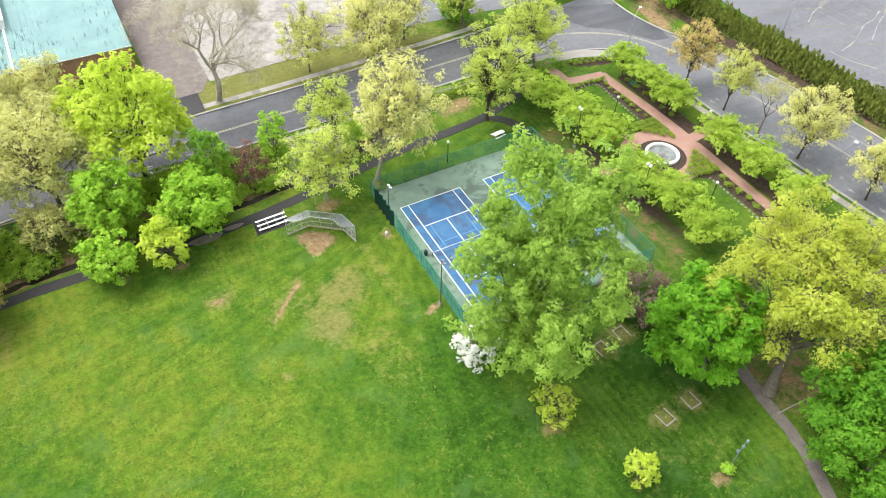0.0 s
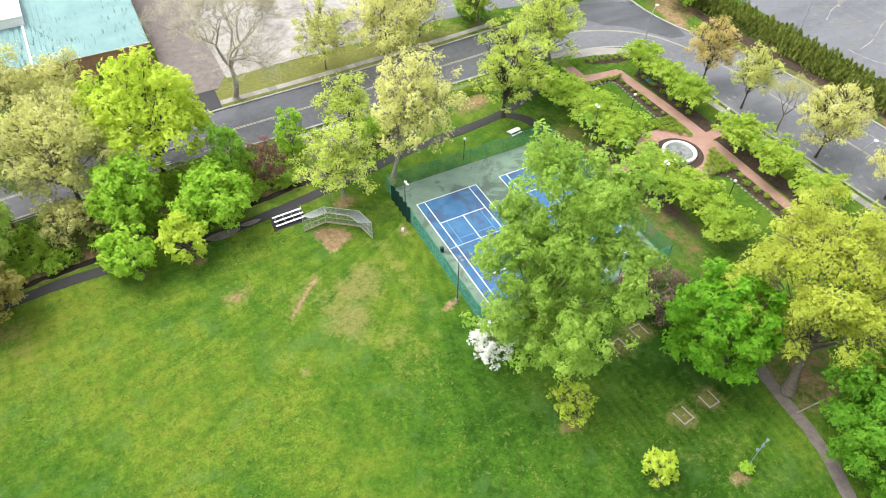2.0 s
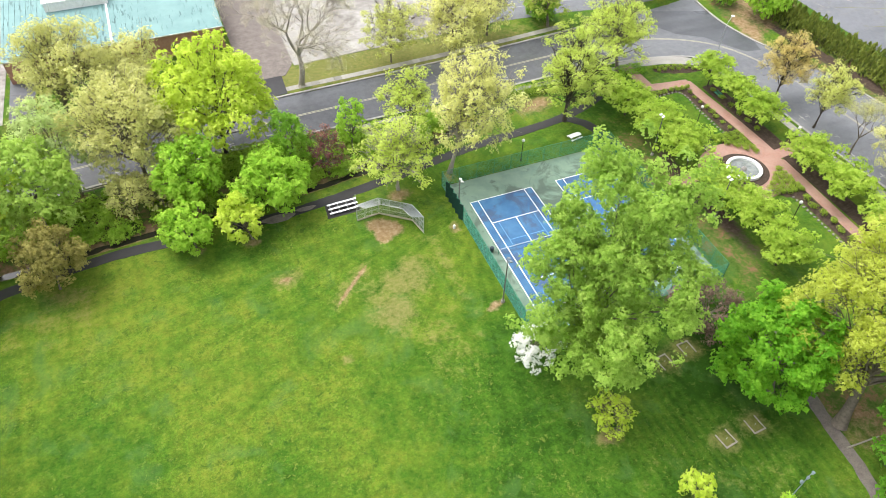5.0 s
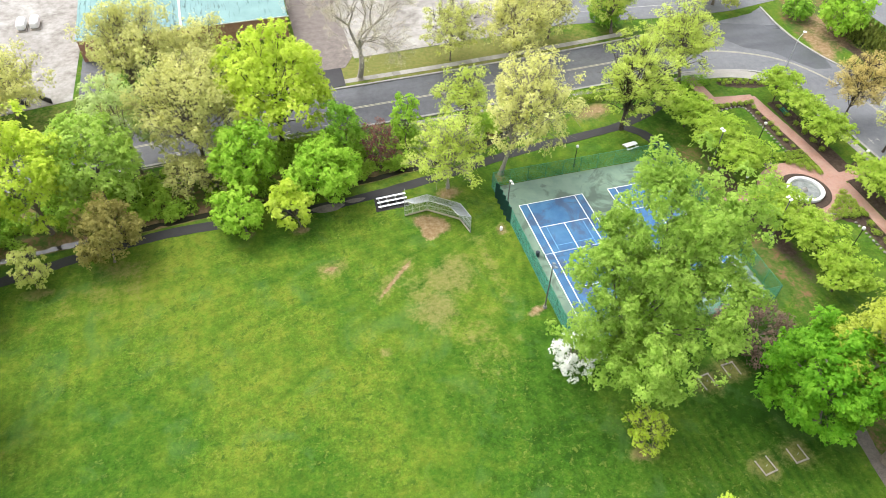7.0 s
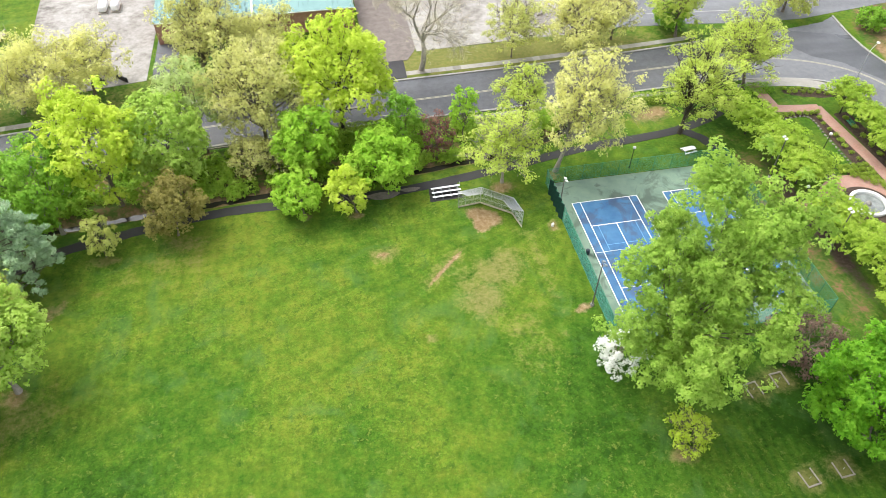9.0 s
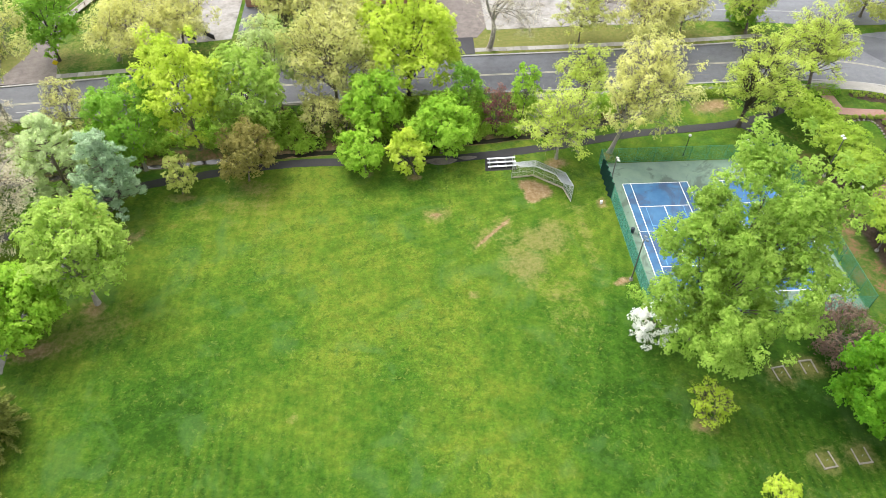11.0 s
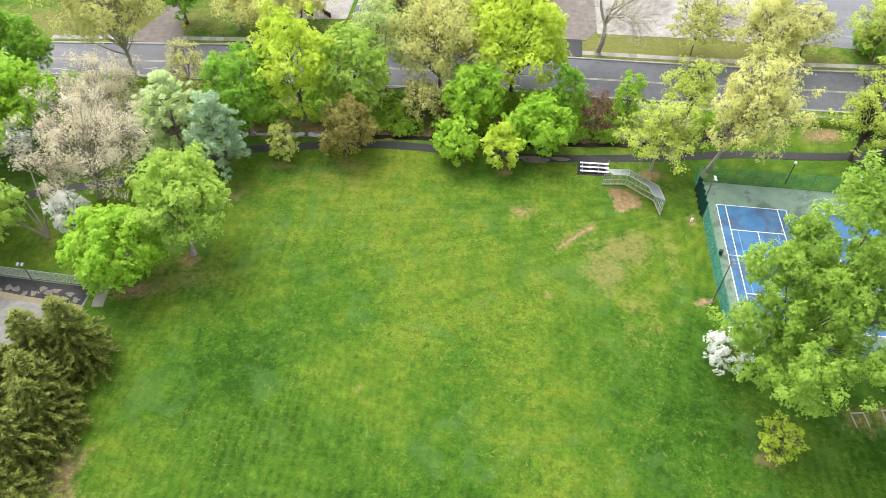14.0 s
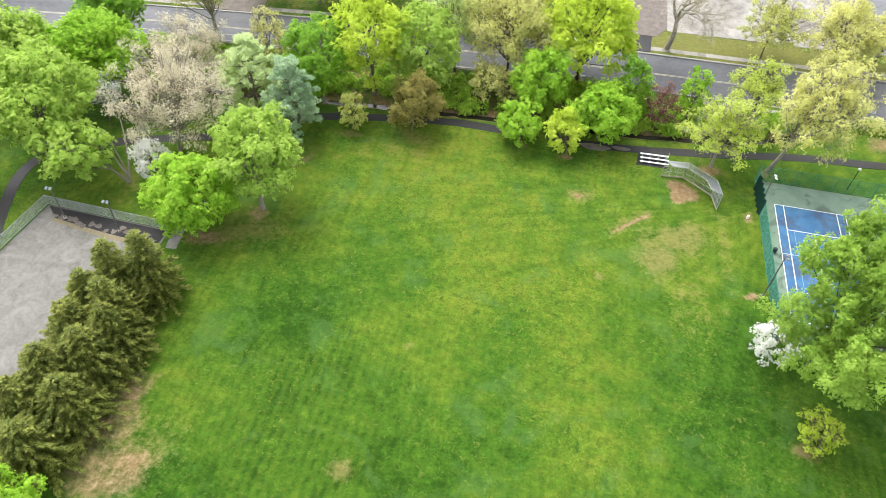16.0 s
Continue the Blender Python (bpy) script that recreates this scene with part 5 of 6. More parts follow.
def sprays(name, p, axis, size, material, rng, leaves=6, droop=0.3):
    """Sprays of leaves: at each point a whorl of blades that spread about the axis and droop at their tips."""
    n = len(p)
    axis = axis / (np.linalg.norm(axis, axis=1)[:, None] + 1e-9)
    u = np.cross(axis, rng.standard_normal((n, 3)))
    u /= np.linalg.norm(u, axis=1)[:, None] + 1e-9
    w = np.cross(axis, u)
    ang = 2 * math.pi * (np.arange(leaves)[None, :] + rng.uniform(-0.35, 0.35, (n, leaves))) / leaves
    d = u[:, None, :] * np.cos(ang)[..., None] + w[:, None, :] * np.sin(ang)[..., None]
    side = np.cross(np.broadcast_to(axis[:, None, :], d.shape), d)
    A = axis[:, None, :]
    s = (np.asarray(size)[:, None] * rng.uniform(0.65, 1.3, (n, leaves)))[..., None]
    c = p[:, None, :] + 0.22 * s * rng.standard_normal(d.shape)
    drop = droop * rng.uniform(-0.6, 2.0, (n, leaves, 1))
    wide = s * rng.uniform(0.30, 0.46, (n, leaves, 1))
    roll = A * s * rng.uniform(-0.2, 0.2, (n, leaves, 1))
    near, far = c - 0.15 * s * d, c + s * d - A * s * drop
    flip = rng.random((n, leaves, 1)) < 0.5
    tip, butt = np.where(flip, near, far), np.where(flip, c + 0.85 * s * d - A * s * drop * 0.8, c + 0.05 * s * d)
    v = np.stack([butt + side * wide + roll, tip, butt - side * wide - roll], 2).reshape(-1, 3)
    return blades(name, v, np.repeat(rng.random(n), leaves), material, 3)


class Wood:
    """Collects tapered tubes into one mesh."""

    def __init__(self):
        self.v, self.f = [], []

    def tube(self, pts, radii, sides=6):
        pts = np.asarray(pts, float)
        d = np.gradient(pts, axis=0)
        k0 = len(self.v)
        for i, (p, r) in enumerate(zip(pts, radii)):
            a = d[i] / (np.linalg.norm(d[i]) + 1e-9)
            u = np.cross(a, (0.31, 0.9, 0.2))
            u /= np.linalg.norm(u) + 1e-9
            w = np.cross(a, u)
            for j in range(sides):
                q = 2 * math.pi * j / sides
                self.v.append(p + r * (u * math.cos(q) + w * math.sin(q)))
        for i in range(len(pts) - 1):
            for j in range(sides):
                a, b = k0 + i * sides + j, k0 + i * sides + (j + 1) % sides
                self.f.append((a, b, b + sides, a + sides))
        self.f.append(tuple(k0 + (len(pts) - 1) * sides + j for j in range(sides)))

    def bend(self, a, b, sag, rng, n=5, wander=0.06):
        """A curved line from a to b that first rises."""
        a, b = np.asarray(a, float), np.asarray(b, float)
        L = np.linalg.norm(b - a)
        t = np.linspace(0, 1, n)[:, None]
        mid = a * 0.5 + b * 0.5 + np.array([0, 0, sag * L]) + rng.standard_normal(3) * wander * L
        return (1 - t) ** 2 * a + 2 * t * (1 - t) * mid + t * t * b

    def mesh(self, name, material):
        return mesh_of(name, self.v, self.f, material, True)


def ball_points(rng, n):
    d = rng.standard_normal((n, 3))
    return d / np.linalg.norm(d, axis=1)[:, None]


def tree(name, label, at, crown, leaf, clumps=60, clump=0.26, fill=1.0, size=0.34, trunk=0.3, bark=None, flat=1.0, low=-0.75, seed=0, hollow=0.62, fork=0.35, group="", limbs=26, lean=None, lobes=(), stems=()):
    """A broad-leaved tree. at: its foot; crown: (dx, dy, z, r, rz) of the crown's middle and radii. clumps of leaves sit
    on limbs that spring from the trunk; fill: how closely the leaves of a clump stand; flat: below 1, boughs lie in layers."""
    rng = np.random.default_rng(seed + int(abs(at[0]) * 7 + abs(at[1]) * 13))
    dx, dy, cz, r, rz = crown
    size = size * 1.14
    c = np.array([dx, dy, cz])
    dirs = []
    i = 0
    while len(dirs) < clumps:
        g = (i + 0.5) / (clumps * 1.12)
        zz = 1 - 2 * (g % 1.0)
        a = i * 2.39996 + rng.uniform(-0.5, 0.5)
        zz = np.clip(zz + rng.uniform(-0.12, 0.12), -1, 1)
        i += 1
        if zz < low:
            continue
        q = math.sqrt(max(0, 1 - zz * zz))
        dirs.append((q * math.cos(a), q * math.sin(a), zz))
    dirs = np.array(dirs)
    off = rng.uniform(0, 50, 3)
    lump = np.array([1 + 0.24 * noise.noise(Vector(d * 1.7 + off)) for d in dirs])
    rad = rng.uniform(hollow, 1.02 - 0.6 * clump, clumps) * lump
    rad[rng.random(clumps) < 0.16] *= 0.6
    cr = clump * r * rng.uniform(0.7, 1.25, clumps)
    mids = c + dirs * np.stack([r * rad, r * rad, rz * rad], 1)
    if lobes:
        big = np.array(lobes)
        pick = rng.choice(len(big), clumps, p=big[:, 3] ** 1.4 / np.sum(big[:, 3] ** 1.4))
        mids = big[pick, :3] + dirs * (big[pick, 3:4] * rad[:, None]) * np.array([1, 1, 1.0]) * np.stack([np.ones(clumps), np.ones(clumps), big[pick, 4] / big[pick, 3]], 1)
    mids[:, 2] = np.maximum(mids[:, 2], cr * 0.8 + 0.3)
    top = tagged(new(name), label, "tree", group)
    top.matrix_basis = pose(at[0], at[1], 0.0, 0, 0, 0)
    # wood
    w = Wood()
    bark = bark or BARK
    head = np.array([dx * 0.75, dy * 0.75, min(cz + 0.30 * rz, max(cz - 0.1 * rz, 1.2))])
    t0 = w.bend((0, 0, -0.15), head, 0.0, rng, 7, 0.025 if lean is None else lean)
    rr = np.linspace(1, 0.34, 7) * trunk
    rr[0] *= 1.45
    w.tube(t0, rr, 9)
    for e in stems:
        w.tube(w.bend((0.2, 0, 0.5), e, 0.06, rng, 6), np.linspace(0.75 * trunk, 0.3 * trunk, 6), 7)
    order = rng.permutation(clumps)[:limbs]
    for k in order:
        f = np.clip(fork + 0.6 * rng.random() * (mids[k, 2] / (cz + rz)), 0.12, 0.97)
        s = t0[min(6, int(f * 6))] * (1 - (f * 6) % 1) + t0[min(6, int(f * 6) + 1)] * ((f * 6) % 1)
        if s[2] > mids[k, 2] + 0.1 * rz:
            s = t0[max(1, int(0.35 * 6))]
        r0 = trunk * rng.uniform(0.2, 0.34)
        line = w.bend(s, mids[k], 0.10, rng, 5)
        w.tube(line, np.linspace(r0, 0.03, 5), 5)
        for _ in range(3):
            e = mids[k] + rng.standard_normal(3) * cr[k] * 0.55
            w.tube(w.bend(line[3], e, 0.06, rng, 3), (r0 * 0.4, r0 * 0.2, 0.012), 4)
    if fill < 0.72:
        for m, q in zip(mids, cr):
            s = m + (c - m) * 0.25 - np.array([0, 0, 0.3 * q])
            for _ in range(4):
                e = m + rng.standard_normal(3) * q * 0.75 + np.array([0, 0, 0.35 * q])
                w.tube(w.bend(s, e, 0.04, rng, 3), (0.045, 0.03, 0.012), 3)
    hung("trunk", w.mesh("trunk", bark), top)
    # leaves: sprays over the outer side of every clump
    thin = fill < 0.72
    reach = size * (0.66 if thin else 0.82)
    ps, ns = [], []
    for m, q, d in zip(mids, cr, dirs):
        n = max(4, int(fill * (2.5 if thin else 2.4) * q * q * flat ** 0.5 / (reach * reach)))
        o = ball_points(rng, n)
        o = np.where((o[:, 2] < -0.3)[:, None] & (rng.random(n) < 0.6)[:, None], -o, o)
        o = o + 0.4 * d
        o /= np.linalg.norm(o, axis=1)[:, None]
        rad_ = q * (rng.uniform(0.15, 1.2, n) ** 0.6 if thin else rng.uniform(0.55, 1.12, n))
        rad_ *= 1 + 0.25 * np.sin(o[:, 0] * 5 + m[0] * 3) * np.sin(o[:, 1] * 5 + m[1] * 2)
        ps.append(m + o * rad_[:, None] * np.array([1, 1, flat]))
        ns.append(o * np.array([1, 1, 1 / flat]) + np.array([0, 0, 0.7]) + 0.3 * rng.standard_normal((n, 3)))
    p, q = np.concatenate(ps), np.concatenate(ns)
    keep = p[:, 2] > 0.25
    p, q = p[keep], q[keep]
    mat = LEAF[leaf] if isinstance(leaf, str) else leaf
    hung("crown", sprays("crown", p, q, reach * rng.uniform(0.7, 1.3, len(p)), mat, rng, 5 if thin else 7), top)
    return top


def twig_tree(name, label, at, h, spread, leaf, buds=2500, trunk=0.42, bark=None, seed=3, size=0.2, depth=5, lift=0.72, shape=1.0):
    """A tree still nearly bare: forking limbs down to twigs, with small buds on them."""
    rng = np.random.default_rng(seed)
    w = Wood()
    ends = []
    bark = bark or BARK

    def grow(p, d, length, r, level):
        q = p + d * length
        k = 4 if level < 3 else 3 if level < 5 else 2
        w.tube(w.bend(p, q, 0.03, rng, k, 0.05), np.linspace(r, r * 0.62, k), 7 if level < 2 else 4 if level < 4 else 3)
        if level >= depth:
            ends.append((p, q))
            return
        if level >= depth - 2:
            ends.append((p, q))
        k = 3 if level < 3 else 2 + (rng.random() < 0.75)
        for j in range(k):
            a = rng.uniform(0, 2 * math.pi) if level else 2 * math.pi * j / k + rng.uniform(-0.4, 0.4)
            u = np.cross(d, (0.3, 0.8, 0.4))
            u /= np.linalg.norm(u)
            v = np.cross(d, u)
            tilt = rng.uniform(0.35, 0.8) * spread
            e = d * math.cos(tilt) + (u * math.cos(a) + v * math.sin(a)) * math.sin(tilt) + np.array([0, 0, 0.10])
            e /= np.linalg.norm(e)
            grow(q, e, length * rng.uniform(lift - 0.12, lift + 0.08), r * 0.6, level + 1)

    top = tagged(new(name), label, "tree")
    top.matrix_basis = pose(at[0], at[1], 0)
    first = h * 0.27
    w.tube([(0, 0, -0.15), (0, 0, 0.5)], (trunk * 1.5, trunk), 9)
    grow(np.array([0, 0, 0.4]), np.array([0.04, -0.02, 1.0]), first, trunk, 0)
    hung("trunk", w.mesh("trunk", bark), top)
    e = rng.integers(0, len(ends), buds)
    a, b = np.array([ends[i][0] for i in e]), np.array([ends[i][1] for i in e])
    p = a + (b - a) * rng.random((buds, 1)) + rng.standard_normal((buds, 3)) * 0.22
    hung("crown", leaf_mesh("crown", p, ball_points(rng, buds) + (0, 0, 0.4), size * rng.uniform(0.6, 1.4, buds), LEAF[leaf], 0.8, rng=rng), top)
    return top


def spruce(label, at, h, r, leaf="spruce", droop=0.16, whorls=26, size=0.46, seed=1):
    """A conifer: whorls of drooping boughs, each fringed with hanging sprays of needles."""
    rng = np.random.default_rng(seed)
    top = tagged(new("spruce_tree"), label, "conifer")
    top.matrix_basis = pose(at[0], at[1], 0)
    w = Wood()
    w.tube([(0, 0, -0.15), (0, 0, h * 0.5), (0, 0, h * 0.98)], (0.03 * h, 0.018 * h, 0.02), 8)
    ps, ns, ts = [], [], []
    for i in range(whorls):
        f = (i + rng.uniform(0, 0.5)) / whorls
        z = 0.06 * h + 0.93 * h * f
        length = 1.15 * r * (1 - f) ** 0.75 * rng.uniform(0.8, 1.1) + 0.25
        n = int(7 + 6 * (1 - f))
        for j in range(n):
            a = 2 * math.pi * (j + rng.uniform(-0.3, 0.3)) / n + i * 1.1
            L = length * rng.uniform(0.72, 1.12)
            d = np.array([math.cos(a), math.sin(a), 0])
            t = np.linspace(0, 1, 5)[:, None]
            line = np.array([0, 0, z]) + d * L * t + np.array([0, 0, 1]) * (L * (0.12 * t - droop * t ** 2 * (1 - 0.4 * f)))
            w.tube(line[[0, 2, 4]], (0.045, 0.03, 0.012), 4)
            m = max(8, int(L * 21))
            s = rng.random(m) ** 0.6
            base = np.array([0, 0, z]) + d * (L * s)[:, None] + np.array([0, 0, 1]) * (L * (0.12 * s - droop * s ** 2 * (1 - 0.4 * f)))[:, None]
            side = np.cross(d, (0, 0, 1))
            sg = rng.choice([-1, 1], m)[:, None]
            along = d * 0.8 + side * sg * rng.uniform(0.2, 0.9, (m, 1)) + np.array([0, 0, 1]) * rng.uniform(-0.25, 0.55, (m, 1))
            ps.append(base + along * 0.22 + rng.standard_normal((m, 3)) * 0.07)
            ts.append(along)
            ns.append(np.array([0, 0, 1.0]) - d * 0.15 + rng.standard_normal((m, 3)) * 0.35)
    hung("trunk", w.mesh("trunk", BARK_DARK), top)
    p = np.concatenate(ps)
    hung("crown", leaf_mesh("crown", p, np.concatenate(ns), size * rng.uniform(0.6, 1.25, len(p)), LEAF[leaf], 0.42, np.concatenate(ts), rng, True), top)
    return top


def pine(label, at, h, r, leaf, seed=1):
    """A soft pine: upturned plumes of long needles on level boughs."""
    rng = np.random.default_rng(seed)
    top = tagged(new("pine_tree"), label, "conifer")
    top.matrix_basis = pose(at[0], at[1], 0)
    w = Wood()
    w.tube([(0, 0, -0.15), (0.1, 0, h * 0.5), (0, 0.1, h * 0.96)], (0.26, 0.18, 0.04), 8)
    ps, ns, ts = [], [], []
    for i in range(15):
        f = (i + 0.5) / 15
        z = 0.10 * h + 0.88 * h * f
        L0 = r * min(1.0, 1.35 * (1 - f) ** 0.75 + 0.12)
        for j in range(int(6 + 3 * (1 - f))):
            a = rng.uniform(0, 2 * math.pi)
            L = L0 * rng.uniform(0.6, 1.05)
            tip = np.array([math.cos(a) * L, math.sin(a) * L, z + 0.22 * L])
            w.tube(w.bend((0, 0, z - 0.3), tip, -0.05, rng, 4), np.linspace(0.07, 0.02, 4), 4)
            for _ in range(4):
                m = np.array([math.cos(a), math.sin(a), 0]) * L * rng.uniform(0.45, 1.0) + np.array([0, 0, z + 0.18 * L]) + rng.standard_normal(3) * (0.34, 0.34, 0.22)
                n = 62
                o = ball_points(rng, n)
                o[:, 2] = np.abs(o[:, 2]) * 1.1 - 0.2
                q = 0.62 * rng.uniform(0.5, 1.0, n)[:, None]
                ps.append(m + o * q)
                ts.append(o + (math.cos(a) * 0.5, math.sin(a) * 0.5, 0.5))
                ns.append(ball_points(rng, n) + (0, 0, 0.6))
    hung("trunk", w.mesh("trunk", BARK), top)
    p = np.concatenate(ps)
    hung("crown", leaf_mesh("crown", p, np.concatenate(ns), 0.42 * rng.uniform(0.7, 1.3, len(p)), LEAF[leaf], 0.42, np.concatenate(ts), rng, True), top)
    return top


# the large tree over the courts and its neighbours
ELM_LOBES = ((-2.4, -2.6, 16.0, 5.4, 6.0), (0.6, -5.0, 21.5, 4.8, 5.2), (-1.5, -5.5, 10.5, 4.2, 4.2), (0.8, 0.8, 29.7, 4.9, 5.9), (-1.1, 3.8, 21.6, 4.5, 5.3), (4.4, -5.3, 29.0, 4.7, 5.1), (-4.6, 1.2, 19.1, 4.5, 4.8), (1.7, -1.4, 19.4, 6.8, 8.0), (4.3, -8.0, 22.5, 4.9, 5.0), (6.7, 1.3, 20.8, 5.2, 5.6), (-5.4, -3.9, 12.4, 5.8, 5.6), (-2.7, -9.1, 14.5, 5.1, 5.0), (2.7, -10.9, 18.4, 4.2, 4.1), (5.2, 1.2, 8.0, 6.0, 5.8), (-2.2, -11.4, 12.0, 2.8, 2.7))
tree("elm_tree", "huge fresh green tree spreading over the tennis courts", (1.3, -31.2), (-0.4, -2.0, 16.5, 12.0, 15.0), "elm_old", 640, 0.092, 0.78, 0.24, 0.42, BARK, hollow=0.2, low=-0.8, limbs=34, fork=0.2, flat=1.15, lobes=ELM_LOBES)
tree("dogwood_tree", "white flowering dogwood beside the tennis fence", (-4.3, -29.6), (0.3, -1.1, 3.4, 3.5, 3.5), "white", 90, 0.16, 0.74, 0.17, 0.12, seed=4)
tree("young_tree", "small yellow-green tree alone on the lawn", (-0.6, -43.4), (0.6, 0.8, 2.8, 3.0, 2.7), "lime", 90, 0.17, 0.71, 0.18, 0.09, seed=5)
tree("young_tree", "small rounded lime-green tree on the lawn", (4.1, -54.7), (0.0, 0.5, 2.8, 2.1, 3.0), "lime", 60, 0.2, 0.9, 0.16, 0.08, seed=6)
tree("maple_tree", "dense deep green maple beside the path", (22.0, -46.2), (-0.8, 1.8, 7.6, 7.3, 7.6), "vivid", 140, 0.17, 1.15, 0.32, 0.35, seed=7)
tree("oak_tree", "tall yellow-green oak with a grey leaning trunk", (26.8, -53.0), (6.0, 4.8, 14.6, 13.0, 9.4), "oak", 230, 0.125, 0.66, 0.28, 0.7, BARK, seed=8, hollow=0.45, limbs=60)
tree("maple_tree", "broad dense green maple at the lawn's edge", (29.5, -66.5), (0.0, 1.2, 8.5, 10.0, 8.4), "shade", 170, 0.16, 1.0, 0.33, 0.4, seed=9)
tree("plum_tree", "small purple-brown tree behind the tennis fence", (21.0, -33.6), (-0.4, 0.4, 3.0, 5.4, 2.6), "purple", 70, 0.2, 0.42, 0.24, 0.16, seed=10)
# along the path
tree("pale_maple_tree", "pale yellow-green tree beside the footpath", (-9.8, 7.1), (0.0, 0.2, 7.6, 8.2, 5.6), "pale", 150, 0.14, 0.46, 0.25, 0.26, BARK_PALE, seed=11, hollow=0.35, limbs=60, low=-0.5, flat=0.7)
tree("budding_oak_tree", "straw-coloured budding oak beside the footpath", (-0.3, 8.2), (3.4, -0.8, 14.2, 8.0, 9.4), "straw", 150, 0.17, 0.55, 0.32, 0.38, BARK_PALE, seed=12, hollow=0.4, limbs=60)
tree("pale_maple_tree", "thin pale green tree on the bank", (-2.9, 18.9), (-0.7, 0.2, 9.0, 5.6, 4.6), "pale", 60, 0.22, 0.5, 0.3, 0.2, seed=13, hollow=0.4)
tree("budding_oak_tree", "pale yellow-green oak with a dark trunk by the path", (24.9, 14.3), (0.3, 0.0, 10.8, 7.6, 9.4), "pale", 140, 0.16, 0.62, 0.24, 0.36, BARK_DARK, seed=14, hollow=0.35, limbs=60, flat=0.6)
tree("lime_tree", "yellow-green tree near the street corner", (43.0, 25.4), (-1.7, 1.2, 9.4, 8.8, 7.0), "pale", 135, 0.16, 0.66, 0.26, 0.36, seed=15, hollow=0.35, limbs=60, flat=0.6)
tree("lime_tree", "yellow-green tree at the roadside lawn", (38.0, 45.8), (-1.0, 0.5, 9.6, 6.8, 8.9), "pale", 75, 0.22, 0.63, 0.30, 0.3, seed=16, hollow=0.4)
tree("maple_tree", "bright lime-green roadside tree", (-34.4, 25.0), (0.6, 0.6, 12.6, 9.6, 8.6), "lime", 100, 0.2, 0.8, 0.42, 0.42, BARK_DARK, seed=17, hollow=0.5, limbs=40)
tree("budding_oak_tree", "olive budding roadside oak", (-47.5, 23.4), (0.2, 0.4, 11.8, 9.0, 9.6), "olive", 110, 0.2, 0.6, 0.34, 0.36, seed=18, hollow=0.4, limbs=50)
tree("budding_oak_tree", "olive budding oak north of the road", (-59.0, 44.1), (2.0, 0.5, 11.2, 9.2, 8.4), "olive", 100, 0.2, 0.55, 0.35, 0.36, seed=19, hollow=0.4, limbs=50)
tree("budding_oak_tree", "olive budding oak beside the brick building", (-47.0, 47.0), (0.0, 0.0, 7.2, 7.4, 5.6), "olive", 81, 0.22, 0.69, 0.32, 0.33, seed=20, hollow=0.4)
tree("willow_tree", "soft pale green roadside tree", (-57.6, 23.6), (-1.2, 0.6, 11.0, 5.6, 7.6), "willow", 110, 0.17, 0.75, 0.22, 0.2, seed=21)
tree("maple_tree", "rounded bright green maple on the bank", (-41.1, 13.9), (0.3, 0.2, 7.6, 5.3, 5.2), "maple", 60, 0.26, 0.95, 0.42, 0.2, seed=23)
tree("maple_tree", "small bright green maple at the lawn's edge", (-42.3, 5.3), (-0.5, 0.3, 4.3, 4.1, 3.6), "maple", 46, 0.28, 0.9, 0.40, 0.15, seed=24)
tree("maple_tree", "small yellow-green maple at the lawn's edge", (-34.1, 4.2), (-1.2, 0.4, 4.6, 3.5, 4.2), "lime", 42, 0.26, 1.25, 0.32, 0.14, seed=25)
tree("maple_tree", "broad bright green maple beside the footpath", (-29.4, 9.6), (0.0, 0.2, 5.4, 6.0, 4.6), "maple", 60, 0.26, 0.95, 0.42, 0.2, seed=26)
tree("young_tree", "dark green upright tree on the bank", (-24.6, 17.2), (0, 0, 6.8, 3.4, 5.6), "deep", 40, 0.3, 0.9, 0.32, 0.16, seed=27)
tree("plum_tree", "wine-red small tree on the bank", (-19.2, 15.4), (0, 0, 5.2, 3.1, 4.6), "wine", 36, 0.28, 0.55, 0.24, 0.12, seed=28)
tree("young_tree", "upright green tree on the bank", (-13.8, 19.4), (0, 0, 6.2, 2.6, 5.2), "maple", 34, 0.32, 0.8, 0.30, 0.13, seed=29)
tree("beech_tree", "rounded bronze-leaved tree on the lawn", (-61.4, 4.0), (0.6, 0.6, 5.5, 4.6, 5.5), "bronze", 60, 0.27, 0.85, 0.24, 0.16, seed=30)
tree("young_tree", "small golden-green tree on the lawn", (-71.6, 1.4), (0.3, 0.4, 3.7, 2.6, 4.0), "gold", 70, 0.2, 0.85, 0.19, 0.1, seed=31)
tree("maple_tree", "tall lime-green tree on the creek bank", (-70.6, 12.6), (-0.6, 0.0, 12.8, 7.8, 9.2), "lime", 95, 0.22, 0.75, 0.4, 0.34, seed=32, hollow=0.5, low=-0.92)
tree("maple_tree", "tall fresh green tree on the creek bank", (-62.6, 16.4), (0.2, 0.1, 9.6, 7.4, 7.0), "elm", 90, 0.22, 0.8, 0.42, 0.3, seed=33, low=-0.9)
tree("maple_tree", "deep green leaning tree beside the creek", (-78.6, 7.6), (-0.7, 0.2, 9.2, 6.6, 8.6), "deep", 75, 0.24, 0.85, 0.4, 0.28, BARK_PALE, seed=34, low=-0.9)
tree("young_tree", "thin tan-green tree by the road", (-92.0, 16.0), (0.4, 0.3, 6.6, 4.2, 6.2), "olive", 70, 0.2, 0.55, 0.22, 0.15, seed=35)
pine("pale green soft-needled pine at the lawn's edge", (-88.6, 1.0), 16.0, 6.4, "pine", 36)
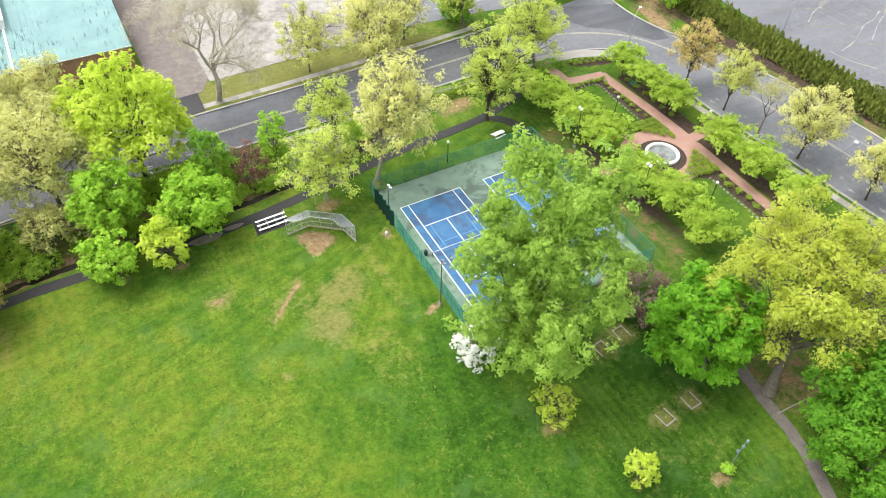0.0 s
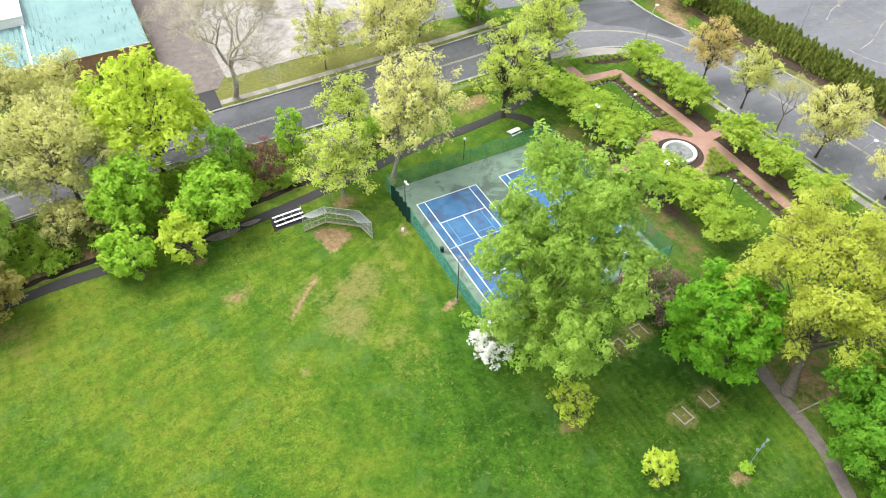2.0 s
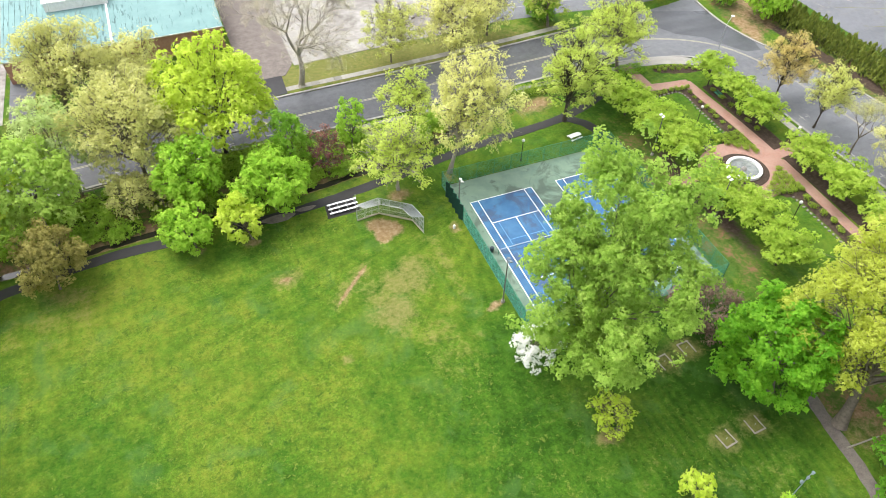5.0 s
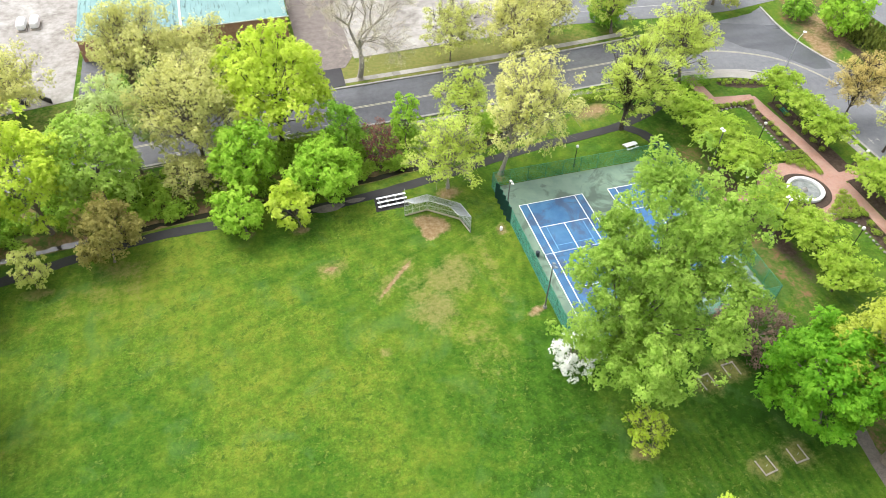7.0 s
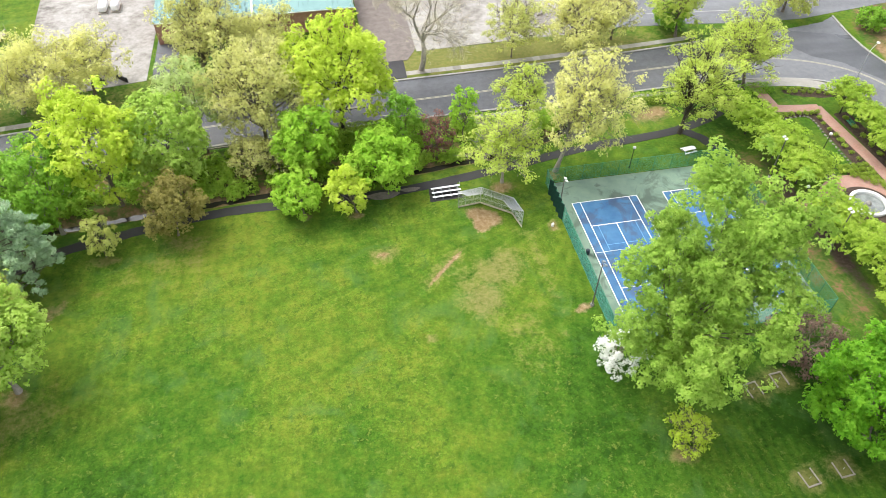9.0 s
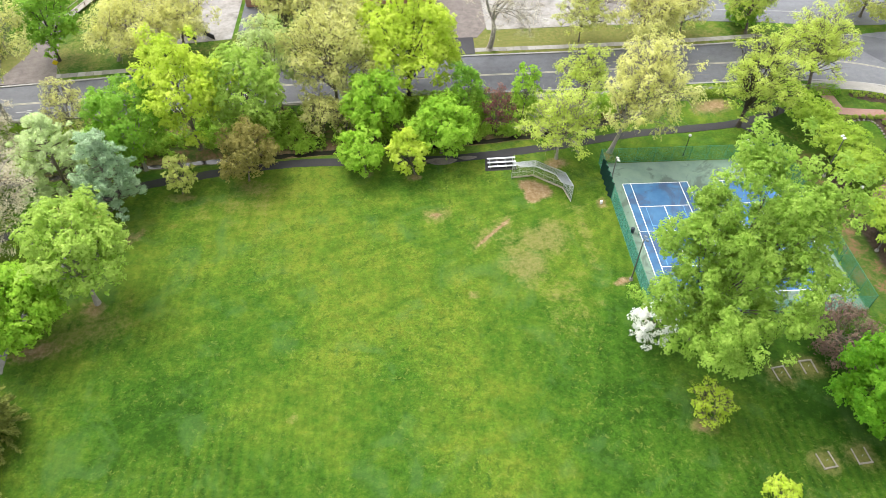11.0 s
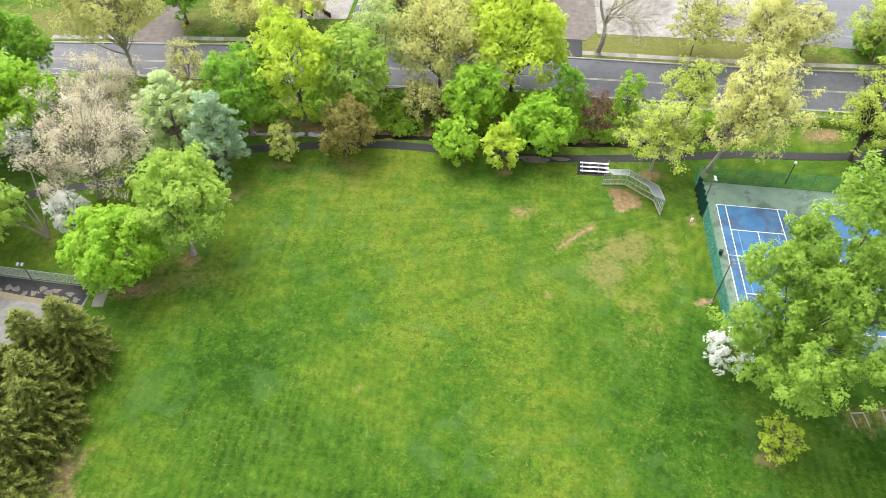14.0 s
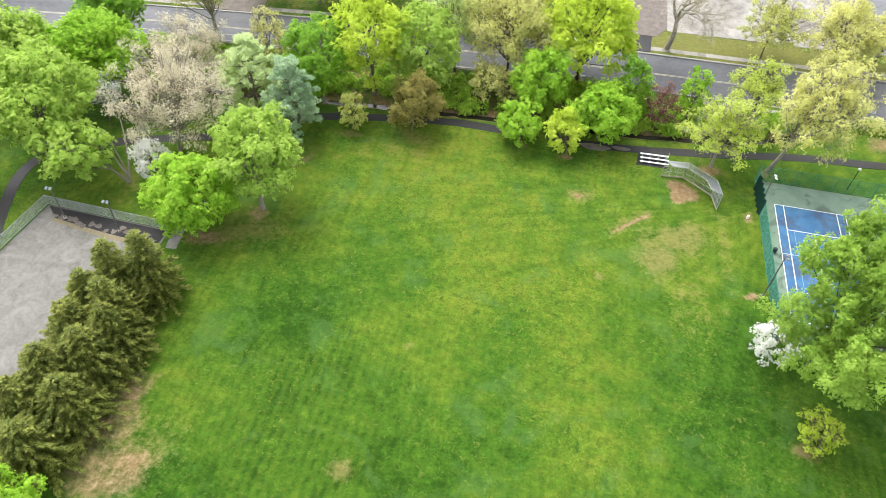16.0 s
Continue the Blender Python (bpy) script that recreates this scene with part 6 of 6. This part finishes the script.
pine("blue-green pine at the lawn's edge", (-80.2, -2.8), 15.6, 5.2, "bluepine", 37)
tree("shrub_tree", "yellow-green shrub under the pines", (-83.5, -7.5), (0, 0, 3.4, 3.7, 3.0), "gold", 42, 0.3, 0.80, 0.25, 0.1, seed=38)
tree("linden_tree", "broad fresh green tree at the lawn's edge", (-79.3, -20.5), (0.3, 0.6, 11.2, 7.4, 5.8), "elm", 110, 0.2, 0.74, 0.38, 0.36, BARK_PALE, seed=39, hollow=0.5, limbs=40)
tree("maple_tree", "dense bright green maple beside the concrete walk", (-87.0, -26.8), (-0.2, 0.6, 7.0, 6.7, 5.0), "maple", 115, 0.2, 1.15, 0.35, 0.3, seed=40, low=-0.6)
tree("dogwood_tree", "white flowering dogwood between the trees", (-98.2, -18.8), (0.4, 0.4, 4.4, 2.9, 4.0), "white", 28, 0.36, 0.75, 0.26, 0.12, seed=41)
tree("dogwood_tree", "white flowering dogwood behind the green trees", (-113.0, -6.5), (0.4, 0.4, 6.2, 3.0, 3.2), "white", 28, 0.34, 0.7, 0.26, 0.12, seed=42)
tree("budding_tree", "wide dusty pink-tan budding tree", (-97.8, -10.8), (1.0, 0.8, 10.4, 10.3, 8.9), "pink", 200, 0.115, 0.36, 0.18, 0.34, BARK_PALE, seed=43, hollow=0.35, limbs=90)
tree("budding_tree", "dusty tan budding tree near the road", (-103.5, 6.0), (0.6, 0.6, 7.6, 8.8, 5.8), "pink", 80, 0.17, 0.40, 0.19, 0.28, BARK_PALE, seed=44, hollow=0.35, limbs=60)
tree("leaning_tree", "green tree with slender leaning trunks", (-102.0, -19.9), (-5.0, -3.2, 8.4, 5.6, 4.0), "elm", 70, 0.22, 0.85, 0.34, 0.24, BARK_PALE, seed=45, stems=((-3.7, 2.6, 8.0), (-1.7, 5.2, 10.5), (-1.2, -0.6, 8.0)))
tree("maple_tree", "large fresh green tree in the west", (-116.0, -18.5), (0.8, 1.2, 12.0, 8.6, 7.4), "elm", 95, 0.22, 0.9, 0.40, 0.38, seed=46)
tree("maple_tree", "large lime-green tree in the west", (-117.5, -1.0), (1.0, 1.0, 9.6, 8.0, 5.6), "maple", 80, 0.24, 0.85, 0.40, 0.34, seed=47)
tree("maple_tree", "fresh green tree in the west", (-129.0, -6.0), (0.0, 0.0, 11.0, 8.5, 7.0), "elm", 80, 0.24, 0.85, 0.42, 0.34, seed=48)
tree("maple_tree", "deep green roadside tree in the west", (-122.2, 15.0), (-0.6, 0.0, 8.6, 6.2, 6.6), "deep", 65, 0.26, 0.95, 0.42, 0.28, BARK_DARK, seed=49)
tree("maple_tree", "fresh green tree west of the path", (-128.0, -30.0), (0.0, 0.0, 10.0, 8.0, 7.0), "elm", 75, 0.24, 0.85, 0.42, 0.34, seed=50)
tree("budding_oak_tree", "tall olive budding roadside tree with a pale trunk", (-104.4, 20.2), (-2.2, 1.2, 16.2, 9.9, 8.9), "olive", 100, 0.19, 0.57, 0.30, 0.42, BARK_PALE, seed=51, hollow=0.4, limbs=60)
tree("maple_tree", "deep green tree by the driveway", (-102.4, 41.4), (0.8, 0.4, 8.8, 5.6, 7.8), "deep", 60, 0.26, 0.95, 0.42, 0.3, BARK_DARK, seed=52)
tree("budding_oak_tree", "wide pale olive tree north of the road", (-91.0, 41.0), (4.0, 1.0, 7.4, 9.9, 5.8), "straw", 93, 0.2, 0.57, 0.30, 0.32, BARK_PALE, seed=53, hollow=0.4, limbs=50)
tree("budding_oak_tree", "pale olive tree beside the yard", (-79.0, 45.0), (1.0, 0.5, 7.0, 7.0, 5.6), "straw", 68, 0.22, 0.57, 0.30, 0.28, seed=54, hollow=0.4)
tree("budding_oak_tree", "pale olive tree north-west of the road", (-121.0, 47.0), (0.0, 0.0, 9.0, 8.1, 6.9), "olive", 75, 0.22, 0.57, 0.31, 0.3, seed=55, hollow=0.4)
twig_tree("bare_tree", "tall nearly bare roadside tree with tan buds", (-17.3, 41.8), 24, 1.1, "pink", 30000, 0.6, BARK_PALE, 3, 0.12, 8, 0.78)
tree("larch_tree", "airy yellow-green conical tree on the verge", (1.6, 44.0), (0.0, -0.6, 8.0, 6.6, 8.0), "gold", 120, 0.16, 0.62, 0.24, 0.16, BARK, seed=57, hollow=0.3, flat=0.5, limbs=24)
tree("budding_oak_tree", "wide pale straw-coloured tree on the verge", (14.2, 44.0), (0.6, -1.6, 8.4, 9.2, 6.8), "straw", 110, 0.18, 0.5, 0.31, 0.28, seed=58, hollow=0.35, limbs=60)
tree("budding_oak_tree", "pale straw-coloured tree on the verge", (24.0, 47.0), (0.0, -0.8, 6.6, 5.1, 5.0), "straw", 57, 0.22, 0.48, 0.28, 0.2, seed=59, hollow=0.35)
# street trees
tree("street_tree", "bronze-gold budding street tree", (66.3, 6.4), (0.3, 0.2, 8.2, 5.4, 5.6), "amber", 110, 0.17, 0.62, 0.20, 0.2, BARK_DARK, seed=60, hollow=0.4, group="street trees", limbs=50)
tree("street_tree", "pale yellow budding street tree", (67.2, -3.4), (0.2, -0.4, 8.0, 4.8, 5.4), "gold", 100, 0.17, 0.62, 0.20, 0.18, BARK_DARK, seed=61, hollow=0.4, group="street trees", limbs=40)
twig_tree("street_tree", "thin nearly bare street tree", (67.6, -11.8), 11.5, 0.95, "olive", 5000, 0.19, BARK, 9, 0.13, 6, 0.76)
tree("street_tree", "wide pale yellow budding street tree", (68.3, -20.4), (0.1, 0.0, 8.6, 6.4, 5.8), "straw", 120, 0.16, 0.6, 0.21, 0.2, BARK_DARK, seed=63, hollow=0.4, group="street trees", limbs=50)
tree("street_tree", "pale yellow budding street tree", (70.0, -33.5), (0.0, 0.6, 7.0, 5.1, 5.0), "straw", 90, 0.18, 0.6, 0.2, 0.18, BARK_DARK, seed=64, hollow=0.4, group="street trees", limbs=40)
tree("round_shrub", "dark green rounded bush by the lot", (37.6, 49.6), (0, -0.6, 3.4, 3.9, 3.2), "deep", 46, 0.28, 1.0, 0.34, 0.12, seed=65)
tree("maple_tree", "green tree at the street corner", (85.5, 33.0), (0, 0, 5.0, 5.4, 4.4), "maple", 50, 0.26, 0.9, 0.40, 0.22, seed=66)
tree("round_shrub", "green bush at the street corner", (80.5, 41.0), (0, 0, 2.4, 3.2, 2.3), "deep", 34, 0.3, 0.9, 0.34, 0.1, seed=67)
tree("lime_tree", "yellow-green tree across the street corner", (66.0, 51.5), (0, 0, 7.0, 6.6, 5.8), "gold", 75, 0.22, 0.80, 0.34, 0.3, seed=68)
tree("young_tree", "bright green tree in front of the spruces", (-86.5, -74.0), (0, 0, 6.5, 5.2, 4.6), "maple", 60, 0.26, 0.95, 0.4, 0.2, seed=69)

# flat-boughed garden trees in two rows
for k_, (gx_, gy_, gr_) in enumerate(((56.9, 14.6, 4.3), (56.9, 7.6, 4.0), (56.9, 1.0, 4.5), (56.9, -12.4, 4.6), (56.9, -20.4, 4.8), (56.9, -29.5, 4.5),
                                      (36.4, 12.0, 4.8), (37.6, 4.8, 5.2), (38.2, -2.0, 5.2), (36.6, -13.8, 5.0), (38.0, -20.6, 5.2), (37.4, -28.6, 4.8), (33.6, 18.0, 4.2))):
    tree("honey_locust", "low spreading lime-green garden tree with layered boughs", (gx_, gy_), (0, 0, 4.3, gr_ * 1.15, 2.3), "locust", 110, 0.18, 0.8, 0.26, 0.13, BARK_DARK, flat=0.42, low=-0.35, seed=80 + k_, hollow=0.25, group="garden trees", limbs=40, fork=0.5)

# spruces beside the grit court
for k_, (sx_, sy_, sh_, sr_) in enumerate(((-86.4, -40.2, 13.5, 4.0), (-89.8, -42.2, 13.0, 4.2), (-87.8, -47.2, 12.0, 4.3), (-91.4, -46.0, 11.0, 4.0), (-86.6, -49.6, 10.4, 4.0),
                                          (-91.2, -50.4, 10.5, 4.4), (-87.8, -53.6, 10.5, 4.6), (-90.8, -56.8, 10.5, 4.8), (-87.0, -59.6, 9.5, 4.6), (-92.0, -61.5, 10.0, 4.8), (-88.5, -65.5, 9.0, 4.8))):
    spruce("dark olive-green spruce beside the grit court", (sx_, sy_), sh_, sr_, seed=100 + k_)


# ---- shrubs, hedges, undergrowth ----


def shrub_mesh(name, r, h, n, size, leaf, seed, lumps=5):
    rng = np.random.default_rng(seed)
    ps, ns = [], []
    for j in range(lumps):
        m = np.array([rng.uniform(-0.45, 0.45) * r, rng.uniform(-0.45, 0.45) * r, h * rng.uniform(0.35, 0.62)])
        o = ball_points(rng, n // lumps)
        o[:, 2] = np.abs(o[:, 2]) * 1.1 - 0.3
        q = rng.uniform(0.75, 1.05, len(o))[:, None] * np.array([r * 0.62, r * 0.62, h * 0.5])
        p = m + o * q
        ps.append(p[p[:, 2] > 0.02])
        ns.append((o + (0, 0, 0.4) + 0.4 * rng.standard_normal(o.shape))[p[:, 2] > 0.02])
    p = np.concatenate(ps)
    return leaf_mesh(name, p, np.concatenate(ns), size * rng.uniform(0.7, 1.3, len(p)), LEAF[leaf], 0.7, rng=rng)


box_mesh = [shrub_mesh("foliage", 0.75, 0.9, 420, 0.13, "box", 200 + k) for k in range(3)]
stem_mesh = mesh_of("stem", *(lambda w: (w.tube([(0, 0, -0.05), (0, 0, 0.35)], (0.05, 0.04), 5), (w.v, w.f))[1])(Wood()), BARK_DARK)


def boxwood(x, y, s, k, label="small clipped boxwood in a mulched bed"):
    top = tagged(new("boxwood_shrub"), label, "shrub", "boxwood shrubs")
    top.matrix_basis = pose(x, y, 0.05, 0, 0, 47 * k) @ Matrix.Diagonal((s, s, s, 1))
    hung("foliage", box_mesh[k % 3], top)
    hung("stem", stem_mesh, top)


k_ = 0
for row in range(5):                      # wedge beds at the plaza
    for col in range(row + 2):
        boxwood(47.6 + 1.15 * row, -2.2 + 1.1 * (col - row * 0.5) - 0.62 * row + 1.2, 1.0, k_)
        boxwood(48.0 + 1.15 * row, -15.6 + 1.1 * (col - row * 0.5) + 0.35 * row - 0.2, 1.0, k_ + 1)
        k_ += 2
for s_ in np.arange(0, 9.5, 1.25):        # along the gate walk
    boxwood(43.8 + s_, 15.6 - 0.04 * s_, 0.95, k_)
    k_ += 1
for yy in np.arange(13.6, 1.5, -1.7):     # beside the northern walk
    boxwood(51.9 + 0.2 * math.sin(yy), yy, 0.85 + 0.2 * math.sin(yy * 3), k_)
    k_ += 1
for yy in np.arange(-18.5, -42, -2.0):
    boxwood(51.9 + 0.3 * math.sin(yy), yy, 0.85 + 0.25 * math.sin(yy * 3), k_)
    k_ += 1
for yy in np.arange(12.5, -3, -2.6):
    boxwood(56.6, yy, 0.95, k_)
    k_ += 1
for s_ in np.arange(0, 11, 1.4):          # round bed at the street corner
    boxwood(50.3 + s_, 23.3 - 0.1 * s_ - 0.02 * s_ * s_, 0.8, k_)
    boxwood(50.6 + s_, 22.2 - 0.1 * s_ - 0.02 * s_ * s_, 0.8, k_ + 1)
    k_ += 2
# stone edging beside the beds
for line_ in (smooth_line([(50.3, -17.5), (50.2, -30), (50.0, -43)], 0.8), smooth_line([(50.3, 1.0), (50.3, 8), (50.2, 14.4), (44, 14.5)], 0.8)):
    edging = tagged(new("stone_edging"), "rough pale edging stones along a bed", "edging")
    for j_, (ex_, ey_) in enumerate(line_):
        bm_ = ball(bmesh.new(), (0, 0, 0.08), 0.26, 1, 0.55)
        part("stone", bm_, STONE, edging, at=pose(ex_, ey_, 0.02, 0, 0, 53 * j_) @ Matrix.Diagonal((1.2, 0.8, 1, 1)))

tree("round_shrub", "low lime-green bush round a post", (14.0, -58.5), (0, 0, 0.7, 0.85, 0.65), "maple", 16, 0.42, 0.9, 0.16, 0.04, seed=301)


def hedge_run(name, label, line, width, height, leaf, size, per_m, seed, up=0.5, kind=""):
    """A grown-out hedge: leaves over a lumpy long body."""
    rng = np.random.default_rng(seed)
    seg = np.concatenate([[0], np.cumsum(np.linalg.norm(np.diff(line, axis=0), axis=1))])
    n = int(seg[-1] * per_m)
    s = rng.uniform(0, seg[-1], n)
    x, y = np.interp(s, seg, line[:, 0]), np.interp(s, seg, line[:, 1])
    x2, y2 = np.interp(s + 0.4, seg, line[:, 0]), np.interp(s + 0.4, seg, line[:, 1])
    d = np.stack([x2 - x, y2 - y], 1)
    d /= np.linalg.norm(d, axis=1)[:, None] + 1e-9
    nr = np.stack([-d[:, 1], d[:, 0]], 1)
    a = rng.uniform(-0.12, math.pi + 0.12, n)
    lump = np.array([1 + 0.28 * noise.noise((float(u) * 0.75 + seed, float(v) * 1.3, 0.3)) + 0.16 * noise.noise((float(u) * 2.4, float(v) * 3, 1.7 + seed)) for u, v in zip(s, a)])
    rad = lump * rng.uniform(0.86, 1.05, n)
    u, z = np.sign(np.cos(a)) * np.abs(np.cos(a)) ** 0.6 * width * 0.5 * rad, np.maximum(0.05, np.abs(np.sin(a)) ** 0.6 * height * rad)
    p = np.stack([x + nr[:, 0] * u, y + nr[:, 1] * u, z], 1)
    out = np.stack([nr[:, 0] * np.cos(a), nr[:, 1] * np.cos(a), np.abs(np.sin(a)) + 0.2], 1)
    along = np.stack([nr[:, 0] * np.cos(a) * 0.5, nr[:, 1] * np.cos(a) * 0.5, np.full(n, up)], 1) + 0.35 * rng.standard_normal((n, 3))
    top = tagged(new(name), label, "hedge", kind=kind)
    hung("foliage", leaf_mesh("foliage", p, out + 0.35 * rng.standard_normal((n, 3)), size * rng.uniform(0.6, 1.4, n), LEAF[leaf], 0.5, along, rng), top)
    w = Wood()
    for q in np.arange(0.5, seg[-1], 1.6):
        bx, by = np.interp(q, seg, line[:, 0]), np.interp(q, seg, line[:, 1])
        w.tube([(bx, by, -0.1), (bx + 0.1, by, height * 0.7)], (0.07, 0.03), 5)
    hung("stem", w.mesh("stem", BARK_DARK), top)
    return top


HEDGE_LINE = smooth_line([(88.5, 34), (91.2, 14), (92.0, 0), (92.8, -16), (93.4, -30), (95, -52), (97, -80)], 2.0)


def plume_hedge(name, label, line, rows, seed):
    """A grown-out evergreen hedge: close rows of upright plumes of different heights."""
    rng = np.random.default_rng(seed)
    seg = np.concatenate([[0], np.cumsum(np.linalg.norm(np.diff(line, axis=0), axis=1))])
    ps, ns, ts = [], [], []
    w = Wood()
    for off in rows:
        s = rng.uniform(0, 0.8)
        while s < seg[-1]:
            x, y = np.interp(s, seg, line[:, 0]) + off + rng.uniform(-0.4, 0.4), np.interp(s, seg, line[:, 1])
            h, r = rng.uniform(2.7, 4.3) - 0.12 * abs(off), rng.uniform(0.7, 1.05)
            n = 74
            f = rng.random(n) ** 0.85
            a = rng.uniform(0, 2 * math.pi, n)
            q = r * (1 - f) ** 0.62 * rng.uniform(0.8, 1.1, n) + 0.05
            d = np.stack([np.cos(a), np.sin(a), np.zeros(n)], 1)
            ps.append(np.array([x, y, 0.1]) + d * q[:, None] + np.array([0, 0, 1]) * (f * h)[:, None])
            ns.append(d + np.array([0, 0, 0.35]) + 0.25 * rng.standard_normal((n, 3)))
            ts.append(d * 0.35 + np.array([0, 0, 1.0]) + 0.2 * rng.standard_normal((n, 3)))
            w.tube([(x, y, -0.1), (x, y, h * 0.8)], (0.06, 0.02), 4)
            s += rng.uniform(1.0, 1.5)
    top = tagged(new(name), label, "hedge")
    p = np.concatenate(ps)
    hung("foliage", leaf_mesh("foliage", p, np.concatenate(ns), 0.62 * rng.uniform(0.7, 1.3, len(p)), LEAF["hedge"], 0.5, np.concatenate(ts), rng), top)
    tagged(hung("stem", w.mesh("stem", BARK_DARK), top), kind="stuff")


plume_hedge("evergreen_hedge", "long overgrown dark evergreen hedge beside the car park", HEDGE_LINE, (-2.6, -1.2, 0.2, 1.6, 2.9), 401)
hedge_run("roadside_hedge", "clipped bright green hedge along the road", smooth_line([(-37.5, 24.2), (-30, 24.9), (-22, 25.2)], 1.0), 2.4, 1.6, "box", 0.24, 340, 402)
hedge_run("roadside_hedge", "clipped bright green hedge along the road", smooth_line([(16, 24.0), (22, 24.4), (31, 24.6)], 1.0), 2.6, 1.7, "box", 0.24, 340, 403)
hedge_run("roadside_hedge", "low green growth beside the pavement", smooth_line([(42, 24.3), (48, 24.0)], 1.0), 2.6, 1.3, "deep", 0.24, 300, 404)
hedge_run("roadside_hedge", "bright green bushes by the guard rail", smooth_line([(-118, 18.0), (-110, 18.6), (-104, 17.8)], 1.0), 3.2, 1.8, "maple", 0.3, 260, 405)
hedge_run("roadside_hedge", "dark green bushes on the bank", smooth_line([(-36, 21.5), (-28, 22), (-22, 22)], 1.0), 3.4, 2.2, "wild", 0.32, 300, 406)


def undergrowth():
    """Brambles, saplings and weeds on the bank between creek and road."""
    rng = np.random.default_rng(77)
    ps, ns = [], []
    for _ in range(640):
        x = rng.uniform(-112, 6)
        lo, hi = np.interp(x, CREEK[:, 0], CREEK[:, 1]) + 1.0, np.interp(x, ROAD_S[:200, 0], ROAD_S[:200, 1]) - 3.0
        if hi < lo:
            continue
        y = rng.uniform(lo, hi)
        if noise.noise((x * 0.13, y * 0.2, 4.0)) < -0.22:
            continue
        r, h = rng.uniform(0.7, 1.9), rng.uniform(0.4, 2.3)
        n = int(26 * r * r + 12)
        o = ball_points(rng, n)
        o[:, 2] = np.abs(o[:, 2])
        p = np.array([x, y, 0]) + o * (r, r, h) * rng.uniform(0.6, 1.1, (n, 1))
        ps.append(p)
        ns.append(o + (0, 0, 0.7) + 0.4 * rng.standard_normal((n, 3)))
    p = np.concatenate(ps)
    hung("undergrowth", sprays("undergrowth", p, np.concatenate(ns), 0.30 * rng.uniform(0.6, 1.4, len(p)), LEAF["wild"], rng, 5))
    tagged(bpy.data.objects["undergrowth"], "tangled green undergrowth on the creek bank", "undergrowth", kind="stuff")


undergrowth()
tree("round_shrub", "green bush at the creek", (-84.0, 11.5), (0, 0, 3.0, 3.6, 2.8), "deep", 40, 0.28, 0.9, 0.3, 0.1, seed=310)
tree("budding_shrub", "pale budding bush on the bank", (-49.6, 16.2), (0, 0, 4.0, 4.0, 3.7), "olive", 57, 0.24, 0.69, 0.27, 0.12, seed=311)
tree("budding_shrub", "grey-green budding bush on the bank", (-45.6, 15.0), (0, 0, 4.2, 3.0, 3.6), "olive", 40, 0.24, 0.5, 0.27, 0.12, seed=312)
tree("round_shrub", "green shrub by the driveway", (-116, 44), (0, 0, 2.0, 2.4, 1.8), "maple", 30, 0.3, 0.9, 0.28, 0.1, seed=313)
